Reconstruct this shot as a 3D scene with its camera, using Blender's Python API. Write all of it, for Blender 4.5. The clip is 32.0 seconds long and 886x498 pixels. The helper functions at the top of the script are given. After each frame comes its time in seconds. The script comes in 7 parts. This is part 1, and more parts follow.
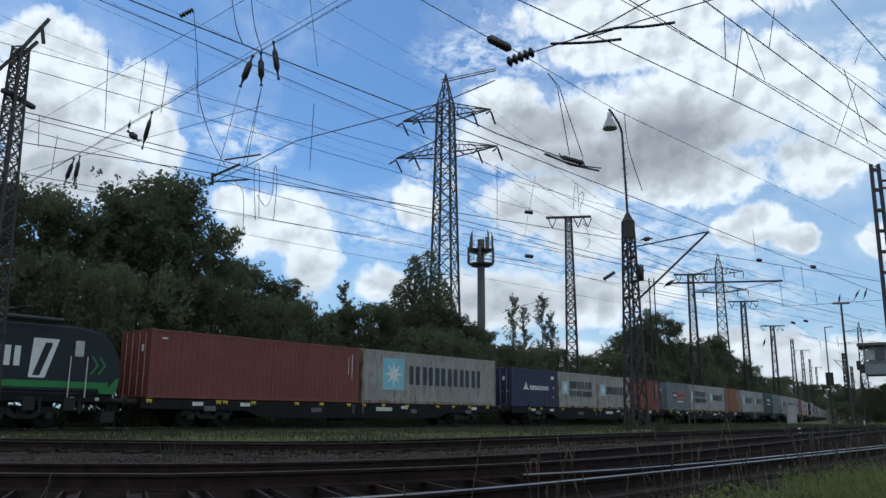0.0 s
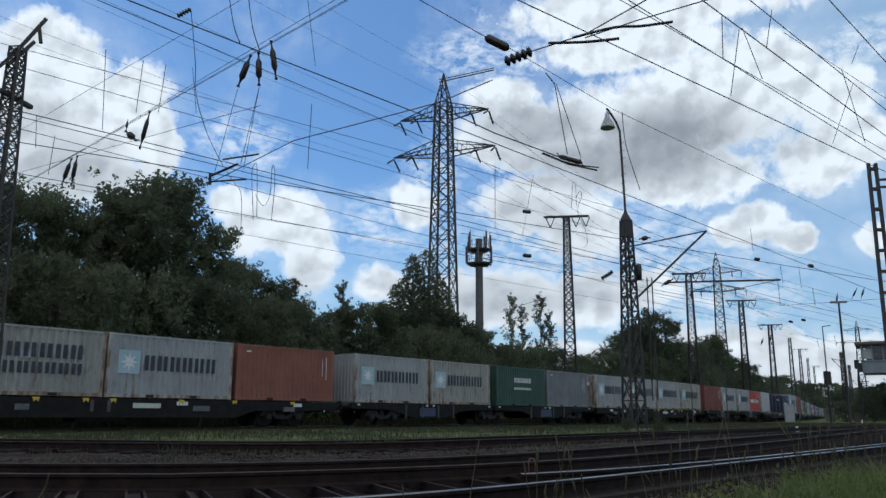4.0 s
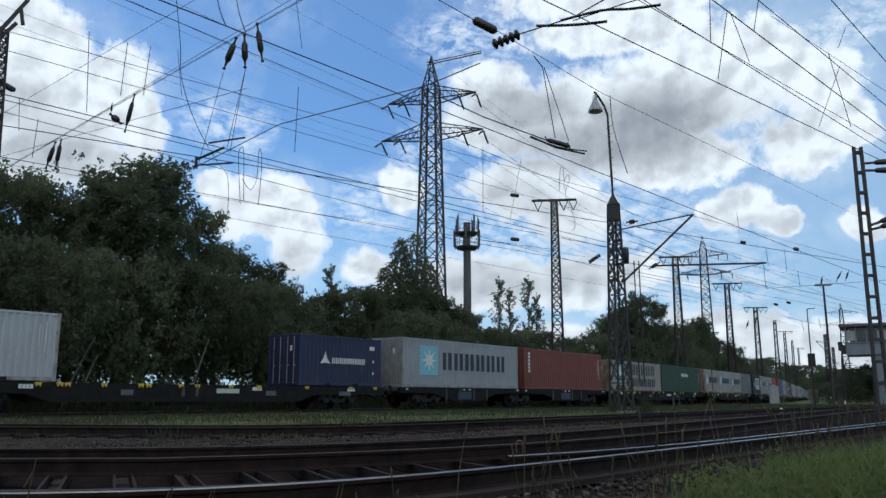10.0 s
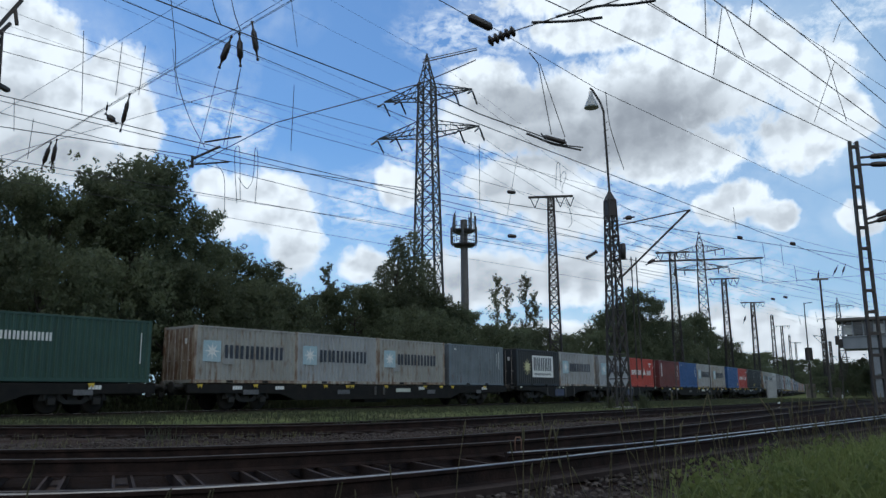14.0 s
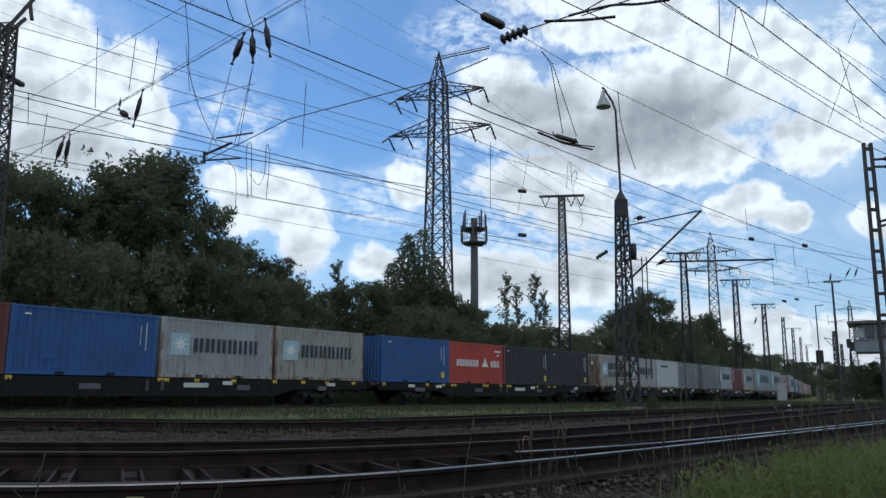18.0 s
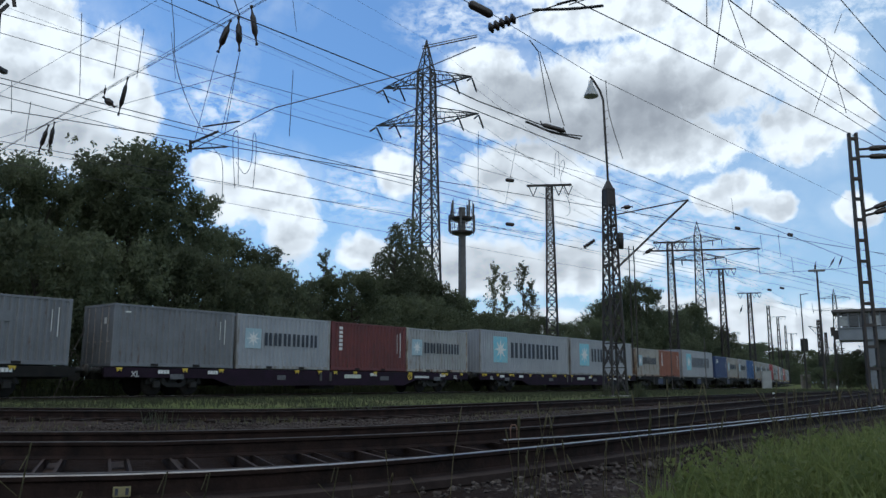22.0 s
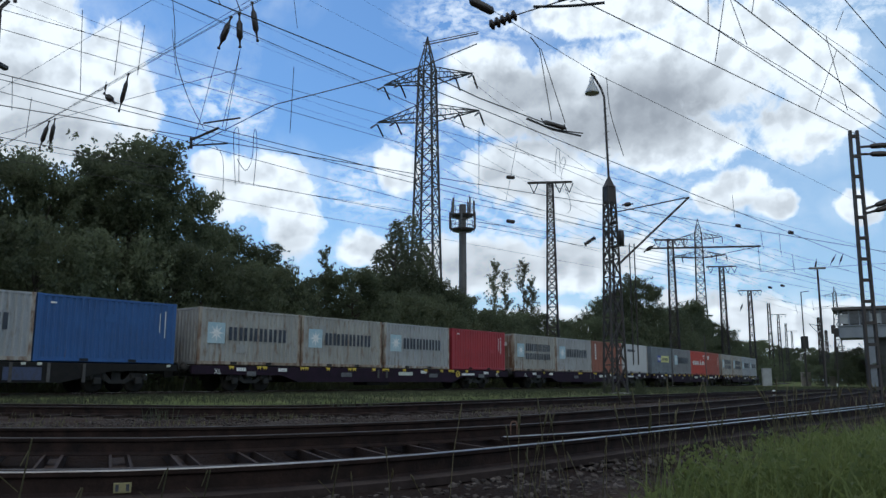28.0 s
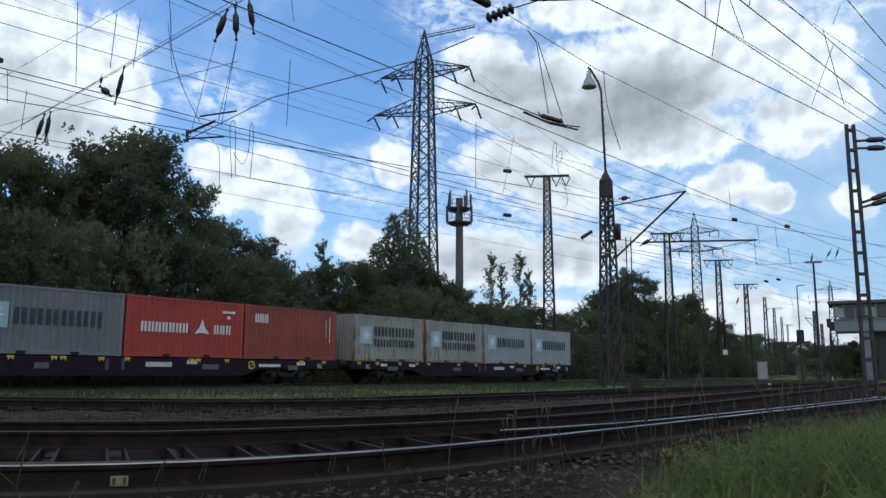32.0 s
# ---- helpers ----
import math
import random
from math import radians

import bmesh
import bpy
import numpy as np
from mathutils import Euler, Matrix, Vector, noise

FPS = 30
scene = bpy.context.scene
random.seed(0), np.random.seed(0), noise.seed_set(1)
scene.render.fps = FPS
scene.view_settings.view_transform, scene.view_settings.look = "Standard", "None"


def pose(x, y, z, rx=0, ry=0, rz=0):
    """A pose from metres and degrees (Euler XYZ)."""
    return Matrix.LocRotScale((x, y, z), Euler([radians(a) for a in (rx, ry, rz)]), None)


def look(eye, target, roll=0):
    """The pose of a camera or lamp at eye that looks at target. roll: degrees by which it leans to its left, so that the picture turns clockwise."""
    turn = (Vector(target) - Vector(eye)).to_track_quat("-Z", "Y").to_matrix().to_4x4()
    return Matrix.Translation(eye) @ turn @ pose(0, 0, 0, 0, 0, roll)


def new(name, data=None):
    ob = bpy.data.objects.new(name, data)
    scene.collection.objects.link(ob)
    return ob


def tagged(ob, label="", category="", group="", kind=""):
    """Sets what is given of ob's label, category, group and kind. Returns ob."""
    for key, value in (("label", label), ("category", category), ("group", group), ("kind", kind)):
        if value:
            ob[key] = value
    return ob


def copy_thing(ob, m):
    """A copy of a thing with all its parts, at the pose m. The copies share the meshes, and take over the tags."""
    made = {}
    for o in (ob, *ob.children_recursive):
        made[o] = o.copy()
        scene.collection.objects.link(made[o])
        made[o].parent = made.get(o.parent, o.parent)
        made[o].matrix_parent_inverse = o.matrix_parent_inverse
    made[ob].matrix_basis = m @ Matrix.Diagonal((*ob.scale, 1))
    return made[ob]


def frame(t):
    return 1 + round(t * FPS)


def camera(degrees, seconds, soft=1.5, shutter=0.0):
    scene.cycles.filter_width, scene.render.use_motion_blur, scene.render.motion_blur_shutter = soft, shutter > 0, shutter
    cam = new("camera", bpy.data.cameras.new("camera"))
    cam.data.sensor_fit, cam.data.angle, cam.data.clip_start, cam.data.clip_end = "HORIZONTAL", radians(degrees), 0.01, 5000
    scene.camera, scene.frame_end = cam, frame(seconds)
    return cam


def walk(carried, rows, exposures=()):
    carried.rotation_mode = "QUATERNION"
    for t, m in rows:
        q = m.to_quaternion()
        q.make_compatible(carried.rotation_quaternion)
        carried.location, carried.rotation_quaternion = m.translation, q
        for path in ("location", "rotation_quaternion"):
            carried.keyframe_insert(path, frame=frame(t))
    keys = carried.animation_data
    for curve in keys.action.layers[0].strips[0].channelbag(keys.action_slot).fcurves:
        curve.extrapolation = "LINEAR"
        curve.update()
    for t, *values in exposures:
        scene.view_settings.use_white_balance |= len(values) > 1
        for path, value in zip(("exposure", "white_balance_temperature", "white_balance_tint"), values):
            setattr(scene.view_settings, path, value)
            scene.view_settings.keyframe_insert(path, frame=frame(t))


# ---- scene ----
# World: x runs along the freight line away from the camera, y across the yard, z up.
# Ground level is z = 0, the rail heads lie at z = 0.2.
EYE = Vector((0.0, 0.0, 0.73))
RAIL_Z = 0.2
TRAIN_Y = 31.8
SPEED = 16.756


def aim(turn, lift, lean):
    """A camera pose at EYE: heading from +x towards +y, lift above the horizon, lean, in degrees."""
    a, b = radians(turn), radians(lift)
    return look(EYE, EYE + Vector((math.cos(b) * math.cos(a), math.cos(b) * math.sin(a), math.sin(b))), lean)


cam = camera(58.58, 32.0, soft=1.5)
walk(cam, [(t, aim(a, b, c)) for t, a, b, c in (
    (0, 39.58, 11.96, 0.32), (0.5, 39.69, 12.30, 0.53), (1, 39.77, 12.47, 0.36), (1.5, 39.71, 12.60, -0.07), (2, 39.66, 12.65, -0.01),
    (2.5, 39.64, 12.63, -0.08), (3, 39.69, 12.54, 0.02), (3.5, 39.52, 12.35, 0.14), (5.5, 38.98, 10.55, 0.15), (6, 38.72, 10.47, -0.07),
    (6.5, 38.72, 10.62, 0.19), (7, 38.89, 10.75, 0.28), (7.5, 38.90, 10.85, 0.08), (8, 38.78, 11.05, -0.00), (8.5, 38.84, 11.05, 0.13),
    (9, 38.71, 10.87, -0.10), (9.5, 38.66, 10.81, 0.01), (10, 38.54, 10.75, -0.05), (10.5, 38.47, 10.70, -0.27), (11, 38.60, 10.87, -0.08),
    (11.5, 38.57, 10.94, -0.17), (12, 38.60, 10.98, -0.09), (12.5, 38.73, 11.10, -0.27), (13, 38.62, 10.96, -0.49), (13.5, 38.45, 10.79, -0.53),
    (14, 38.33, 10.56, -0.55), (14.5, 38.49, 10.33, -0.44), (16.5, 39.13, 10.19, 0.29), (17, 39.13, 10.44, 0.59), (17.5, 39.09, 10.46, 0.18),
    (18, 39.07, 10.43, 0.19), (18.5, 38.79, 10.31, 0.08), (19, 38.78, 10.34, 0.17), (19.5, 38.87, 10.36, 0.21), (20, 39.03, 10.37, 0.49),
    (20.5, 39.11, 10.32, 0.51), (21, 39.03, 10.24, 0.62), (21.5, 38.58, 9.95, 0.37), (22, 38.17, 9.65, 0.03), (22.5, 37.97, 9.38, 0.07),
    (23, 38.07, 9.30, 0.17), (23.5, 38.19, 9.31, 0.31), (24, 38.32, 9.36, 0.35), (24.5, 38.46, 9.43, 0.47), (25, 38.49, 9.53, 0.35),
    (25.5, 38.33, 9.49, 0.32), (27.5, 38.41, 9.64, 0.54), (28, 38.21, 9.43, 0.14), (28.5, 38.14, 9.37, 0.15), (29, 38.21, 9.34, 0.13),
    (29.5, 38.25, 9.41, 0.24), (30, 38.24, 9.48, 0.27), (30.5, 38.24, 9.51, 0.30), (31, 38.07, 9.36, 0.17), (31.5, 37.96, 9.13, 0.14),
    (32, 37.97, 8.97, 0.14),
)], ((0, -0.88), (1, -0.96), (3, -0.96), (5.5, -0.86), (14, -0.86), (17, -0.82), (25, -0.79), (32, -0.74)))

# ---- light ----
SUN_EL, SUN_AZ = 58.0, 74.0      # behind the train, veiled by cloud

world = bpy.data.worlds.new("world")
scene.world = world
world.use_nodes = True


class Nodes:
    """A short way to write node trees."""

    def __init__(self, tree):
        self.tree = tree
        tree.nodes.clear()

    def add(self, kind, ins=None):
        n = self.tree.nodes.new(kind)
        for k, v in (ins or {}).items():
            if isinstance(v, bpy.types.NodeSocket):
                self.tree.links.new(v, n.inputs[k])
            else:
                n.inputs[k].default_value = v
        return n

    def math(self, op, a, b=0.0, c=0.0, clamp=False):
        n = self.add("ShaderNodeMath", {0: a, 1: b, 2: c})
        n.operation, n.use_clamp = op, clamp
        return n.outputs[0]

    def far(self, a, b):
        n = self.add("ShaderNodeVectorMath", {0: a, 1: b})
        n.operation = "DISTANCE"
        return n.outputs["Value"]

    def mix(self, f, a, b, blend="MIX"):
        n = self.tree.nodes.new("ShaderNodeMix")
        n.data_type, n.blend_type = "RGBA", blend
        for k, v in ((0, f), (6, a), (7, b)):
            if isinstance(v, bpy.types.NodeSocket):
                self.tree.links.new(v, n.inputs[k])
            else:
                n.inputs[k].default_value = v
        return n.outputs[2]

    def noise(self, vec, scale, detail=4.0, rough=0.55, dist=0.0):
        return self.add("ShaderNodeTexNoise", {"Vector": vec, "Scale": scale, "Detail": detail, "Roughness": rough,
                                               "Distortion": dist}).outputs[0]

    def span(self, v, a, b, c=0.0, d=1.0, smooth=False):
        n = self.add("ShaderNodeMapRange", {0: v, 1: a, 2: b, 3: c, 4: d})
        n.interpolation_type = "SMOOTHSTEP" if smooth else "LINEAR"
        return n.outputs[0]


def way(az, el):
    a, b = radians(az), radians(el)
    return Vector((math.cos(b) * math.cos(a), math.cos(b) * math.sin(a), math.sin(b)))


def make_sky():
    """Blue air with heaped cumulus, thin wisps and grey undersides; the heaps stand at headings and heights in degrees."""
    g = Nodes(world.node_tree)
    d = g.add("ShaderNodeTexCoord").outputs["Generated"]
    air = g.add("ShaderNodeTexSky")
    air.sky_type, air.sun_disc = "NISHITA", False
    air.sun_elevation, air.sun_rotation = radians(SUN_EL), radians(90 - SUN_AZ)
    air.air_density, air.dust_density, air.ozone_density = 1.0, 0.6, 1.6
    sep = g.add("ShaderNodeSeparateXYZ", {0: d})
    az = g.math("MULTIPLY", g.math("ARCTAN2", sep.outputs[1], sep.outputs[0]), 180 / math.pi)
    el = g.math("MULTIPLY", g.math("ARCSINE", sep.outputs[2]), 180 / math.pi)
    spot = g.add("ShaderNodeCombineXYZ", {0: az, 1: el}).outputs[0]
    # the outlines are pushed about by billows of several sizes
    push = g.add("ShaderNodeTexNoise", {"Vector": spot, "Scale": 0.32, "Detail": 4.0, "Roughness": 0.55}).outputs["Color"]
    push = g.add("ShaderNodeMapping", {0: push, 1: (-0.9, -0.7, 0.0), 3: (1.8, 1.4, 0.0)}).outputs[0]
    bent = g.add("ShaderNodeVectorMath", {0: spot, 1: push}).outputs[0]

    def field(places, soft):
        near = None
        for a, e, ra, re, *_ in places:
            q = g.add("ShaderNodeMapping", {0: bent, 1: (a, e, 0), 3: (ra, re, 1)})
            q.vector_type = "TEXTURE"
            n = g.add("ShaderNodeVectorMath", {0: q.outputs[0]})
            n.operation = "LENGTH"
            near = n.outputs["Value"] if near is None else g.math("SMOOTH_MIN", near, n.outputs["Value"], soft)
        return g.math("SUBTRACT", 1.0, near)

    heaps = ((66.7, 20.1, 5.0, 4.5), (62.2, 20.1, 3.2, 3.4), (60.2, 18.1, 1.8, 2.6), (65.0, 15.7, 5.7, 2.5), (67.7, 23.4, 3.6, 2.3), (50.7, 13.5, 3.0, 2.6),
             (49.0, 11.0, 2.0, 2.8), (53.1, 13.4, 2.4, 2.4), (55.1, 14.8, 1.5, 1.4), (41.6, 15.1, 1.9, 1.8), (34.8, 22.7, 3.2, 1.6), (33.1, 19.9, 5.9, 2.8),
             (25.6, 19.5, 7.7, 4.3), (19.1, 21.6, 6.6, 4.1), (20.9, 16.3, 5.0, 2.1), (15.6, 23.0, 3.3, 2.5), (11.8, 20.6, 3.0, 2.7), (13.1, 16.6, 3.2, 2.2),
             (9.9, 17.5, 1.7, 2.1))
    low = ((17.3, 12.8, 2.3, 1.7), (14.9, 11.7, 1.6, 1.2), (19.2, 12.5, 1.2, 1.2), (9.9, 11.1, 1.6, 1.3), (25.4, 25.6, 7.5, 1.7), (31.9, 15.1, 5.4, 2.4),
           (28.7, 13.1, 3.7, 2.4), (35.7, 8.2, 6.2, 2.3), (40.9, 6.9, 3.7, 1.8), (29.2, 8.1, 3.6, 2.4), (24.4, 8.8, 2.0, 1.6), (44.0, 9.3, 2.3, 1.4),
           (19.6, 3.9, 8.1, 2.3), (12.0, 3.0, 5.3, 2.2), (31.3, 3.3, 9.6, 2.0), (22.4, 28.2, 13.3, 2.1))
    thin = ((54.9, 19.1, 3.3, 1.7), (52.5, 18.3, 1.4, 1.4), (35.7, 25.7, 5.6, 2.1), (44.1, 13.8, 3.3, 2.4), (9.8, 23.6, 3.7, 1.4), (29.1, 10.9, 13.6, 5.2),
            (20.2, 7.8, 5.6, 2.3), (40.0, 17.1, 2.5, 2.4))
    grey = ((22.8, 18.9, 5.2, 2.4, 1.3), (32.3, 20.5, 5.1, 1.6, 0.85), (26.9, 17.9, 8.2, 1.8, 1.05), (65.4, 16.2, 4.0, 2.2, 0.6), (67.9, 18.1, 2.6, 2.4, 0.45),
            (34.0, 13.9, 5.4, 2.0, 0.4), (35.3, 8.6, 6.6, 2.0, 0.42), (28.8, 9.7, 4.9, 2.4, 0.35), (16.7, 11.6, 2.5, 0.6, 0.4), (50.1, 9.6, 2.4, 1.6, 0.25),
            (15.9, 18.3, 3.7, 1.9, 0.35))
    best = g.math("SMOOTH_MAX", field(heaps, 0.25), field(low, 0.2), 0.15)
    # unseen sky: broken cloud added overhead and towards -y, set for the light it gives
    rest = g.math("ADD", g.span(sep.outputs[0], 0.3, 0.05, -1.0, 0.2), g.span(sep.outputs[1], -0.3, 0.2, 0.1, -0.5))
    rest = g.math("MULTIPLY", rest, g.span(g.noise(d, 2.6, 3.0), 0.36, 0.52, 0.15, 1.0))
    high = g.math("ADD", g.span(el, 30.0, 42.0, -1.0, 0.25), g.span(g.noise(d, 3.1, 3.0), 0.35, 0.6, -0.6, 0.2))
    best = g.math("MAXIMUM", g.math("MAXIMUM", best, rest), high)

    def lumps(v):
        n = g.add("ShaderNodeTexVoronoi")
        n.feature, n.normalize = "SMOOTH_F1", True
        for k, w in (("Scale", 0.62), ("Detail", 3.0), ("Roughness", 0.6), ("Smoothness", 0.6)):
            n.inputs[k].default_value = w
        g.tree.links.new(v, n.inputs["Vector"])
        return n.outputs["Distance"]

    wisp = g.noise(spot, 0.75, 9.0, 0.62, 0.4)
    body = g.math("SUBTRACT", best, g.math("MULTIPLY", g.math("SUBTRACT", lumps(bent), 0.3), 0.55))
    body = g.math("ADD", body, g.math("MULTIPLY", g.math("SUBTRACT", wisp, 0.5), 0.8))
    mask = g.span(body, -0.1, 0.26, smooth=True)
    streak = g.add("ShaderNodeMapping", {0: bent, 3: (0.7, 1.3, 1.0), 2: (0, 0, radians(-14))}).outputs[0]
    veil = g.math("MULTIPLY", g.span(field(thin, 0.3), -0.3, 0.5), g.span(g.noise(streak, 1.0, 8.0, 0.66), 0.4, 0.68, 0.0, 0.85))
    haze = g.math("MULTIPLY", g.span(g.noise(spot, 0.3, 6.0, 0.6), 0.4, 0.75, 0.0, 0.4), g.span(best, -0.7, 0.1))
    mask = g.math("MAXIMUM", g.math("MAXIMUM", mask, veil), haze, clamp=True)
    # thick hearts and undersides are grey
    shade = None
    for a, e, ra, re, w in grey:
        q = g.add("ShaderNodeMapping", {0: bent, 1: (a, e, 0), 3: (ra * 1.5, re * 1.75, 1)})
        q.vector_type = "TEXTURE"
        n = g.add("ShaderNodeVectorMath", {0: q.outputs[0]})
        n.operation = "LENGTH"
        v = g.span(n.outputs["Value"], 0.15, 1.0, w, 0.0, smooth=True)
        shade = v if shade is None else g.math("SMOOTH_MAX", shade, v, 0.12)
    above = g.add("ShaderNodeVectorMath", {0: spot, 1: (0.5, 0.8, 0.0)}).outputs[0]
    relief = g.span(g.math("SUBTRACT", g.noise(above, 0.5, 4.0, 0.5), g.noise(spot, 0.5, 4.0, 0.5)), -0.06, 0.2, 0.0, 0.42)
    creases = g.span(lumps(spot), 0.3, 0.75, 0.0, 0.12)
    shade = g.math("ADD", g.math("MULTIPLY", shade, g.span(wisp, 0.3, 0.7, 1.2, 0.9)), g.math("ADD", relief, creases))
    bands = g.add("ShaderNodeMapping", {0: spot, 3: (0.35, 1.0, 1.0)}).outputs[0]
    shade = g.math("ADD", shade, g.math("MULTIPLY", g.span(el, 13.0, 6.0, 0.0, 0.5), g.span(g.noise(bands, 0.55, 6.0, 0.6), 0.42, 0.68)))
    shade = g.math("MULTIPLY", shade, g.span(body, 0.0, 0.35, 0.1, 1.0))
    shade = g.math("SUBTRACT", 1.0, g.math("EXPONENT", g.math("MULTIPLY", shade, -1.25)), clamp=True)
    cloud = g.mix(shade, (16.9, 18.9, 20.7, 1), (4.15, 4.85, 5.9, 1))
    deepen = g.mix(1.0, air.outputs[0], (1.05, 1.62, 2.12, 1), "MULTIPLY")
    # pale air low down and away from the sun
    pale = g.math("MAXIMUM", g.span(el, 18.0, 2.0, 0.0, 0.6), g.math("MULTIPLY", g.span(az, 34.0, 12.0, 0.0, 0.6), g.span(az, -40.0, 0.0)), clamp=True)
    deepen = g.mix(pale, deepen, (7.6, 11.4, 15.6, 1))
    col = g.mix(mask, deepen, cloud)
    bg = g.add("ShaderNodeBackground", {0: col, 1: 0.1})
    out = g.add("ShaderNodeOutputWorld")
    g.tree.links.new(bg.outputs[0], out.inputs[0])


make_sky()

sun = new("sun", bpy.data.lights.new("sun", "SUN"))
sun.data.energy, sun.data.angle, sun.data.color = 1.1, radians(14), (1.0, 0.95, 0.88)
sun.matrix_world = look((0, 0, 60), Vector((0, 0, 60)) - way(SUN_AZ, SUN_EL))

# ---- materials ----
MATS = {}


def surface(name, base, rough=0.6, metal=0.0, second=None, scale=3.0, bump=0.0, bump_scale=40.0, stain=None, stain_at=(0.55, 0.75),
            stain_scale=(1.2, 1.2, 0.35), spec=0.5, rand=0.0, grit=(0.86, 1.12)):
    """A procedural surface: base to second by a coarse noise, fine grain, stains, relief."""
    if name in MATS:
        return MATS[name]
    m = bpy.data.materials.new(name)
    m.use_nodes = True
    g = Nodes(m.node_tree)
    co = g.add("ShaderNodeTexCoord").outputs["Object"]
    second = second or tuple(c * 0.72 for c in base)
    f = g.span(g.noise(co, scale, 6.0, 0.6), 0.35, 0.68)
    col = g.mix(f, (*base, 1), (*second, 1))
    grain = g.span(g.noise(co, scale * 14, 3.0), 0.3, 0.7, *grit)
    col = g.mix(1.0, col, g.add("ShaderNodeCombineColor", {0: grain, 1: grain, 2: grain}).outputs[0], "MULTIPLY")
    if stain:
        sv = g.add("ShaderNodeMapping", {0: co, 3: stain_scale}).outputs[0]
        col = g.mix(g.span(g.noise(sv, 4.0, 7.0, 0.62), *stain_at), col, (*stain, 1))
    if rand:
        r = g.span(g.add("ShaderNodeObjectInfo").outputs["Random"], 0, 1, 1 - rand, 1 + rand)
        col = g.mix(1.0, col, g.add("ShaderNodeCombineColor", {0: r, 1: r, 2: r}).outputs[0], "MULTIPLY")
    b = g.add("ShaderNodeBsdfPrincipled", {"Base Color": col, "Roughness": rough, "Metallic": metal, "Specular IOR Level": spec})
    if bump:
        n = g.add("ShaderNodeBump", {"Height": g.noise(co, bump_scale, 5.0), "Strength": bump, "Distance": 0.02})
        g.tree.links.new(n.outputs[0], b.inputs["Normal"])
    out = g.add("ShaderNodeOutputMaterial")
    g.tree.links.new(b.outputs[0], out.inputs[0])
    MATS[name] = m
    return m


def foliage(name, dark, light, scale=0.5):
    """Leaves: tone by clump and by leaf, a little light through them."""
    m = bpy.data.materials.new(name)
    m.use_nodes = True
    g = Nodes(m.node_tree)
    co = g.add("ShaderNodeTexCoord").outputs["Object"]
    isl = g.add("ShaderNodeNewGeometry").outputs["Random Per Island"]
    f = g.math("ADD", g.span(g.noise(co, scale, 3.0), 0.3, 0.7, 0.0, 0.6), g.math("MULTIPLY", isl, 0.45), clamp=True)
    col = g.mix(f, (*dark, 1), (*light, 1))
    r = g.span(g.add("ShaderNodeObjectInfo").outputs["Random"], 0, 1, 0.72, 1.25)
    col = g.mix(1.0, col, g.add("ShaderNodeCombineColor", {0: r, 1: r, 2: r}).outputs[0], "MULTIPLY")
    b = g.add("ShaderNodeBsdfPrincipled", {"Base Color": col, "Roughness": 0.6, "Specular IOR Level": 0.25})
    tl = g.add("ShaderNodeBsdfTranslucent", {"Color": col})
    mx = g.add("ShaderNodeMixShader", {0: 0.5, 1: b.outputs[0], 2: tl.outputs[0]})
    out = g.add("ShaderNodeOutputMaterial")
    g.tree.links.new(mx.outputs[0], out.inputs[0])
    MATS[name] = m
    return m


STEEL = surface("galvanised_steel", (0.11, 0.105, 0.10), 0.6, 0.3, (0.06, 0.05, 0.045), 2.0, 0.2)
DARK_STEEL = surface("dark_mast_steel", (0.04, 0.038, 0.037), 0.6, 0.2, (0.05, 0.038, 0.032), 1.5, 0.3)
PYLON_STEEL = surface("pylon_steel", (0.045, 0.049, 0.052), 0.6, 0.2, (0.03, 0.031, 0.032), 0.6)
WIRE = surface("contact_wire", (0.05, 0.05, 0.052), 0.6, 0.3)
RUST_RAIL = surface("rusty_rail_side", (0.033, 0.02, 0.0165), 0.9, 0.0, (0.013, 0.0095, 0.0085), 5.0, 0.4, spec=0.15)
RAIL_TOP = surface("polished_rail_head", (0.38, 0.365, 0.355), 0.28, 1.0, (0.3, 0.27, 0.25), 6.0)
# dull heads are paler than the sides: the sky's gleam is painted in
DULL_TOP = surface("dull_rail_head", (0.065, 0.058, 0.055), 0.7, 0.0, (0.035, 0.03, 0.028), 6.0, spec=0.3)
DUSTY_PLATE = surface("dusty_plate", (0.04, 0.03, 0.027), 0.95, 0.0, (0.022, 0.016, 0.0145), 5.0, 0.3, spec=0.1)
STEEL_SLEEPER = surface("pressed_steel_sleeper", (0.034, 0.022, 0.018), 0.75, 0.1, (0.018, 0.011, 0.009), 4.0, 0.4, rand=0.2, spec=0.12)
SLEEPER = surface("steel_sleeper", (0.03, 0.02, 0.016), 0.9, 0.1, (0.018, 0.014, 0.012), 4.0, 0.5, rand=0.25, spec=0.15)
INSULATOR = surface("brown_porcelain", (0.035, 0.026, 0.024), 0.25)
BLACK_FRAME = surface("wagon_black", (0.011, 0.011, 0.011), 0.8, 0.0, (0.02, 0.018, 0.016), 2.5, 0.2, spec=0.2)
BOGIE = surface("bogie_grime", (0.013, 0.012, 0.011), 0.75, 0.0, (0.02, 0.017, 0.014), 5.0, 0.3)
WHEEL = surface("wheel_steel", (0.012, 0.011, 0.01), 0.75, 0.0, (0.02, 0.017, 0.015), 4.0, spec=0.2)
YELLOW = surface("yellow_paint", (0.75, 0.53, 0.07), 0.5)
LIGHT_PLATE = surface("pale_plate", (0.6, 0.62, 0.55), 0.5)
WHITE_MARK = surface("white_marking", (0.78, 0.78, 0.76), 0.55, 0, (0.62, 0.62, 0.6), 8.0)
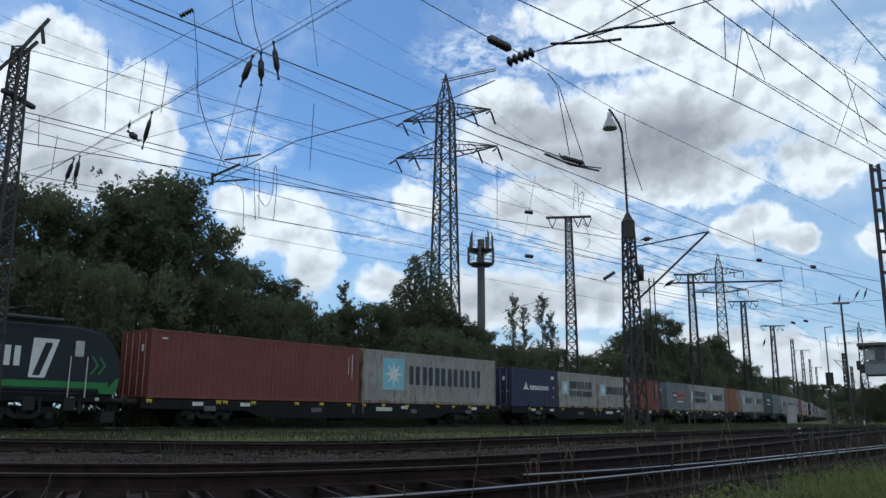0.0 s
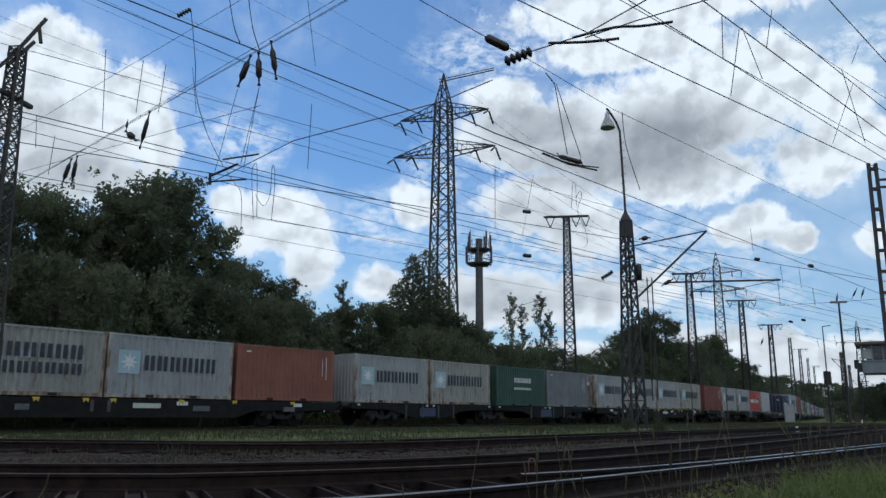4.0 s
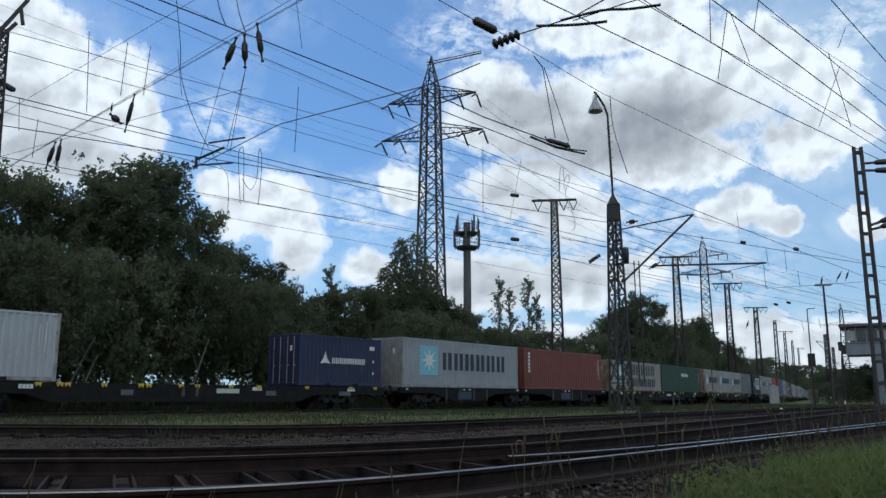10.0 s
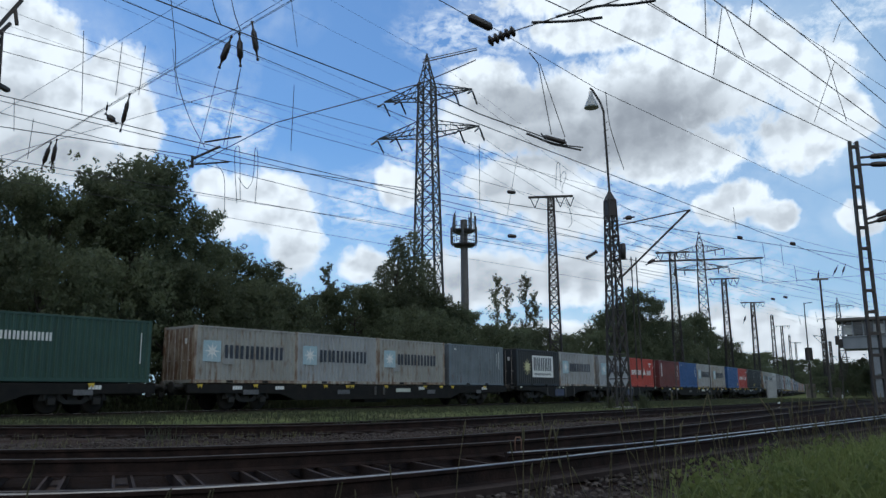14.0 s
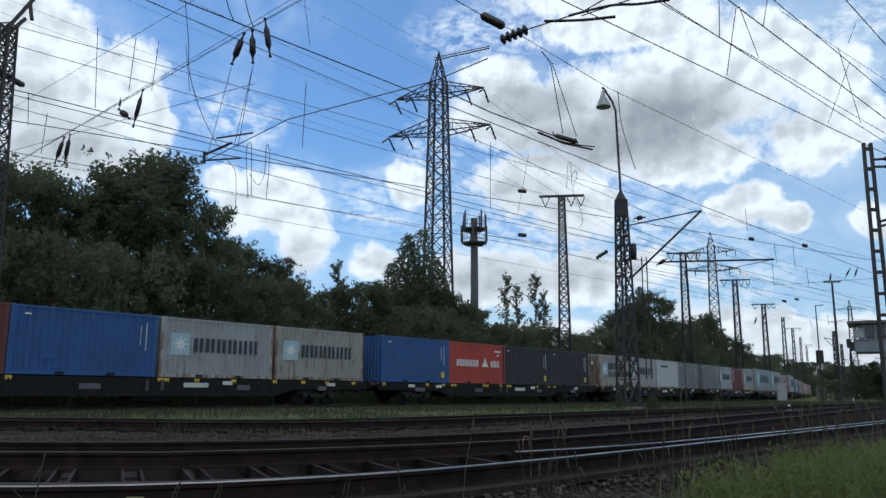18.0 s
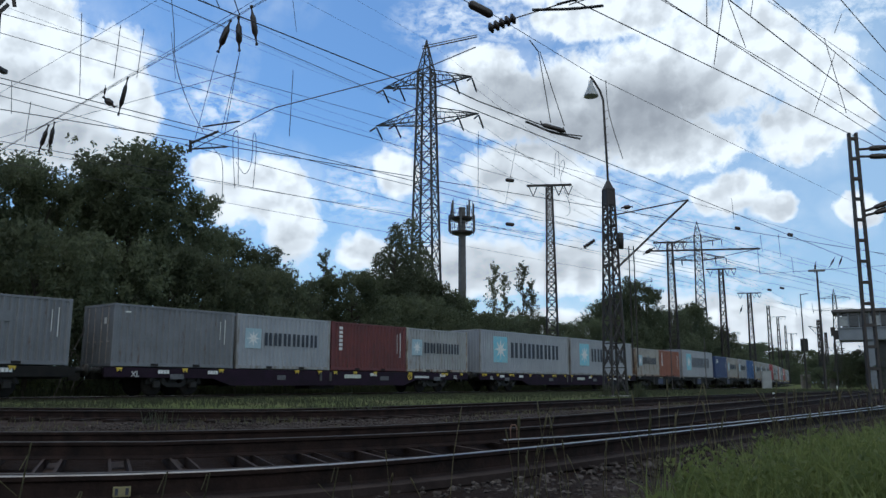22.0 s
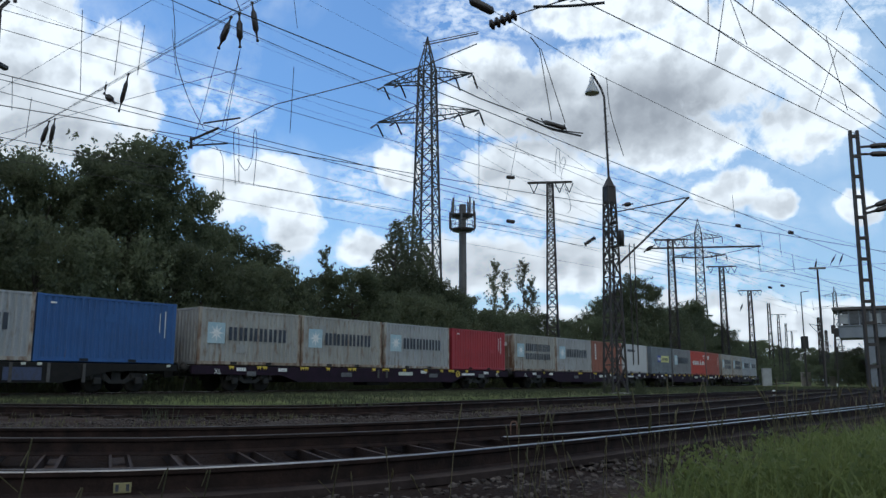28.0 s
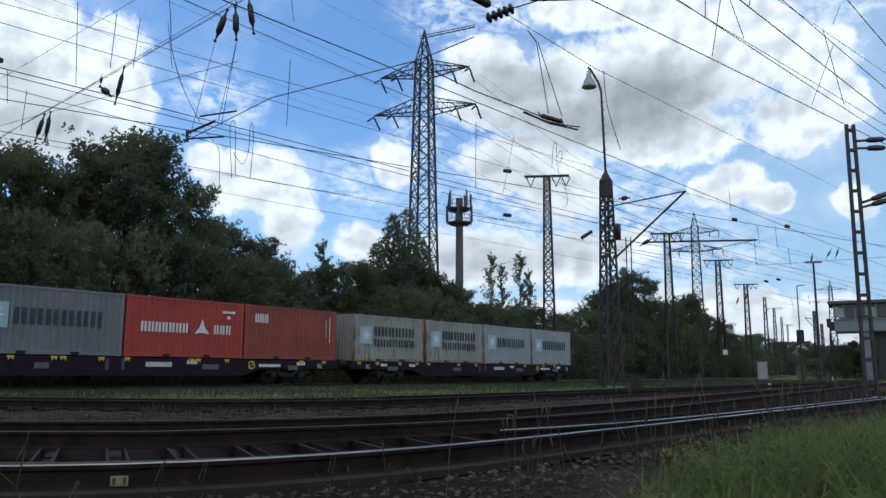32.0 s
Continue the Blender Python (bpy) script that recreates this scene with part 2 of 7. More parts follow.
NAVY_MARK = surface("navy_marking", (0.016, 0.02, 0.032), 0.5, 0, (0.05, 0.055, 0.07), 6.0)
SKY_MARK = surface("light_blue_marking", (0.16, 0.5, 0.62), 0.5, 0, (0.3, 0.5, 0.54), 3.0)


# ---- mesh helpers ----
def part(name, bm, material, parent, label=""):
    """Link a bmesh (or a mesh) as one object under a thing or a part."""
    if isinstance(bm, bmesh.types.BMesh):
        me = bpy.data.meshes.new(name)
        bm.to_mesh(me)
        bm.free()
    else:
        me = bm
    if material and not me.materials:
        me.materials.append(material)
    ob = new(name, me)
    ob.parent = parent
    if label:
        ob["label"] = label
    return ob


def mesh_of(name, bm, material=None):
    me = bpy.data.meshes.new(name)
    bm.to_mesh(me)
    bm.free()
    if material:
        me.materials.append(material)
    return me


def thing(name, label, category, group="", kind="", at=None):
    ob = new(name)
    if at is not None:
        ob.matrix_basis = at
    ob.empty_display_size = 0.2
    return tagged(ob, label, category, group, kind)


def block(bm, x0, x1, y0, y1, z0, z1):
    v = [bm.verts.new((x, y, z)) for x in (x0, x1) for y in (y0, y1) for z in (z0, z1)]
    for f in ((0, 1, 3, 2), (4, 6, 7, 5), (0, 4, 5, 1), (2, 3, 7, 6), (0, 2, 6, 4), (1, 5, 7, 3)):
        bm.faces.new([v[i] for i in f])
    return bm


def rounded(bm, x0, x1, y0, y1, z0, z1, r=0.02):
    """A block with bevelled edges."""
    t = bmesh.new()
    block(t, x0, x1, y0, y1, z0, z1)
    bmesh.ops.bevel(t, geom=t.edges[:], offset=r, segments=1, affect="EDGES")
    me = bpy.data.meshes.new("t")
    t.to_mesh(me)
    t.free()
    bm.from_mesh(me)
    bpy.data.meshes.remove(me)
    return bm


def strut(bm, a, b, r, n=4, r2=None):
    """A bar with n sides from a to b."""
    a, b = Vector(a), Vector(b)
    q = (b - a).to_track_quat("Z", "Y")
    rings = []
    for p, rr in ((a, r), (b, r if r2 is None else r2)):
        rings.append([bm.verts.new(p + q @ Vector((rr * math.cos(2 * math.pi * (i + 0.5) / n), rr * math.sin(2 * math.pi * (i + 0.5) / n), 0)))
                      for i in range(n)])
    for i in range(n):
        bm.faces.new((rings[0][i], rings[0][(i + 1) % n], rings[1][(i + 1) % n], rings[1][i]))
    bm.faces.new(rings[0][::-1])
    bm.faces.new(rings[1])
    return bm


def lathe(bm, a, b, profile, n=10):
    """A turned body along a to b; profile holds (share of the length, radius)."""
    a, b = Vector(a), Vector(b)
    q = (b - a).to_track_quat("Z", "Y")
    rings = []
    for s, r in profile:
        p = a.lerp(b, s)
        rings.append([bm.verts.new(p + q @ Vector((r * math.cos(2 * math.pi * i / n), r * math.sin(2 * math.pi * i / n), 0))) for i in range(n)])
    for lo, hi in zip(rings, rings[1:]):
        for i in range(n):
            f = bm.faces.new((lo[i], lo[(i + 1) % n], hi[(i + 1) % n], hi[i]))
            f.smooth = True
    bm.faces.new(rings[0][::-1])
    bm.faces.new(rings[-1])
    return bm


def sweep(bm, points, r, n=4):
    """A wire of n sides through points."""
    points = [Vector(p) for p in points]
    rings = []
    for i, p in enumerate(points):
        d = points[min(i + 1, len(points) - 1)] - points[max(i - 1, 0)]
        q = d.to_track_quat("Z", "Y")
        rings.append([bm.verts.new(p + q @ Vector((r * math.cos(2 * math.pi * k / n), r * math.sin(2 * math.pi * k / n), 0))) for k in range(n)])
    for lo, hi in zip(rings, rings[1:]):
        for k in range(n):
            bm.faces.new((lo[k], lo[(k + 1) % n], hi[(k + 1) % n], hi[k]))
    bm.faces.new(rings[0][::-1])
    bm.faces.new(rings[-1])
    return bm


def prism(bm, outline, lo, hi, axis="y"):
    """An outline of (u, z) pushed from lo to hi along the axis."""
    def spot(u, z, w):
        return (u, w, z) if axis == "y" else (w, u, z)
    a = [bm.verts.new(spot(u, z, lo)) for u, z in outline]
    b = [bm.verts.new(spot(u, z, hi)) for u, z in outline]
    n = len(a)
    for i in range(n):
        bm.faces.new((a[i], a[(i + 1) % n], b[(i + 1) % n], b[i]))
    bm.faces.new(a[::-1])
    bm.faces.new(b)
    bmesh.ops.recalc_face_normals(bm, faces=bm.faces[:])
    return bm

# ---- ground and tracks ----
CURVE_X, CURVE_R, CURVE_END = 40.0, 537.0, radians(13.1)


def on_line(s):
    """The freight line at s metres along it: straight, then a wide curve, then straight again: x, y, heading in degrees."""
    a = min(max((s - CURVE_X) / CURVE_R, 0.0), CURVE_END)
    d = s - CURVE_X - a * CURVE_R
    x = CURVE_X + CURVE_R * math.sin(a) + d * math.cos(a)
    y = TRAIN_Y + CURVE_R * (1 - math.cos(a)) + d * math.sin(a)
    return x, y, math.degrees(a)


def swing_out(x):
    """How far the freight line has left its first direction at x."""
    q = max(x - CURVE_X, 0.0)
    end = CURVE_R * math.sin(CURVE_END)
    if q < end:
        return CURVE_R - math.sqrt(CURVE_R ** 2 - q * q)
    return CURVE_R * (1 - math.cos(CURVE_END)) + (q - end) * math.tan(CURVE_END)


def ground_material():
    m = bpy.data.materials.new("yard_ground")
    m.use_nodes = True
    g = Nodes(m.node_tree)
    co = g.add("ShaderNodeTexCoord").outputs["Object"]
    sep = g.add("ShaderNodeSeparateXYZ", {0: co})
    x, y = sep.outputs[0], sep.outputs[1]
    # ballast under the tracks, grass between them
    wob = g.math("MULTIPLY", g.math("SUBTRACT", g.noise(co, 0.5, 5.0, 0.6), 0.5), 1.6)
    line = g.math("ADD", g.math("ADD", y, g.math("MULTIPLY", x, 0.1)), wob)
    ballast = g.math("MULTIPLY", g.span(line, 1.9, 2.4), g.span(line, 18.6, 17.6))
    stone = g.noise(co, 26.0, 3.0, 0.6)
    grey = g.mix(g.span(stone, 0.35, 0.65), (0.028, 0.023, 0.021, 1), (0.095, 0.081, 0.074, 1))
    brown = g.mix(g.span(g.noise(co, 0.8, 4.0), 0.35, 0.65), grey, (0.029, 0.016, 0.0105, 1))
    oil = g.math("MULTIPLY", g.math("MULTIPLY", g.span(line, 2.8, 3.4), g.span(line, 10.2, 8.8)), g.span(x, 12.0, 6.0, 0.2, 1.0))
    brown = g.mix(g.math("MULTIPLY", oil, 0.85), brown, (0.0125, 0.0078, 0.0064, 1))
    turf = g.mix(g.span(g.noise(co, 1.4, 6.0, 0.65), 0.3, 0.7), (0.055, 0.074, 0.026, 1), (0.125, 0.145, 0.056, 1))
    turf = g.mix(g.span(g.noise(co, 0.35, 4.0), 0.5, 0.75), turf, (0.15, 0.135, 0.08, 1))
    col = g.mix(ballast, turf, brown)
    b = g.add("ShaderNodeBsdfPrincipled", {"Base Color": col, "Roughness": 0.95, "Specular IOR Level": 0.04})
    h = g.math("ADD", stone, g.noise(co, 7.0, 3.0))
    n = g.add("ShaderNodeBump", {"Height": h, "Strength": 0.8, "Distance": 0.05})
    g.tree.links.new(n.outputs[0], b.inputs["Normal"])
    out = g.add("ShaderNodeOutputMaterial")
    g.tree.links.new(b.outputs[0], out.inputs[0])
    return m


def ground_height(x, y):
    """The yard is level; its grass strips and the bank behind the line rise a little."""
    h = 0.0
    strip = y + 0.1 * x
    h += 0.1 * max(0.0, min(1.0, (strip - 18.0) / 2.0)) * max(0.0, min(1.0, (29.6 + swing_out(x) - y) / 1.0))
    if 2.0 < strip < 12.0 and -14 < x < 45:
        well = min(y - near_far_rail(x) - 0.1, second_near(x) + 1.3 - y)
        h -= 0.06 * max(0.0, min(1.0, well / 0.4))
    bank = max(0.0, min(1.0, (y - swing_out(x) - 36.0) / 8.0))
    h += 1.0 * bank
    near = max(0.0, min(1.0, (2.3 - strip) / 1.2)) * max(0.0, min(1.0, (x - 2.2) / 2.0))
    h += (0.16 + 0.1 * max(0.0, min(1.0, (0.5 - y) / 1.5))) * near
    return h


def make_ground():
    def axis(fine0, fine1, step, far):
        out = list(np.arange(fine0, fine1 + 0.01, step))
        d, v = step, fine1
        while v < far:
            d *= 1.35
            v += d
            out.append(v)
        d, v = step, fine0
        while v > -far:
            d *= 1.35
            v -= d
            out.insert(0, v)
        return out
    xs, ys = axis(-4, 60, 0.8, 2600), axis(-4, 50, 0.8, 2600)
    xs = [x for x in xs if x <= 60] + list(np.arange(63, 240, 3.0)) + [x for x in xs if x > 250]
    verts = [(x, y, ground_height(x, y) + 0.035 * noise.noise((x * 0.9, y * 0.9, 0))) for x in xs for y in ys]
    ny = len(ys)
    faces = [(i * ny + j, (i + 1) * ny + j, (i + 1) * ny + j + 1, i * ny + j + 1) for i in range(len(xs) - 1) for j in range(ny - 1)]
    me = bpy.data.meshes.new("ground")
    me.from_pydata(verts, [], faces)
    me.materials.append(ground_material())
    tagged(new("ground", me), "railway yard ground of dark ballast and rough grass", "ground", kind="structure")


RAIL_PROFILE = ((-0.0625, -0.16), (0.0625, -0.16), (0.0625, -0.148), (0.012, -0.125), (0.009, -0.045), (0.034, -0.032), (0.036, -0.006),
                (0.0325, 0.0), (0.004, 0.0), (-0.0325, 0.0), (-0.036, -0.006), (-0.034, -0.032), (-0.009, -0.045), (-0.012, -0.125), (-0.0625, -0.148))


def rail(parent, line, x0, x1, top, step=2.0, bright=True):
    """A rail along y = line(x): foot, web and head, its running surface polished."""
    n = max(2, int((x1 - x0) / step) + 1)
    bm = bmesh.new()
    rings = []
    for i in range(n):
        x = x0 + (x1 - x0) * i / (n - 1)
        s = (line(x + 0.1) - line(x - 0.1)) / 0.2
        c = 1 / math.hypot(1, s)
        rings.append([bm.verts.new((x - u * s * c, line(x) + u * c, top + w)) for u, w in RAIL_PROFILE])
    m = len(RAIL_PROFILE)
    for a, b in zip(rings, rings[1:]):
        for k in range(m):
            f = bm.faces.new((a[k], b[k], b[(k + 1) % m], a[(k + 1) % m]))
            if k in (8, 9):
                f.material_index = 1
    bm.faces.new(rings[0])
    bm.faces.new(rings[-1][::-1])
    bmesh.ops.recalc_face_normals(bm, faces=bm.faces[:])
    me = mesh_of("rail", bm, RUST_RAIL)
    me.materials.append(RAIL_TOP if bright else DULL_TOP)
    return part("rail", me, None, parent)


def bend(x, base, slope, swing, reach, start):
    """A line that swings away from the freight line towards its near end, straight before start."""
    q = max(x, start)
    y = base + slope * q + swing * math.exp(-q / reach)
    return y + (x - q) * (slope - swing / reach * math.exp(-q / reach))


def beside(line, x, off):
    """A rail at an even distance from a line."""
    s = (line(x + 0.1) - line(x - 0.1)) / 0.2
    return line(x) + off * math.hypot(1, s)


def near_far_rail(x):
    return bend(x, 3.758, -0.023, 8.09, 1.143, 2.1)


def near_line(x):
    """The edge of the verge along the nearest rail."""
    return near_far_rail(max(x, 3.0)) - 1.35 + max(0.0, 3.0 - x) * 0.2


def second_far(x):
    return bend(x, 5.576, 0.092, 19.535, 2.312, 4.0)


def second_near(x):
    return beside(second_far, x, -1.47)


def third_near(x):
    return bend(x, 10.75, 0.03, 945.0, 1.54, 9.0)


make_ground()

track_near = thing("track_1", "rusty rail with a bright running surface and a check rail", "track", kind="structure")
rail(track_near, near_far_rail, -5, 60, RAIL_Z, 0.4)
guard = rail(track_near, lambda x: bend(x, 3.952, -0.015, 27.74, 1.589, 6.0), 6.43, 22, RAIL_Z, 0.8)
guard["label"] = "bright check rail beside the running rail"
blade = rail(track_near, lambda x: beside(near_far_rail, x, 0.08 + 0.05 * max(0.0, 4.0 - x)), -3, 4.6, RAIL_Z - 0.006, 0.4, False)
strip_bm = bmesh.new()
rows = [[strip_bm.verts.new((x, beside(near_far_rail, x, o), z)) for o, z in ((-0.22, 0.0), (-0.21, 0.052), (-0.07, 0.06), (-0.065, 0.0))] for x in np.arange(-1.0, 24.0, 0.4)]
for a, b in zip(rows, rows[1:]):
    for k in range(3):
        strip_bm.faces.new((a[k], b[k], b[k + 1], a[k + 1]))
bmesh.ops.recalc_face_normals(strip_bm, faces=strip_bm.faces[:])
part("bed_plate", strip_bm, DUSTY_PLATE, track_near, "flat dusty steel bed plate along the rail foot")
blade["label"] = "dull tongue rail close behind the running rail"
track_second = thing("track_2", "railway track with dark rusty rails on long steel sleepers", "track", kind="structure")
rail(track_second, second_near, -3, 75, RAIL_Z, 0.8, False)
rail(track_second, second_far, -3, 75, RAIL_Z, 0.8, False)
track_third = thing("track_3", "little used track with rusty rails in weeds", "track", kind="structure")
rail(track_third, third_near, 2, 70, RAIL_Z, 0.8, bright=False)
rail(track_third, lambda x: beside(third_near, x, 1.47), 2, 70, RAIL_Z, 0.8, bright=False)
track_freight = thing("track_4", "freight line with rusty rails in grass under the train", "track", kind="structure")
for side in (-0.7535, 0.7535):
    rail(track_freight, lambda x, s=side: TRAIN_Y + swing_out(x) + s, -120, 600, RAIL_Z, step=6)


def sleepers(parent, line, x0, x1, gap, lo, hi, width=0.15, trough=False, skew=0.0):
    bm = bmesh.new()
    if trough:
        # a pressed steel sleeper: two upright flanges with a sunk web between them
        w = width / 2
        prism(bm, ((-w - 0.012, -0.10), (w + 0.012, -0.10), (w + 0.012, 0.0), (w - 0.012, 0.004), (w - 0.016, -0.085), (-w + 0.016, -0.085), (-w + 0.012, 0.004), (-w - 0.012, 0.0)), lo, hi)
    else:
        prism(bm, ((-width / 2 - 0.05, -0.10), (width / 2 + 0.05, -0.10), (width / 2, 0.0), (-width / 2, 0.0)), lo, hi)
    me = mesh_of("sleeper", bm, STEEL_SLEEPER if trough else SLEEPER)
    x = x0
    while x < x1:
        s = (line(x + 0.1) - line(x - 0.1)) / 0.2
        ob = part("sleeper", me, None, parent)
        turn = math.degrees(math.atan(s)) if not skew else skew * max(0.0, min(1.0, (14.0 - x) / 7.0))
        ob.matrix_basis = pose(x, line(x), RAIL_Z - 0.15, 0, 0, turn + random.uniform(-0.5, 0.5))
        x += gap / math.hypot(1, s)


sleepers(track_second, second_near, 2.2, 40, 0.62, -1.75, 1.95, 0.15, True, -29.0)
sleepers(track_third, third_near, 4, 40, 0.65, -0.55, 2.0, 0.2)
sleepers(track_freight, lambda x: TRAIN_Y + swing_out(x), -6, 90, 0.65, -1.3, 1.3, 0.22)

# ---- the freight train ----
MOVERS = []          # every thing that rides with the train, with its place at the start


def paint(name, base, second, stain=(0.09, 0.04, 0.02), at=(0.6, 0.78)):
    return surface("container_" + name, base, 0.5, 0.0, second, 0.8, 0.06, 60.0, stain, at, grit=(0.95, 1.04))


PAINTS = {
    "grey": paint("pale_grey", (0.33, 0.34, 0.348), (0.265, 0.27, 0.275), (0.16, 0.12, 0.09), (0.56, 0.78)),
    "worn": paint("worn_grey", (0.335, 0.33, 0.308), (0.255, 0.248, 0.23), (0.15, 0.09, 0.055), (0.53, 0.74)),
    "light": paint("new_grey", (0.325, 0.345, 0.375), (0.275, 0.292, 0.318), (0.26, 0.24, 0.22), (0.66, 0.9)),
    "white": paint("white", (0.48, 0.495, 0.51), (0.42, 0.43, 0.45), (0.4, 0.38, 0.35), (0.66, 0.85)),
    "slate": paint("slate_grey", (0.19, 0.197, 0.212), (0.145, 0.15, 0.16)),
    "smoke": paint("blue_grey", (0.16, 0.19, 0.215), (0.11, 0.13, 0.15)),
    "oxide": paint("oxide_red", (0.205, 0.053, 0.036), (0.15, 0.042, 0.03), (0.06, 0.03, 0.022)),
    "brick": paint("brick_red", (0.32, 0.062, 0.04), (0.24, 0.05, 0.034), (0.08, 0.04, 0.03)),
    "indigo": paint("dark_blue", (0.032, 0.06, 0.16), (0.027, 0.048, 0.12), (0.06, 0.05, 0.06)),
    "rust": paint("rust_brown", (0.265, 0.094, 0.058), (0.2, 0.07, 0.045), (0.1, 0.05, 0.035)),
    "maroon": paint("maroon", (0.145, 0.032, 0.03), (0.1, 0.026, 0.026), (0.05, 0.03, 0.025)),
    "red": paint("bright_red", (0.43, 0.052, 0.034), (0.34, 0.043, 0.03), (0.2, 0.05, 0.04), (0.64, 0.82)),
    "crimson": paint("crimson", (0.33, 0.022, 0.032), (0.26, 0.02, 0.028), (0.12, 0.03, 0.03), (0.64, 0.82)),
    "blue": paint("blue", (0.025, 0.095, 0.27), (0.022, 0.075, 0.21), (0.06, 0.05, 0.06), (0.64, 0.84)),
    "navy": paint("navy", (0.022, 0.03, 0.085), (0.02, 0.026, 0.06), (0.1, 0.045, 0.025), (0.58, 0.76)),
    "green": paint("green", (0.028, 0.074, 0.054), (0.021, 0.056, 0.042), (0.05, 0.045, 0.035), (0.62, 0.8)),
    "black": paint("black", (0.022, 0.024, 0.027), (0.016, 0.017, 0.02), (0.05, 0.04, 0.035), (0.64, 0.82)),
}
COLOUR_WORDS = {"grey": "pale grey", "worn": "rust-streaked grey", "light": "clean light grey", "white": "plain white",
                "slate": "slate grey", "smoke": "dark blue-grey", "oxide": "oxide red", "rust": "rust brown", "brick": "brick red", "indigo": "dark blue", "maroon": "dark maroon",
                "red": "bright red", "crimson": "crimson", "blue": "blue", "navy": "navy blue", "green": "dark green", "black": "black"}
# end frames and lower rails are rustier than the walls; on doors and front ends this paints shade
EDGES = {key: paint("edge_" + key, a, b, c, (0.42, 0.62)) for key, a, b, c in (
    ("grey", (0.42, 0.4, 0.36), (0.3, 0.27, 0.23), (0.16, 0.085, 0.05)), ("worn", (0.36, 0.31, 0.25), (0.24, 0.18, 0.13), (0.13, 0.065, 0.035)),
    ("light", (0.33, 0.34, 0.35), (0.26, 0.26, 0.265), (0.2, 0.18, 0.16)), ("white", (0.42, 0.42, 0.42), (0.33, 0.325, 0.32), (0.22, 0.18, 0.15)))}
FADED_MARK = surface("faded_emblem_blue", (0.3, 0.45, 0.52), 0.6, 0, (0.42, 0.5, 0.53), 2.0)
MESHES = {}
BAR_METAL = surface("bar_metal", (0.36, 0.34, 0.33), 0.5, 0.3, (0.2, 0.15, 0.12), 4.0)


def shared(key, make, material):
    if key not in MESHES:
        bm = bmesh.new()
        make(bm)
        MESHES[key] = mesh_of(key[0], bm, material)
    return MESHES[key]


def wave(bm, length, z0, z1, pitch, depth, y, axis="x"):
    """A corrugated sheet between z0 and z1, its ridges at y, closed behind."""
    n = max(3, round(length / pitch))
    p = length / n
    prof = []
    for i in range(n):
        a = -length / 2 + i * p
        prof += [(a, 0), (a + 0.34 * p, 0), (a + 0.47 * p, depth), (a + 0.85 * p, depth)]
    prof.append((length / 2, 0))

    def spot(u, w, z):
        return (u, y + w, z) if axis == "x" else (y + w, u, z)
    rows = [[bm.verts.new(spot(u, w, z)) for u, w in prof] for z in (z0, z1)]
    back = [[bm.verts.new(spot(u, depth + (0.012 if depth > 0 else -0.012), z)) for u in (-length / 2, length / 2)] for z in (z0, z1)]
    for i in range(len(prof) - 1):
        bm.faces.new((rows[0][i], rows[0][i + 1], rows[1][i + 1], rows[1][i]))
    bm.faces.new((back[0][0], back[1][0], back[1][1], back[0][1]))
    for a, b in ((0, 0), (-1, 1)):
        bm.faces.new((rows[0][a], rows[1][a], back[1][b], back[0][b]))


def marking(parent, y, x0, x1, z0, z1, material, label=""):
    bm = bmesh.new()
    block(bm, x0, x1, y, y + 0.006, z0, z1)
    return part("marking", bm, material, parent, label)


def bars(bm, y, x, z, w, h, count, gap=0.24, slots=2):
    """A row of plain upright bars, in the place of count signs."""
    p = w / count
    for i in range(count):
        s = p * (1 - gap)
        b = s / (2 * slots - 1) * 1.15
        for k in range(slots):
            q = x + i * p + (s - b) * k / max(1, slots - 1)
            block(bm, q, q + b, y, y + 0.006, z, z + h)


def star(bm, y, x, z, r, points=8):
    ring = []
    for i in range(points * 2):
        a = math.pi * i / points
        q = r if i % 2 == 0 else r * 0.36
        ring.append(bm.verts.new((x + q * math.sin(a), y, z + q * math.cos(a))))
    c = bm.verts.new((x, y, z))
    for i in range(points * 2):
        bm.faces.new((c, ring[i], ring[(i + 1) % (points * 2)]))


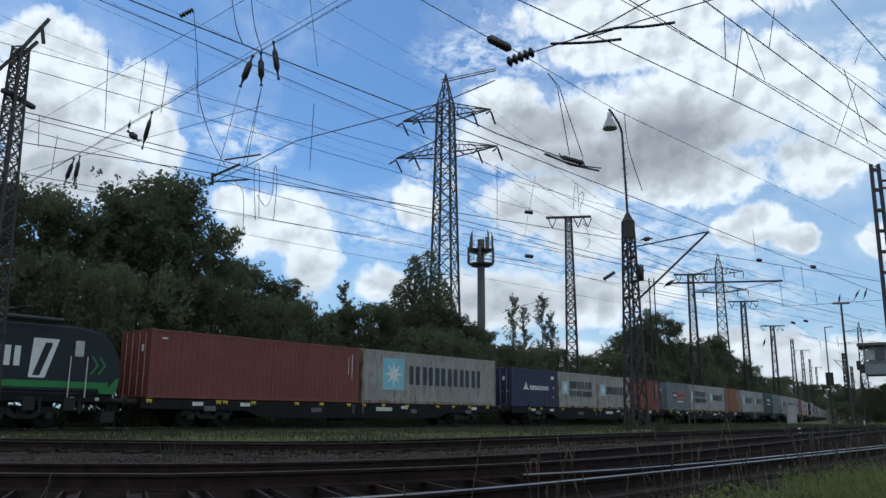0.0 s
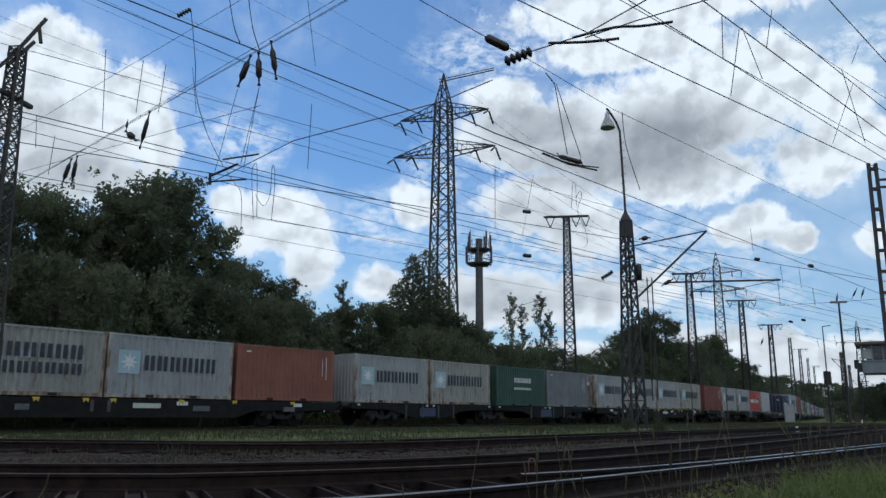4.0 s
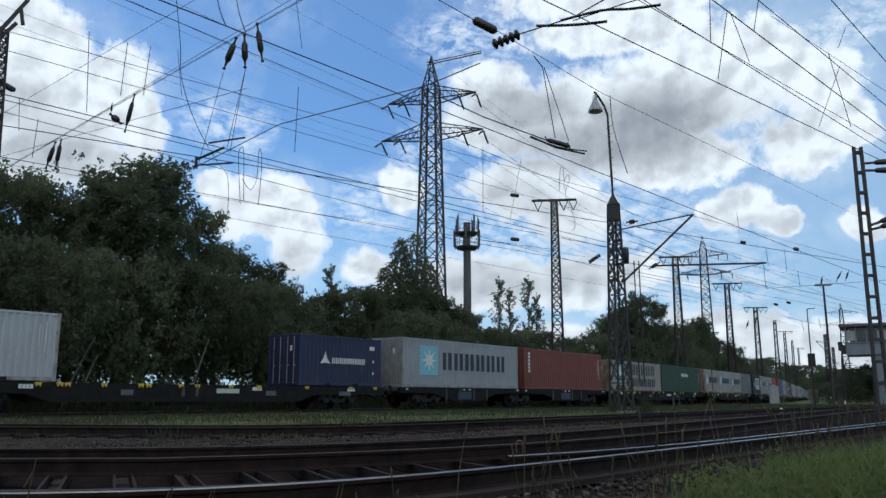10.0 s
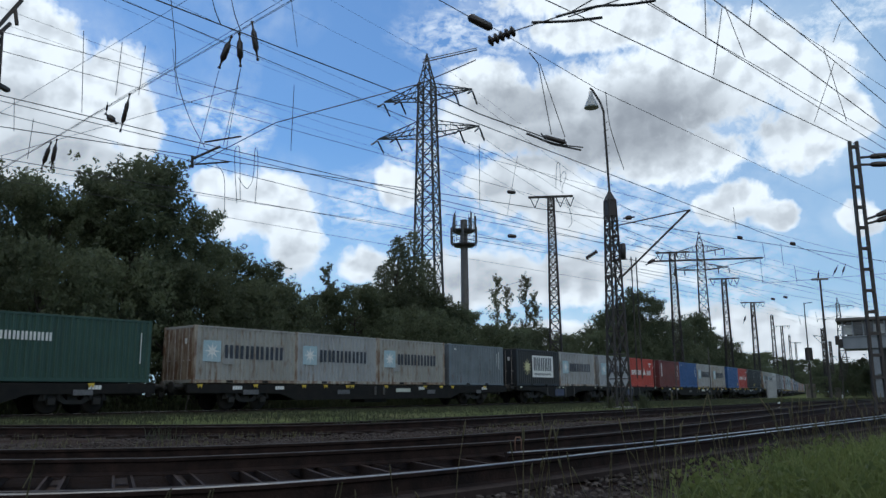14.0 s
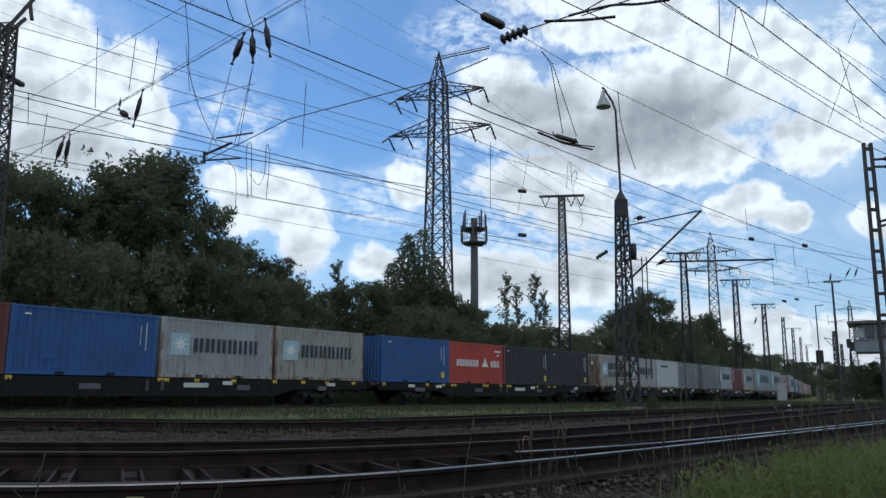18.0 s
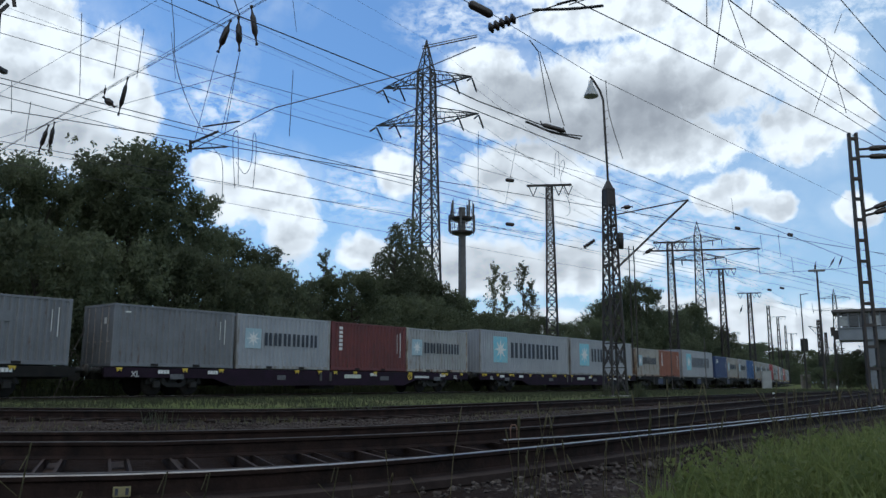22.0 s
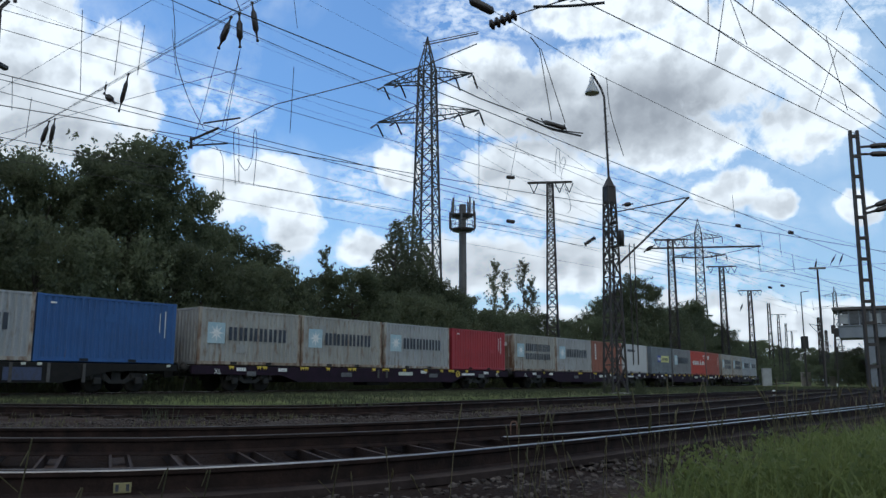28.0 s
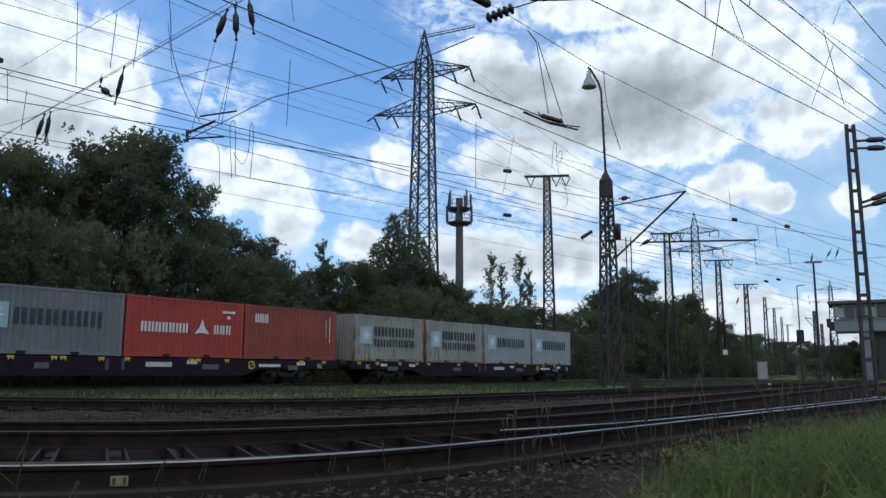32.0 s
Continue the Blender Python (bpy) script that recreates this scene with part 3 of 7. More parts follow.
def mark_container(box, kind, ln, hi):
    """Lettering as plain bars and patches in its colours, on the side that faces the yard."""
    y = -1.222
    hl = ln / 2

    def patch(key, material, make, name="lettering", label=""):
        k = ("lettering", kind, ln, hi, key)
        part(name, shared(k, make, material), None, box, label)

    def panels(key, *spots):
        """Single white panels (x0, x1, z0, z1 as shares of the height)."""
        for i, (x0, x1, z0, z1) in enumerate(spots):
            patch((key, i), WHITE_MARK, lambda b: block(b, x0, x1, y, y + 0.005, hi * z0, hi * z1), "number_bar")

    if kind in ("star", "starb", "star2", "faded", "starline"):
        big = ln > 10
        sz = (1.75 if big else 0.95)
        cx = -hl + (2.45 if big else 0.95)
        cz = hi * 0.56 if kind != "starline" else hi * 0.78
        if kind == "starline":
            sz = 0.5
        if kind != "starline":
            patch("square", SKY_MARK if big else FADED_MARK, lambda b: block(b, cx - sz / 2, cx + sz / 2, y, y + 0.005, cz - sz / 2, cz + sz / 2), "emblem", "light blue square emblem")
        patch("star", WHITE_MARK, lambda b: star(b, y - 0.006, cx, cz, sz * 0.42), "emblem", "white star emblem")
        lx = cx + sz * 0.5 + (0.45 if big else 0.22)
        if kind == "starline":
            patch("word", NAVY_MARK, lambda b: bars(b, y, lx - 0.3, cz - 0.1, 2.0, 0.2, 10), label="small row of dark plain bars")
        else:
            lw = min(hl - 0.5 - lx, 7.0 if big else 3.55)
            lh = 1.05 if big else 0.62
            if kind == "star2":
                lh *= 0.86
                patch("word", NAVY_MARK, lambda b: bars(b, y, lx, cz - 0.02, lw, lh, 6), label="row of dark navy plain bars")
                patch("word2", NAVY_MARK, lambda b: bars(b, y, lx, cz - lh * 1.15, lw, lh * 0.8, 7), label="second row of dark navy plain bars")
            else:
                patch("word", NAVY_MARK, lambda b: bars(b, y, lx, cz - lh / 2, lw, lh, 6), label="row of dark navy plain bars")
    elif kind == "bird":
        patch("word", WHITE_MARK, lambda b: bars(b, y, -2.3, hi * 0.42, 2.35, 0.42, 7), label="white plain bars")
        patch("word2", WHITE_MARK, lambda b: bars(b, y, 1.35, hi * 0.42, 1.0, 0.42, 3), label="white plain bars")
        patch("bird", WHITE_MARK, lambda b: star(b, y, 0.72, hi * 0.5, 0.46, 3), "emblem", "white three-cornered emblem")
        panels("number", (1.8, 2.5, 0.8, 0.84), (2.05, 2.25, 0.7, 0.75))
    elif kind == "panel2":
        patch("a", NAVY_MARK, lambda b: block(b, -1.55, -0.5, y, y + 0.005, hi * 0.44, hi * 0.66), "emblem", "navy patch")
        patch("b", surface("orange_patch", (0.6, 0.14, 0.06), 0.5), lambda b: block(b, -0.48, 1.75, y, y + 0.005, hi * 0.44, hi * 0.66), "emblem", "orange patch")
        patch("w", WHITE_MARK, lambda b: bars(b, y - 0.004, -1.45, hi * 0.5, 0.85, 0.26, 3), label="white plain bars")
        patch("w2", WHITE_MARK, lambda b: bars(b, y, -0.3, hi * 0.3, 1.5, 0.12, 10), label="white plain bars")
        patch("d", NAVY_MARK, lambda b: bars(b, y - 0.004, -0.3, hi * 0.5, 1.9, 0.26, 8))
    elif kind == "panel3":
        patch("a", surface("royal_patch", (0.03, 0.06, 0.3), 0.5), lambda b: block(b, -1.35, -0.35, y, y + 0.005, hi * 0.44, hi * 0.68), "emblem", "dark blue patch")
        patch("b", surface("lemon_patch", (0.72, 0.7, 0.28), 0.5), lambda b: block(b, -0.33, 1.95, y, y + 0.005, hi * 0.44, hi * 0.68), "emblem", "pale yellow patch")
        patch("w", WHITE_MARK, lambda b: bars(b, y - 0.004, -1.25, hi * 0.5, 0.8, 0.28, 3))
        patch("d", NAVY_MARK, lambda b: bars(b, y - 0.004, -0.15, hi * 0.5, 1.9, 0.28, 8))
    elif kind == "boxed":
        patch("disc", surface("cream_disc", (0.6, 0.55, 0.3), 0.5), lambda b: star(b, y, -1.6, hi * 0.52, 0.62, 12), "emblem", "cream round emblem")
        patch("panel", WHITE_MARK, lambda b: block(b, -0.9, 2.1, y, y + 0.005, hi * 0.24, hi * 0.84), "emblem", "white panel")
        patch("d", NAVY_MARK, lambda b: bars(b, y - 0.004, -0.7, hi * 0.42, 2.6, 0.95, 5), label="black plain bars")
        patch("d2", NAVY_MARK, lambda b: bars(b, y - 0.004, -0.6, hi * 0.3, 2.4, 0.14, 12), label="black plain bars")
    elif kind == "script":
        patch("w", WHITE_MARK, lambda b: bars(b, y, -0.75, hi * 0.45, 2.5, 0.3, 9), label="white plain bars")
        patch("e", WHITE_MARK, lambda b: star(b, y, -1.25, hi * 0.52, 0.42, 3), "emblem", "white three-cornered emblem")
        panels("n", (2.05, 2.45, 0.76, 0.84), (2.3, 2.4, 0.5, 0.55), (2.3, 2.4, 0.25, 0.3))
    elif kind == "column":
        panels("w", *[(-hl + 0.55, -hl + 0.8, 0.84 - 0.085 * i, 0.9 - 0.085 * i) for i in range(6)])
        panels("n", (hl - 0.55, hl - 0.5, 0.3, 0.85), (hl - 0.8, hl - 0.77, 0.4, 0.82))
    elif kind == "word":
        patch("w", WHITE_MARK, lambda b: bars(b, y, -0.15 if ln > 10 else -0.9, hi * 0.6, 2.1, 0.32, 7), label="white plain bars")
        patch("w2", WHITE_MARK, lambda b: (bars(b, y, -0.9, hi * 0.42, 2.1, 0.15, 12) if ln < 10 else block(b, hl - 0.5, hl - 0.46, y, y + 0.005, hi * 0.3, hi * 0.8)))
    elif kind == "corner":
        patch("w", WHITE_MARK, lambda b: bars(b, y, -hl + 0.6, hi * 0.68, 0.85, 0.42, 3), label="white plain bars")
        panels("n", (hl - 0.5, hl - 0.45, 0.35, 0.85), (hl - 0.75, hl - 0.72, 0.45, 0.8))
    else:
        panels("n", (hl - 0.55, hl - 0.51, 0.42, 0.86), (hl - 0.8, hl - 0.77, 0.5, 0.82), (-hl + 0.5, -hl + 0.75, 0.86, 0.885))
        if kind == "plate":
            patch("y", YELLOW, lambda b: block(b, hl - 0.8, hl - 0.5, y, y + 0.005, hi * 0.12, hi * 0.26), "placard", "small yellow placard")


def hash_doors(centre):
    """Most containers ride with their doors towards the head of the train."""
    return int(centre * 7) % 3 > 0


def container(centre, ln, hi, colour, mark, doors=False, words=""):
    """A shipping container: corrugated walls, frame, corner castings, doors with locking bars."""
    mat = PAINTS[colour]
    size = "forty foot" if ln > 10 else "twenty foot"
    box = thing("shipping_container", COLOUR_WORDS[colour] + " " + size + " steel container " + (words or "riding on a wagon"),
                "container", "containers on the train", at=pose(centre, TRAIN_Y, 1.396))
    hl = ln / 2
    k = (ln, hi, colour)
    W = 1.219

    def piece(name, key, make, at=None, material=mat, parent=box, label=""):
        ob = part(name, shared((name, key) + k, make, material), None, parent, label)
        if at is not None:
            ob.matrix_basis = at
        return ob

    wall = lambda b: wave(b, ln - 0.3, 0.16, hi - 0.08, 0.278, 0.056, -W + 0.012)
    piece("side_wall", 0, wall)
    piece("side_wall", 0, wall, pose(0, 0, 0, 0, 0, 180))
    end = lambda b: wave(b, 2.2, 0.16, hi - 0.1, 0.25, 0.045, -hl + 0.02, "y")
    # doors and front end wall take the heavier stain as painted shade of the gap
    edge = EDGES.get(colour, mat)
    if doors or hash_doors(centre):
        for s in (-1, 1):
            door = piece("door", s, lambda b, s=s: rounded(b, -hl + 0.03, -hl + 0.08, min(0.01 * s, 1.08 * s), max(0.01 * s, 1.08 * s), 0.17, hi - 0.12, 0.012), None, edge)
            for q in (0.28, 0.78):
                piece("locking_bar", (s, q), lambda b, s=s, q=q: (strut(b, (-hl + 0.005, s * q, 0.12), (-hl + 0.005, s * q, hi - 0.1), 0.02, 6),
                      block(b, -hl - 0.01, -hl + 0.03, s * q - 0.14, s * q + 0.02, 1.0, 1.05)), None, BAR_METAL, door)
            if s < 0:
                piece("placard", s, lambda b, s=s: block(b, -hl + 0.022, -hl + 0.029, min(s * 0.45, s * 0.62), max(s * 0.45, s * 0.62), hi * 0.68, hi * 0.78), None, WHITE_MARK, door)
    else:
        piece("end_wall", 0, end, None, edge)
    piece("end_wall", 0, end, pose(0, 0, 0, 0, 0, 180))
    piece("roof", 0, lambda b: [block(b, -hl + 0.1 + i * (ln - 0.2) / 24, -hl + 0.1 + (i + 0.72) * (ln - 0.2) / 24, -W + 0.06, W - 0.06, hi - 0.06, hi - 0.012) for i in range(24)]
          + [block(b, -hl + 0.06, hl - 0.06, -W + 0.06, W - 0.06, hi - 0.07, hi - 0.03)])
    piece("floor", 0, lambda b: block(b, -hl + 0.08, hl - 0.08, -W + 0.07, W - 0.07, 0.06, 0.15), None, BLACK_FRAME)
    post = lambda b: rounded(b, -hl + 0.006, -hl + 0.15, -W + 0.004, -W + 0.12, 0.1, hi - 0.1, 0.01)
    post2 = lambda b: rounded(b, hl - 0.15, hl - 0.006, -W + 0.004, -W + 0.12, 0.1, hi - 0.1, 0.01)
    for m in (None, pose(0, 0, 0, 0, 0, 180)):
        piece("corner_post", 0, post, m, edge)
        piece("corner_post", 1, post2, m, edge)
        piece("top_rail", 0, lambda b: rounded(b, -hl + 0.17, hl - 0.17, -W + 0.008, -W + 0.09, hi - 0.1, hi - 0.012, 0.008), m)
        piece("bottom_rail", 0, lambda b: rounded(b, -hl + 0.17, hl - 0.17, -W + 0.008, -W + 0.1, 0.02, 0.17, 0.008), m, edge)
        piece("header", 0, lambda b: rounded(b, -hl + 0.01, -hl + 0.12, -W + 0.13, W - 0.13, hi - 0.12, hi - 0.01, 0.008), m)
        piece("sill", 0, lambda b: rounded(b, -hl + 0.01, -hl + 0.12, -W + 0.13, W - 0.13, 0.02, 0.16, 0.008), m)
        for x in (-hl, hl - 0.178):
            for z in (0, hi - 0.118):
                piece("corner_casting", (x, z), lambda b, x=x, z=z: rounded(b, x, x + 0.178, -W, -W + 0.162, z, z + 0.118, 0.012), m, edge)
    # black blocks stand for the shade inside the fork pockets
    if ln < 10:
        for x in (-1.03, 1.03):
            piece("fork_pocket", x, lambda b, x=x: block(b, x - 0.18, x + 0.18, -W + 0.002, -W + 0.05, 0.035, 0.15), None, BLACK_FRAME)
    mark_container(box, mark, ln, hi)
    if mark in ("star", "starb", "star2", "faded", "plain") and random.random() < 0.8:
        # repaired and scuffed patches
        bm = bmesh.new()
        x, z = random.uniform(-hl + 0.6, hl - 1.0), random.uniform(0.4, hi - 0.8)
        block(bm, x, x + random.uniform(0.25, 0.6), -1.2215, -1.216, z, z + random.uniform(0.2, 0.5))
        part("repair_patch", bm, surface("repair_" + colour, tuple(c * 0.8 for c in (0.4, 0.4, 0.39)), 0.6) if colour in ("grey", "worn", "light", "white") else mat, box)
    MOVERS.append((box, centre, TRAIN_Y, 1.396))
    return box


FLOOR = 1.396


def bogie(parent, x):
    def frame_shape(b):
        for s in (-1, 1):
            prism(b, ((-1.35, 0.62), (-1.2, 0.78), (-0.55, 0.8), (-0.3, 0.52), (0.3, 0.52), (0.55, 0.8), (1.2, 0.78), (1.35, 0.62), (1.35, 0.5), (0.6, 0.5), (0.35, 0.36), (-0.35, 0.36), (-0.6, 0.5), (-1.35, 0.5)), s * 0.93, s * 1.05)
        block(b, -0.2, 0.2, -0.93, 0.93, 0.5, 0.82)
    ob = part("bogie", shared(("bogie",), frame_shape, BOGIE), None, parent)
    ob.matrix_basis = pose(x, 0, RAIL_Z)
    for a in (-0.9, 0.9):
        for s in (-1, 1):
            part("axle_box", shared(("axle_box", s), lambda b, s=s: (rounded(b, -0.16, 0.16, min(s * 1.0, s * 1.16), max(s * 1.0, s * 1.16), 0.33, 0.6, 0.03),
                 [strut(b, (q, s * 1.08, 0.56), (q, s * 1.08, 0.74), 0.07, 8) for q in (-0.26, 0.26)]), BOGIE), None, ob).matrix_basis = pose(a, 0, 0)
            key = ("wheel", s)
            me = shared(key, lambda b, s=s: lathe(b, (0, s * 0.68, 0), (0, s * 0.82, 0), ((0, 0.1), (0.02, 0.485), (0.2, 0.485), (0.22, 0.46), (0.8, 0.46), (0.82, 0.38), (0.86, 0.36), (0.9, 0.14), (1.0, 0.12)), 24), WHEEL)
            part("wheel", me, None, ob).matrix_basis = pose(a, 0, 0.46)
    return ob


def buffers(parent, x, s):
    for y in (-0.875, 0.875):
        part("buffer", shared(("buffer", s), lambda b: lathe(b, (0, 0, 0), (s * 0.6, 0, 0), ((0, 0.12), (0.5, 0.12), (0.52, 0.09), (0.9, 0.09), (0.92, 0.25), (1.0, 0.23)), 14), BOGIE), None, parent).matrix_basis = pose(x, y, RAIL_Z + 1.05)
    part("coupling", shared(("coupling", s), lambda b: (block(b, min(0, s * 0.5), max(0, s * 0.5), -0.07, 0.07, -0.06, 0.08), block(b, min(s * 0.35, s * 0.6), max(s * 0.35, s * 0.6), -0.05, 0.05, -0.4, -0.02)), BOGIE), None, parent).matrix_basis = pose(x, 0, RAIL_Z + 1.03)


def side_marks(parent, ln, seed):
    """Yellow container locks, pale plates and inscriptions along the sill."""
    rng = random.Random(seed)
    y = -1.26
    for i in range(int(ln / 6.1)):
        base = -ln / 2 + 6.1 * i
        for q in (0.32, 0.62, 2.1, 3.7, 4.05, 5.6):
            if rng.random() < 0.55:
                part("container_lock", shared(("container_lock",), lambda b: (prism(b, ((-0.14, 0.0), (0.14, 0.0), (0.1, -0.17), (0.02, -0.07), (-0.07, -0.17)), 0, 0.05),), YELLOW), None, parent, "").matrix_basis = pose(base + q, y - 0.03, FLOOR - 0.03)
    bm = bmesh.new()
    block(bm, 1.2, 2.45, y - 0.008, y, FLOOR - 0.4, FLOOR - 0.2)
    part("plate", bm, LIGHT_PLATE, parent, "pale rectangular plate")
    for q in (-0.6, 0.1):
        bm = bmesh.new()
        block(bm, q, q + 0.14, y - 0.03, y, FLOOR - 0.55, FLOOR - 0.1)
        part("bracket", bm, STEEL, parent)
    for q in (-ln / 2 + 3.0, -3.4, 4.0, ln / 2 - 3.5):
        w = rng.uniform(0.5, 0.9)
        bm = bmesh.new()
        block(bm, q, q + w, y - 0.006, y, FLOOR - 0.5, FLOOR - 0.28)
        part("inscription_panel", bm, surface("grey_inscription", (0.14, 0.14, 0.145), 0.6, 0, (0.07, 0.07, 0.075), 9.0), parent)
    for q in (-ln / 2 + 2.4, -ln / 2 + 4.9, 3.2, ln / 2 - 2.9):
        bm = bmesh.new()
        bars(bm, y - 0.006, q, FLOOR - 0.27, 0.55, 0.16, 4, slots=1)
        part("inscription", bm, WHITE_MARK, parent, "small white plain bars")


def letters(parent, text, x, y, z, size, material):
    """Readable words cut from the built-in font, facing the yard."""
    key = ("letters", text, size)
    if key not in MESHES:
        cu = bpy.data.curves.new("letters", "FONT")
        cu.body, cu.size, cu.extrude, cu.align_x = text, size, 0.003, "CENTER"
        ob = bpy.data.objects.new("letters", cu)
        MESHES[key] = bpy.data.meshes.new_from_object(ob)
        MESHES[key].materials.append(material)
        bpy.data.objects.remove(ob)
    part("letters", MESHES[key], None, parent, "white letters " + text).matrix_basis = pose(x, y, z, 90)


def ring(bm, y, x, z, r0, r1, n=20):
    a = [[bm.verts.new((x + q * math.cos(2 * math.pi * i / n), w, z + q * math.sin(2 * math.pi * i / n))) for i in range(n)] for w in (y, y + 0.01) for q in (r0, r1)]
    for i in range(n):
        k = (i + 1) % n
        for p, q in ((0, 1), (3, 2), (1, 3), (2, 0)):
            bm.faces.new((a[p][i], a[p][k], a[q][k], a[q][i]))
    bmesh.ops.recalc_face_normals(bm, faces=bm.faces[:])


def long_wagon(x0, x1, sill, seed):
    """An eighty foot flat wagon on two bogies with deep side sills."""
    c, ln = (x0 + x1) / 2, x1 - x0 + 0.5
    w = thing("container_wagon", ("dark violet" if sill is VIOLET else "black") + " steel container flat wagon on two bogies", "wagon", "wagons of the train", at=pose(c, TRAIN_Y, 0))
    h = ln / 2
    for s in (-1, 1):
        bm = bmesh.new()
        prism(bm, ((-h, FLOOR - 0.03), (h, FLOOR - 0.03), (h, FLOOR - 0.42), (h - 5.2, FLOOR - 0.46), (h - 6.2, FLOOR - 0.78), (-h + 6.2, FLOOR - 0.78), (-h + 5.2, FLOOR - 0.46), (-h, FLOOR - 0.42)), s * 1.14, s * 1.25)
        part("side_sill", bm, sill, w)
    bm = bmesh.new()
    for i in range(9):
        x = -h + 0.15 + (ln - 0.5) * i / 8
        block(bm, x, x + 0.2, -1.14, 1.14, FLOOR - 0.3, FLOOR - 0.06)
    block(bm, -h, h, -0.25, 0.25, FLOOR - 0.5, FLOOR - 0.1)
    part("underframe", bm, BLACK_FRAME, w)
    bm = bmesh.new()
    block(bm, -0.9, 0.9, -0.8, 0.3, FLOOR - 0.95, FLOOR - 0.5)
    part("brake_gear", bm, BOGIE, w)
    for s in (-1, 1):
        bogie(w, s * (h - 3.35))
        buffers(w, s * h, s)
    side_marks(w, ln, seed)
    if sill is VIOLET:
        for s in (-1, 1):
            letters(w, "XL", s * (h - 1.35), -1.268, FLOOR - 0.4, 0.32, WHITE_MARK)
        bm = bmesh.new()
        ring(bm, -1.275, h - 5.75, FLOOR - 0.28, 0.15, 0.2)
        strut(bm, (h - 5.86, -1.27, FLOOR - 0.39), (h - 5.64, -1.27, FLOOR - 0.17), 0.02)
        part("brake_sign", bm, YELLOW, w, "yellow ring-shaped brake sign")
        bm = bmesh.new()
        bars(bm, -1.27, h - 5.3, FLOOR - 0.36, 1.35, 0.13, 9, slots=1)
        part("inscription", bm, WHITE_MARK, w, "row of small white plain bars")
    MOVERS.append((w, c, TRAIN_Y, 0))


def joint_wagon(xa, xb, xc, sill, seed):
    """A two-part articulated wagon: arched sills over three bogies, the middle one shared."""
    c, ln = (xa + xc) / 2, xc - xa + 0.5
    w = thing("articulated_wagon", "black articulated container wagon with blue side panel on three bogies", "wagon", "wagons of the train", at=pose(c, TRAIN_Y, 0))
    for a, b in ((xa - 0.25, xb - 0.12), (xb + 0.12, xc + 0.25)):
        a, b = a - c, b - c
        for s in (-1, 1):
            bm = bmesh.new()
            prism(bm, ((a, FLOOR - 0.03), (b, FLOOR - 0.03), (b, FLOOR - 0.3), (b - 3.0, FLOOR - 0.34), (b - 5.0, FLOOR - 0.8), (a + 5.0, FLOOR - 0.8), (a + 3.0, FLOOR - 0.34), (a, FLOOR - 0.3)), s * 1.12, s * 1.24)
            part("side_sill", bm, BLACK_FRAME, w)
            if s < 0:
                bm = bmesh.new()
                block(bm, (a + b) / 2 - 0.9, (a + b) / 2 + 0.5, -1.262, -1.242, FLOOR - 0.7, FLOOR - 0.22)
                part("side_panel", bm, sill, w, "faded blue side panel")
                for k in range(4):
                    bm = bmesh.new()
                    q = a + 4.2 + k * (b - a - 8.4) / 3
                    block(bm, q, q + 0.12, -1.27, -1.2, FLOOR - 0.78, FLOOR - 0.05)
                    part("rib", bm, STEEL, w)
        bm = bmesh.new()
        for i in range(5):
            x = a + 0.1 + (b - a - 0.4) * i / 4
            block(bm, x, x + 0.2, -1.12, 1.12, FLOOR - 0.3, FLOOR - 0.06)
        block(bm, a, b, -0.25, 0.25, FLOOR - 0.42, FLOOR - 0.1)
        part("underframe", bm, BLACK_FRAME, w)
        for q in (a + 0.4, a + 6.0, a + 6.6, b - 0.5):
            bm = bmesh.new()
            block(bm, q, q + 0.16, -1.29, -1.24, FLOOR - 0.14, FLOOR - 0.04)
            part("container_lock", bm, LIGHT_PLATE, w)
    h = ln / 2
    bogie(w, -h + 2.6)
    bogie(w, h - 2.6)
    bogie(w, xb - c)
    buffers(w, -h, -1)
    buffers(w, h, 1)
    MOVERS.append((w, c, TRAIN_Y, 0))


VIOLET = surface("violet_sill", (0.026, 0.013, 0.026), 0.75, 0, (0.016, 0.011, 0.016), 1.8, 0.2, spec=0.15)
BLUE_PANEL = surface("faded_blue_panel", (0.045, 0.06, 0.12), 0.6, 0, (0.045, 0.055, 0.10), 1.5, 0.1, 60, (0.04, 0.035, 0.035), (0.5, 0.7))
S20, S40, STD, HC = 6.01, 12.192, 2.591, 2.896

# The train from its head: wagons, each with (place, length, height, colour, marking, doors towards the camera)
long_wagon(17.83, 42.46, BLACK_FRAME, 1)
container(23.93, S40, HC, "oxide", "plain", True)
container(36.37, S40, HC, "worn", "star", words="with blue and white emblem")
long_wagon(44.3, 68.74, BLACK_FRAME, 2)
container(47.3, S20, STD, "navy", "script", words="with brown rust patches")
container(53.40, S20, STD, "worn", "star2", words="with two rows of marks")
container(59.46, S20, STD, "worn", "starb")
container(65.71, S20, STD, "oxide", "plain")
long_wagon(70.89, 95.37, BLACK_FRAME, 3)
container(73.92, S20, STD, "smoke", "panel2", True, words="with navy and orange patch")
container(80.02, S20, STD, "worn", "star2", words="with two rows of marks")
container(86.10, S20, STD, "grey", "starb")
container(92.34, S20, STD, "rust", "plain")
joint_wagon(96.88, 109.45, 122.12, BLUE_PANEL, 4)
container(99.91, S20, STD, "grey", "starb")
container(106.08, S20, STD, "worn", "starb")
container(112.77, S20, STD, "green", "word", words="with small white marks")
container(119.09, S20, STD, "slate", "plain")
long_wagon(123.5, 148.03, BLACK_FRAME, 5)
container(126.53, S20, STD, "grey", "starb", True)
container(132.59, S20, STD, "grey", "star")
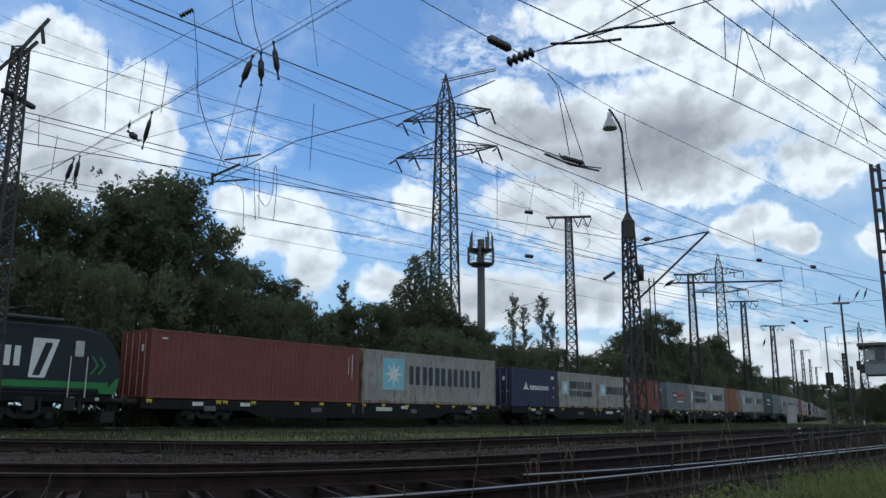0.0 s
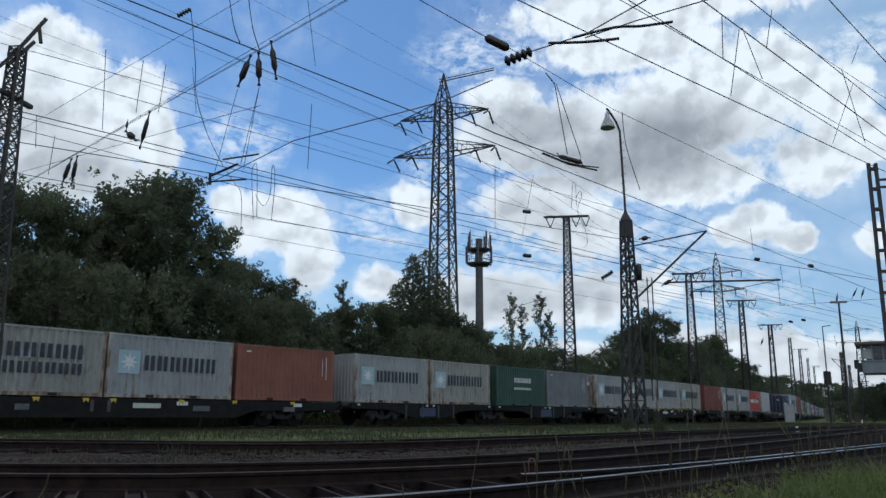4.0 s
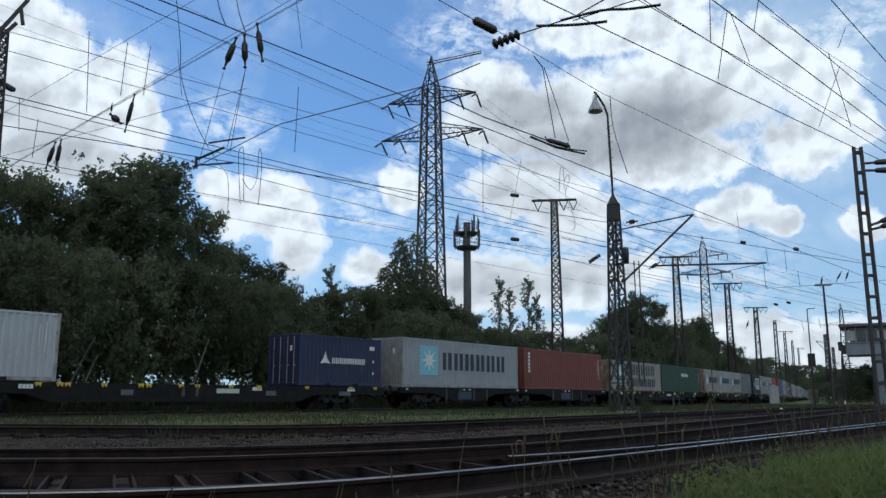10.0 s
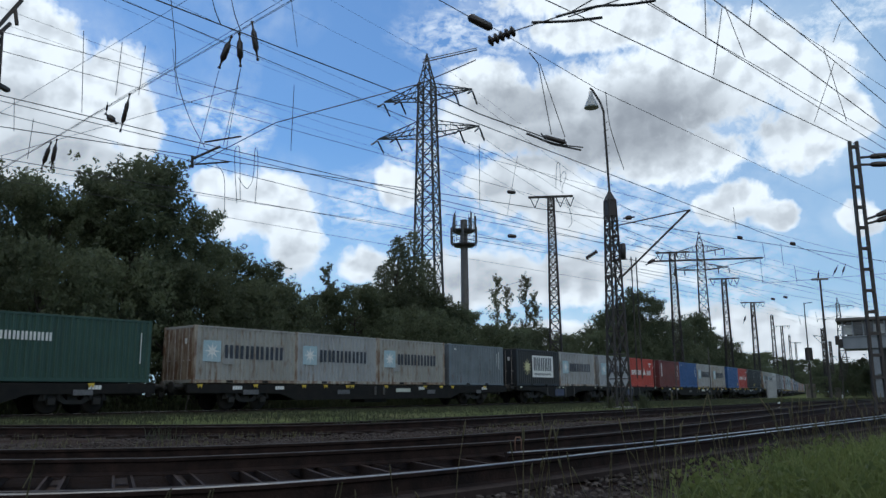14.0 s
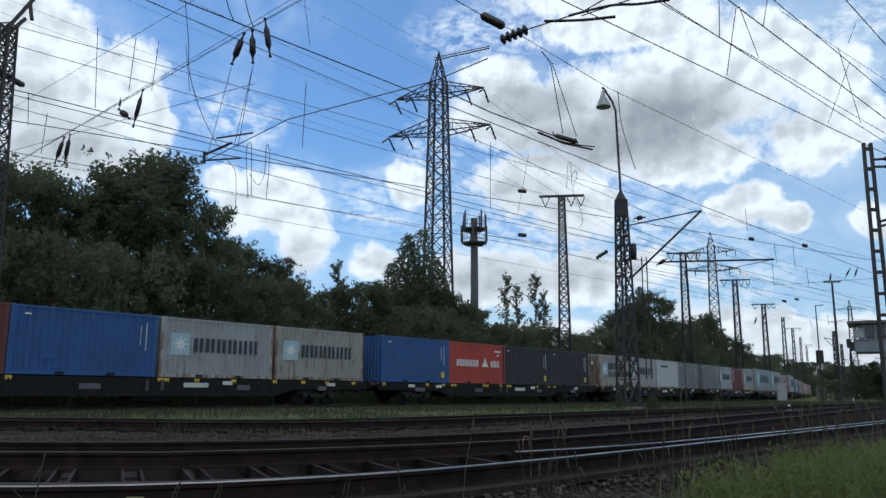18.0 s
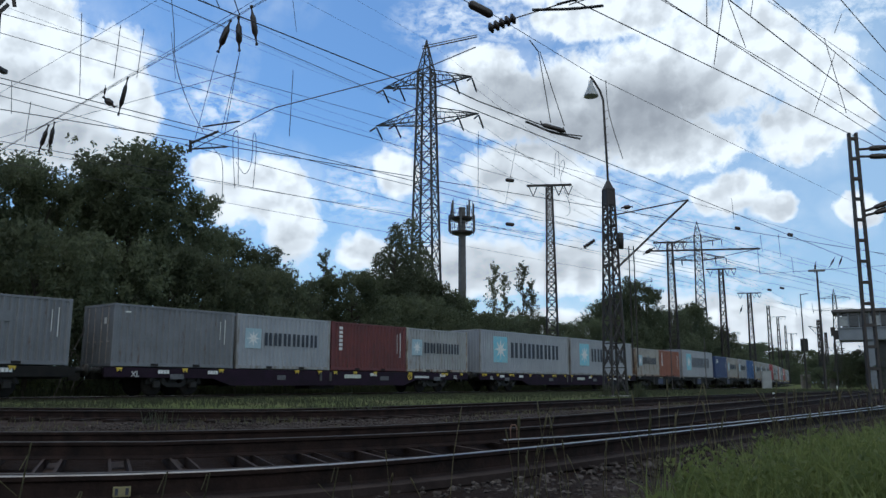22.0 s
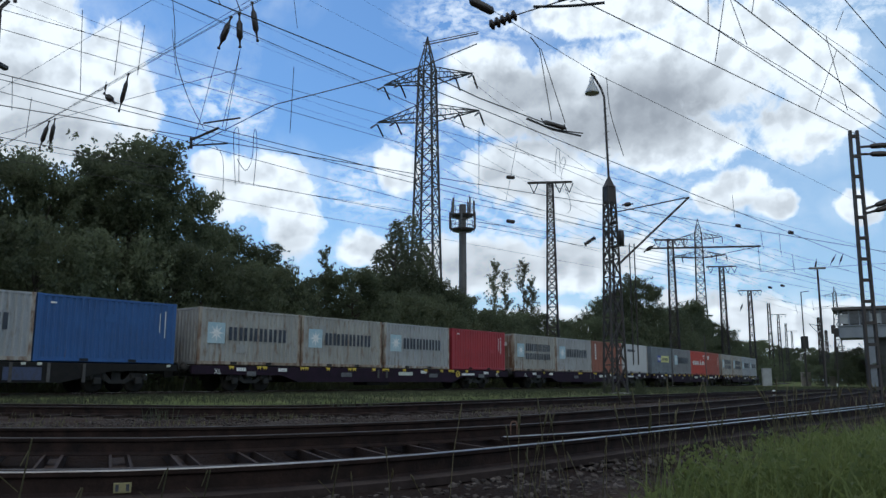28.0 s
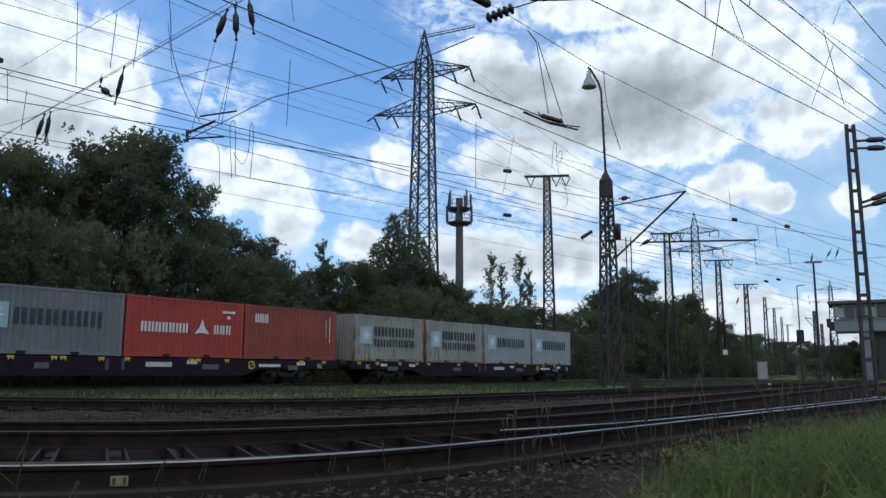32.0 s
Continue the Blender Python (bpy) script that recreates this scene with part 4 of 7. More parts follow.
container(138.83, S20, STD, "grey", "star")
container(145.0, S20, STD, "worn", "starb")
joint_wagon(149.43, 162.4, 174.82, BLUE_PANEL, 6)
container(152.46, S20, STD, "oxide", "plain", True)
container(158.95, S20, STD, "grey", "star")
container(165.86, S20, STD, "grey", "starb")
container(171.79, S20, STD, "red", "bird", words="with white emblem")
long_wagon(176.21, 200.39, BLACK_FRAME, 7)
container(179.24, S20, STD, "white", "plain")
container(197.37, S20, STD, "navy", "script", True, words="with white marks")
joint_wagon(202.14, 214.73, 227.33, BLUE_PANEL, 8)
container(208.24, S40, HC, "light", "star", words="with blue and white emblem")
container(221.24, S40, HC, "oxide", "column", words="with a column of white marks")
long_wagon(228.62, 253.28, BLACK_FRAME, 9)
container(234.72, S40, STD, "worn", "star2", words="with two rows of marks")
container(247.18, S40, STD, "green", "word", words="with small white marks")
long_wagon(255.35, 279.8, BLACK_FRAME, 10)
container(258.38, S20, STD, "worn", "star")
container(264.29, S20, STD, "grey", "star")
container(270.34, S20, STD, "worn", "star")
container(276.78, S20, STD, "smoke", "plain")
joint_wagon(281.45, 293.95, 306.43, BLUE_PANEL, 11)
container(284.48, S20, STD, "black", "boxed", True, words="with white panel and cream disc")
container(290.58, S20, STD, "grey", "starb")
container(297.32, S20, STD, "light", "starb")
container(303.40, S20, STD, "red", "bird", words="with white emblem")
long_wagon(308.04, 332.48, BLACK_FRAME, 12)
container(311.07, S20, STD, "maroon", "column", True, words="with a column of white marks")
container(317.10, S20, STD, "blue", "plain")
container(323.27, S20, STD, "grey", "star")
container(329.45, S20, STD, "worn", "starb", words="with a brown stain")
long_wagon(333.9, 357.87, BLACK_FRAME, 13)
container(336.93, S20, STD, "blue", "plate")
container(342.95, S20, STD, "red", "bird", words="with white emblem")
container(348.75, S20, STD, "black", "plate")
container(354.84, S20, STD, "black", "plate")
long_wagon(359.79, 384.03, BLACK_FRAME, 14)
container(362.82, S20, STD, "worn", "star2", True, words="with two rows of marks")
container(368.84, S20, STD, "grey", "starb")
container(374.85, S20, STD, "white", "starline")
container(381.0, S20, STD, "slate", "plain")
long_wagon(385.72, 409.83, VIOLET, 15)
container(388.74, S20, STD, "slate", "plain", True)
container(394.92, S20, STD, "light", "star")
container(401.02, S20, STD, "maroon", "column", words="with a column of white marks")
container(407.1, S20, STD, "grey", "starb")
long_wagon(411.47, 436.14, VIOLET, 16)
container(417.57, S40, HC, "light", "star", words="with blue and white emblem")
container(430.04, S40, HC, "light", "star", words="with blue and white emblem")
joint_wagon(437.26, 449.9, 462.56, BLUE_PANEL, 17)
container(440.29, S20, STD, "worn", "starb")
container(446.42, S20, STD, "rust", "column", words="with a column of white marks")
container(456.46, S40, HC, "light", "star", words="with blue and white emblem")
joint_wagon(463.93, 476.6, 489.04, BLUE_PANEL, 18)
container(466.96, S20, STD, "indigo", "corner", words="with small white marks")
container(473.13, S20, STD, "worn", "star")
container(480.09, S20, STD, "grey", "starb")
container(486.15, S20, STD, "blue", "plain")
long_wagon(490.3, 515.0, VIOLET, 19)
container(493.33, S20, STD, "worn", "starb")
container(499.43, S20, STD, "worn", "faded")
container(505.69, S20, STD, "grey", "starb")
container(511.97, S20, STD, "crimson", "plain")
long_wagon(516.24, 540.37, VIOLET, 20)
container(519.1, S20, STD, "worn", "star2", True, words="with two rows of marks")
container(525.2, S20, STD, "grey", "starb")
container(531.3, S20, STD, "rust", "column", words="with a column of white marks")
container(537.4, S20, STD, "white", "starline")
long_wagon(541.55, 566.03, VIOLET, 21)
container(544.6, S20, STD, "smoke", "panel3", True, words="with blue and pale yellow patch")
container(550.9, S20, STD, "slate", "starb")
container(557.0, S20, STD, "red", "bird", words="with white emblem")
container(563.1, S20, STD, "brick", "corner", words="with small white marks")
long_wagon(567.4, 592.19, VIOLET, 22)
container(570.5, S20, STD, "worn", "star2", words="with two rows of marks")
container(576.75, S20, STD, "worn", "star2", words="with two rows of marks")
container(582.9, S20, STD, "light", "starb")
container(589.1, S20, STD, "light", "starb")


# ---- locomotive at the head of the train ----
LOCO_GREY = surface("loco_dark_grey", (0.02, 0.023, 0.025), 0.4, 0, (0.014, 0.016, 0.017), 1.0, spec=0.35)
LOCO_GREEN = surface("loco_green", (0.025, 0.22, 0.045), 0.4, 0, (0.02, 0.15, 0.035), 2.0)
GLASS_DARK = surface("dark_glass", (0.012, 0.014, 0.016), 0.08)
LAMP_LENS = surface("lamp_lens", (0.7, 0.68, 0.6), 0.25)


def locomotive(x1):
    """An electric locomotive whose rear end stands at x1."""
    c = x1 - 9.3
    loco = thing("electric_locomotive", "dark grey electric locomotive with green stripe and white marks", "locomotive", at=pose(c, TRAIN_Y, 0))
    z0, z1, w = RAIL_Z + 0.95, RAIL_Z + 3.75, 1.49
    bm = bmesh.new()
    nose = ((8.6, 0.34), (8.72, 0.5), (8.84, 1.0), (8.82, 1.45), (8.66, 1.96), (8.36, 2.46), (7.85, 2.8), (6.95, 2.95))
    prism(bm, [(u, z0 + v) for u, v in nose] + [(-u, z0 + v) for u, v in nose[::-1]], -w, w)
    bmesh.ops.bevel(bm, geom=[e for e in bm.edges if abs(e.verts[0].co.y - e.verts[1].co.y) < 0.01], offset=0.12, segments=3, affect="EDGES")
    part("body", bm, LOCO_GREY, loco)
    for s in (-1, 1):
        bm = bmesh.new()
        block(bm, -8.3, 8.3, s * w - 0.008, s * w + 0.008, z0 + 0.56, z0 + 0.8)
        part("stripe", bm, LOCO_GREEN, loco, "bright green stripe")
        bm = bmesh.new()
        prism(bm, ((7.95, z0 + 0.36), (8.62, z0 + 0.36), (8.74, z0 + 0.98), (8.64, z0 + 0.98), (8.32, z0 + 0.6), (7.95, z0 + 0.58)), s * w - 0.012, s * w + 0.012)
        part("end_stripe", bm, LOCO_GREEN, loco, "bright green end flash")
        bm = bmesh.new()
        rounded(bm, -6.2, 6.2, s * w - 0.34, s * w - 0.02, z1 + 0.154, z1 + 0.32, 0.05)
        part("roof_edge", bm, LOCO_GREY, loco)
        for q in (6.72, 7.38):
            bm = bmesh.new()
            strut(bm, (q, s * (w + 0.05), z0 + 0.2), (q, s * (w + 0.05), z0 + 1.75), 0.022, 6)
            part("handrail", bm, LIGHT_PLATE, loco, "pale handrail")
        bm = bmesh.new()
        rounded(bm, 6.88, 7.22, s * (w + 0.012) - 0.012, s * (w + 0.012) + 0.012, z0 + 1.75, z0 + 2.35, 0.01)
        # the sky's reflection is put into the pane's pale base colour
        part("cab_window", bm, surface("sky_painted_glass", (0.5, 0.5, 0.46), 0.2), loco, "cab side window with the sky's reflection painted pale")
        bm = bmesh.new()
        prism(bm, ((5.22, z0 + 0.9), (5.82, z0 + 0.9), (6.25, z0 + 2.35), (5.3, z0 + 2.35)), s * w - 0.01, s * w + 0.01)
        part("emblem", bm, WHITE_MARK, loco, "slanted white emblem patch")
        bm = bmesh.new()
        prism(bm, ((5.36, z0 + 0.98), (5.62, z0 + 0.98), (6.02, z0 + 2.2), (5.74, z0 + 2.2)), s * w - 0.014, s * w + 0.014)
        part("emblem", bm, LOCO_GREY, loco)
        bm = bmesh.new()
        bars(bm, s * w - 0.008 if s < 0 else w, 1.4, z0 + 1.3, 3.65, 0.72, 5)
        part("lettering", bm, WHITE_MARK, loco, "white plain bars")
        for k in (0, 0.3):
            bm = bmesh.new()
            prism(bm, ((7.55 + k, z0 + 1.12), (7.61 + k, z0 + 1.1), (7.86 + k, z0 + 1.45), (7.61 + k, z0 + 1.8), (7.55 + k, z0 + 1.78), (7.78 + k, z0 + 1.45)), s * w - 0.01, s * w + 0.01)
            part("chevron", bm, LOCO_GREEN, loco, "green chevron")
    for s in (-1, 1):
        bm = bmesh.new()
        prism(bm, ((s * 8.7, z0 + 1.9), (s * 8.74, z0 + 1.9), (s * 8.44, z0 + 2.4), (s * 8.4, z0 + 2.4)), -1.15, 1.15)
        part("windscreen", bm, GLASS_DARK, loco)
        for y in (-1.0, 1.0):
            bm = bmesh.new()
            lathe(bm, (s * 8.75, y, z0 + 0.9), (s * 8.9, y, z0 + 0.9), ((0, 0.14), (0.7, 0.14), (1.0, 0.1)), 12)
            part("headlight", bm, LAMP_LENS, loco)
        bogie(loco, s * 5.4)
        buffers(loco, s * 8.7, s)
        bm = bmesh.new()
        block(bm, min(s * 8.2, s * 8.75), max(s * 8.2, s * 8.75), -1.35, 1.35, RAIL_Z + 0.22, RAIL_Z + 0.64)
        part("rail_guard", bm, BOGIE, loco)
        bm = bmesh.new()
        for a, b in (((s * 5.2, -0.6, z1 + 0.3), (s * 3.4, -0.5, z1 + 0.6)), ((s * 5.2, 0.6, z1 + 0.3), (s * 3.4, 0.5, z1 + 0.6)), ((s * 3.4, 0, z1 + 0.6), (s * 5.3, 0, z1 + 0.77))):
            strut(bm, a, b, 0.03, 6)
        block(bm, s * 5.3 - 0.15, s * 5.3 + 0.15, -0.8, 0.8, z1 + 0.75, z1 + 0.81)
        for y in (-0.5, 0.5):
            lathe(bm, (s * 4.3, y, z1 - 0.05), (s * 4.3, y, z1 + 0.3), ((0, 0.1), (0.3, 0.06), (0.5, 0.1), (0.7, 0.06), (1, 0.08)), 8)
        part("pantograph", bm, DARK_STEEL, loco, "lowered pantograph")
    bm = bmesh.new()
    block(bm, -2.0, 2.0, -1.2, 1.2, RAIL_Z + 0.3, z0)
    part("underframe_box", bm, BOGIE, loco)
    bm = bmesh.new()
    rounded(bm, -8.55, 8.55, -1.36, 1.36, z0 + 0.02, z0 + 0.36, 0.04)
    part("solebar", bm, BLACK_FRAME, loco, "black solebar under the body")
    for q in (-6.9, -5.4, -3.9, -1.2, 1.2, 3.9, 5.4, 6.9):
        bm = bmesh.new()
        rounded(bm, q - 0.22, q + 0.22, -1.42, -1.34, z0 - 0.3, z0 + 0.2, 0.02)
        strut(bm, (q + 0.4, -1.38, z0 - 0.4), (q + 0.4, -1.38, z0 + 0.2), 0.05, 6)
        part("damper", bm, BOGIE, loco)
    for q in (6.9, 7.9):
        bm = bmesh.new()
        block(bm, q, q + 0.16, -1.372, -1.362, z0 + 0.1, z0 + 0.22)
        part("inscription", bm, LIGHT_PLATE, loco)
    MOVERS.append((loco, c, TRAIN_Y, 0))


locomotive(16.95)


# ---- masts ----
def lacing(bm, w0, w1, z0, z1, bays, r, cross=True):
    """Diagonal bracing on the four faces of a tapering square mast."""
    def half(z):
        return (w0 + (w1 - w0) * (z - z0) / (z1 - z0)) / 2
    zs = [z0]
    q = (w1 / w0) ** (1 / bays)
    steps = [q ** i for i in range(bays)]
    for s in steps:
        zs.append(zs[-1] + (z1 - z0) * s / sum(steps))
    for k, (a, b) in enumerate(zip(zs, zs[1:])):
        ha, hb = half(a), half(b)
        for (sx, sy), (tx, ty) in (((-1, -1), (1, -1)), ((1, -1), (1, 1)), ((1, 1), (-1, 1)), ((-1, 1), (-1, -1))):
            if cross or k % 2 == 0:
                strut(bm, (sx * ha, sy * ha, a), (tx * hb, ty * hb, b), r)
            if cross or k % 2 == 1:
                strut(bm, (tx * ha, ty * ha, a), (sx * hb, sy * hb, b), r)
            strut(bm, (sx * hb, sy * hb, b), (tx * hb, ty * hb, b), r)


def lattice_mast(name, label, category, x, y, turn, height, w0, w1, bays, leg, brace, material, group="", cross=True, z=0.0):
    mast = thing(name, label, category, group, at=pose(x, y, z, 0, 0, turn))
    for sx in (-1, 1):
        for sy in (-1, 1):
            bm = bmesh.new()
            strut(bm, (sx * w0 / 2, sy * w0 / 2, -0.3), (sx * w1 / 2, sy * w1 / 2, height), leg)
            part("leg", bm, material, mast)
    bm = bmesh.new()
    lacing(bm, w0, w1, 0.2, height, bays, brace, cross)
    part("lattice", bm, material, mast)
    bm = bmesh.new()
    rounded(bm, -w0 * 0.75, w0 * 0.75, -w0 * 0.75, w0 * 0.75, -0.3, 0.15, 0.05)
    part("footing", bm, CONCRETE, mast)
    return mast


CONCRETE = surface("concrete", (0.26, 0.25, 0.23), 0.85, 0, (0.17, 0.165, 0.15), 1.5, 0.3)


def t_head(mast, height, half_width):
    """A cross bar with V-shaped hangers."""
    bm = bmesh.new()
    rounded(bm, -half_width, half_width, -0.12, 0.12, height, height + 0.2, 0.03)
    part("cross_bar", bm, DARK_STEEL, mast)
    for u in (-0.72, 0.42, 0.85):
        bm = bmesh.new()
        q = u * half_width
        strut(bm, (q - 0.38, 0, height), (q, 0, height - 0.9), 0.06)
        strut(bm, (q + 0.38, 0, height), (q, 0, height - 0.9), 0.06)
        part("hanger", bm, INSULATOR, mast)


# the lamp mast between the tracks
m = lattice_mast("lattice_lamp_mast", "dark steel lattice mast with a curved lamp pole on top", "mast", 36.21, 17.69, 58, 10.55, 0.84, 0.4, 11, 0.07, 0.03, DARK_STEEL)
bm = bmesh.new()
rounded(bm, -0.24, 0.24, -0.24, 0.24, 9.65, 10.55, 0.06)
strut(bm, (0, 0, 10.5), (0, 0, 11.0), 0.32, 8, 0.08)
part("mast_head", bm, DARK_STEEL, m)
bm = bmesh.new()
turn_back = Matrix.Rotation(radians(-58), 3, "Z")
pole = [(0, 0, 11.0), (-0.08, 0.02, 13.4), (-0.14, 0.04, 15.3), (-0.24, 0.16, 15.8), (-0.54, 0.4, 16.4), (-0.64, 0.5, 16.55)]
sweep(bm, [turn_back @ Vector(p) for p in pole], 0.06, 8)
part("lamp_pole", bm, DARK_STEEL, m)
for i in range(9):
    bm = bmesh.new()
    a = turn_back @ Vector((-0.02 * i / 2, 0, 11.3 + i * 0.42))
    strut(bm, a + Vector((-0.25, 0, 0)), a + Vector((0.25, 0, 0)), 0.012)
    part("rung", bm, DARK_STEEL, m)
bm = bmesh.new()
a = turn_back @ Vector((-0.62, 0.48, 16.2))
lathe(bm, a + Vector((0, 0, 0.15)), a + Vector((0, 0, -0.75)), ((0, 0.1), (0.35, 0.14), (0.9, 0.36), (1.0, 0.38)), 14)
part("lamp_shade", bm, surface("enamel_shade", (0.45, 0.46, 0.46), 0.4), m, "bell-shaped enamel lamp shade")
bm = bmesh.new()
lathe(bm, turn_back @ Vector((0.3, -0.3, 7.85)), turn_back @ Vector((0.42, -0.52, 7.85)), ((0, 0.42), (1.0, 0.42)), 18)
part("tension_wheel", bm, DARK_STEEL, m, "dark steel tension wheel")
for q in (0.18, 0.36):
    bm = bmesh.new()
    p = turn_back @ Vector((0.5 + q, -0.5 - q, 0))
    strut(bm, (p.x, p.y, 1.5), (p.x, p.y, 7.6), 0.035, 6)
    part("weight_rod", bm, DARK_STEEL, m)
for z, s in ((9.0, 1), (8.5, -1), (8.1, 1), (7.3, -1), (6.6, 1)):
    bm = bmesh.new()
    rounded(bm, min(0, s * 0.62), max(0, s * 0.62), -0.08, 0.08, z, z + 0.12, 0.02)
    part("bracket", bm, DARK_STEEL, m)
bm = bmesh.new()
tip = turn_back @ Vector((2.14, -3.34, 9.9))
strut(bm, turn_back @ Vector((0.2, -0.2, 9.2)), tip, 0.035, 6)
part("tie_rod", bm, DARK_STEEL, m)
bm = bmesh.new()
strut(bm, turn_back @ Vector((0.25, -0.25, 6.5)), tip, 0.055, 6)
part("bracket_arm", bm, DARK_STEEL, m)

# the tall masts behind the train
m = lattice_mast("catenary_mast", "tall steel lattice catenary mast with a cross bar", "mast", 61.6, 36.0, -58, 18.6, 1.15, 0.5, 24, 0.09, 0.042, DARK_STEEL, "catenary masts")
t_head(m, 18.6, 2.05)
m = lattice_mast("catenary_mast", "tall steel lattice catenary mast with a long arm", "mast", 93.3, 37.55, -60, 17.9, 1.2, 0.6, 18, 0.08, 0.035, DARK_STEEL, "catenary masts")
t_head(m, 17.9, 2.0)
bm = bmesh.new()
rounded(bm, -2.7, 10.7, -0.1, 0.1, 16.85, 17.07, 0.04)
strut(bm, (10.5, 0, 16.95), (4.2, 0, 15.7), 0.05)
strut(bm, (4.2, 0, 15.7), (0.3, 0, 15.8), 0.05)
part("long_arm", bm, DARK_STEEL, m)
for x, y, h, w in ((103.6, 34.9, 15.5, 1.9), (134.6, 40.9, 15.5, 1.9), (155.5, 43.9, 15.2, 0), (188.2, 51.2, 15.6, 1.8), (215.8, 57.0, 15.5, 0), (243.5, 62.8, 15.0, 1.6), (275.0, 66.0, 15.0, 0)):
    # beyond the curve of the line, in the same direction
    k = 1.0
    while y * k < TRAIN_Y + swing_out(x * k) + 2.7:
        k += 0.01
    x, y, h, w = x * k, y * k, 0.73 + (h - 0.73) * k, w * k
    m = lattice_mast("catenary_mast", "far steel lattice catenary mast", "mast", x, y, -62, h, 1.1, 0.6, 10, 0.09, 0.045, DARK_STEEL, "catenary masts")
    if w:
        t_head(m, h, w)
for x, y, h in ((119.0, 27.0, 9.5), (150.0, 33.0, 9.5), (170.0, 29.0, 10.0), (200.0, 36.0, 10.0), (230.0, 40.0, 10.0), (180.0, 38.0, 9.0)):
    m = lattice_mast("catenary_mast", "slim far catenary mast with side arm", "mast", x, y, 40, h, 0.5, 0.3, 8, 0.06, 0.03, DARK_STEEL, "catenary masts")
    bm = bmesh.new()
    strut(bm, (0, 0, h - 1.2), (2.8, 0, h - 0.7), 0.05)
    strut(bm, (0, 0, h - 2.4), (2.8, 0, h - 0.7), 0.05)
    part("side_arm", bm, DARK_STEEL, m)


def ladder_mast(x, y, turn, h):
    """A flat mast of two channels with batten plates."""
    mast = thing("flat_catenary_mast", "dark steel flat catenary mast of two channels joined by plates", "mast", at=pose(x, y, 0, 0, 0, turn))
    for s in (-1, 1):
        bm = bmesh.new()
        prism(bm, ((s * 0.19 - 0.04, -0.3), (s * 0.19 + 0.04, -0.3), (s * 0.12 + 0.04, h), (s * 0.12 - 0.04, h)), -0.06, 0.06)
        part("channel", bm, DARK_STEEL, mast)
    n = 13
    for i in range(n):
        z = 0.5 + (h - 0.7) * i / (n - 1)
        half = 0.19 - 0.07 * z / h
        bm = bmesh.new()
        block(bm, -half + 0.035, half - 0.035, -0.068, 0.068, z - 0.05, z + 0.05)
        part("batten_plate", bm, DARK_STEEL, mast)
    bm = bmesh.new()
    rounded(bm, -0.4, 0.4, -0.35, 0.35, -0.3, 0.03, 0.02)
    part("footing", bm, CONCRETE, mast)
    return mast


m = ladder_mast(28.9, 5.02, -52, 9.13)
for z0, z1, ln in ((8.55, 8.75, 2.6), (8.3, 8.35, 2.6), (6.4, 7.3, 2.2), (6.25, 6.95, 2.4)):
    bm = bmesh.new()
    strut(bm, (0.15, 0, z0), (0.55, 0, z0 + (z1 - z0) * 0.15), 0.045, 6)
    part("bracket", bm, DARK_STEEL, m)
    bm = bmesh.new()
    a, b = Vector((0.5, 0, z0 + (z1 - z0) * 0.14)), Vector((1.15, 0, z0 + (z1 - z0) * 0.4))
    lathe(bm, a, b, ((0, 0.04), (0.12, 0.085), (0.5, 0.1), (0.88, 0.085), (1, 0.04)), 10)
    part("insulator", bm, INSULATOR, m)
    bm = bmesh.new()
    strut(bm, b, (ln, 0, z1), 0.03, 6)
    part("arm", bm, DARK_STEEL, m)

m = lattice_mast("catenary_mast", "near steel lattice catenary mast with head bracket", "mast", 8.45, 22.75, 30, 11.0, 0.75, 0.3, 24, 0.05, 0.02, DARK_STEEL, "catenary masts")
bm = bmesh.new()
for a, b in (((-0.45, 0.3, 10.1), (0.0, 0.0, 10.95)), ((0, 0, 10.95), (0.42, -0.46, 12.1)), ((-0.2, 0.1, 10.4), (0.25, -0.3, 11.3)), ((0.32, -0.35, 11.75), (0.36, -0.42, 11.3))):
    strut(bm, a, b, 0.07)
part("head_bracket", bm, DARK_STEEL, m)
bm = bmesh.new()
rounded(bm, -0.5, 0.8, -0.08, 0.08, 9.45, 9.58, 0.02)
part("cross_arm", bm, DARK_STEEL, m)

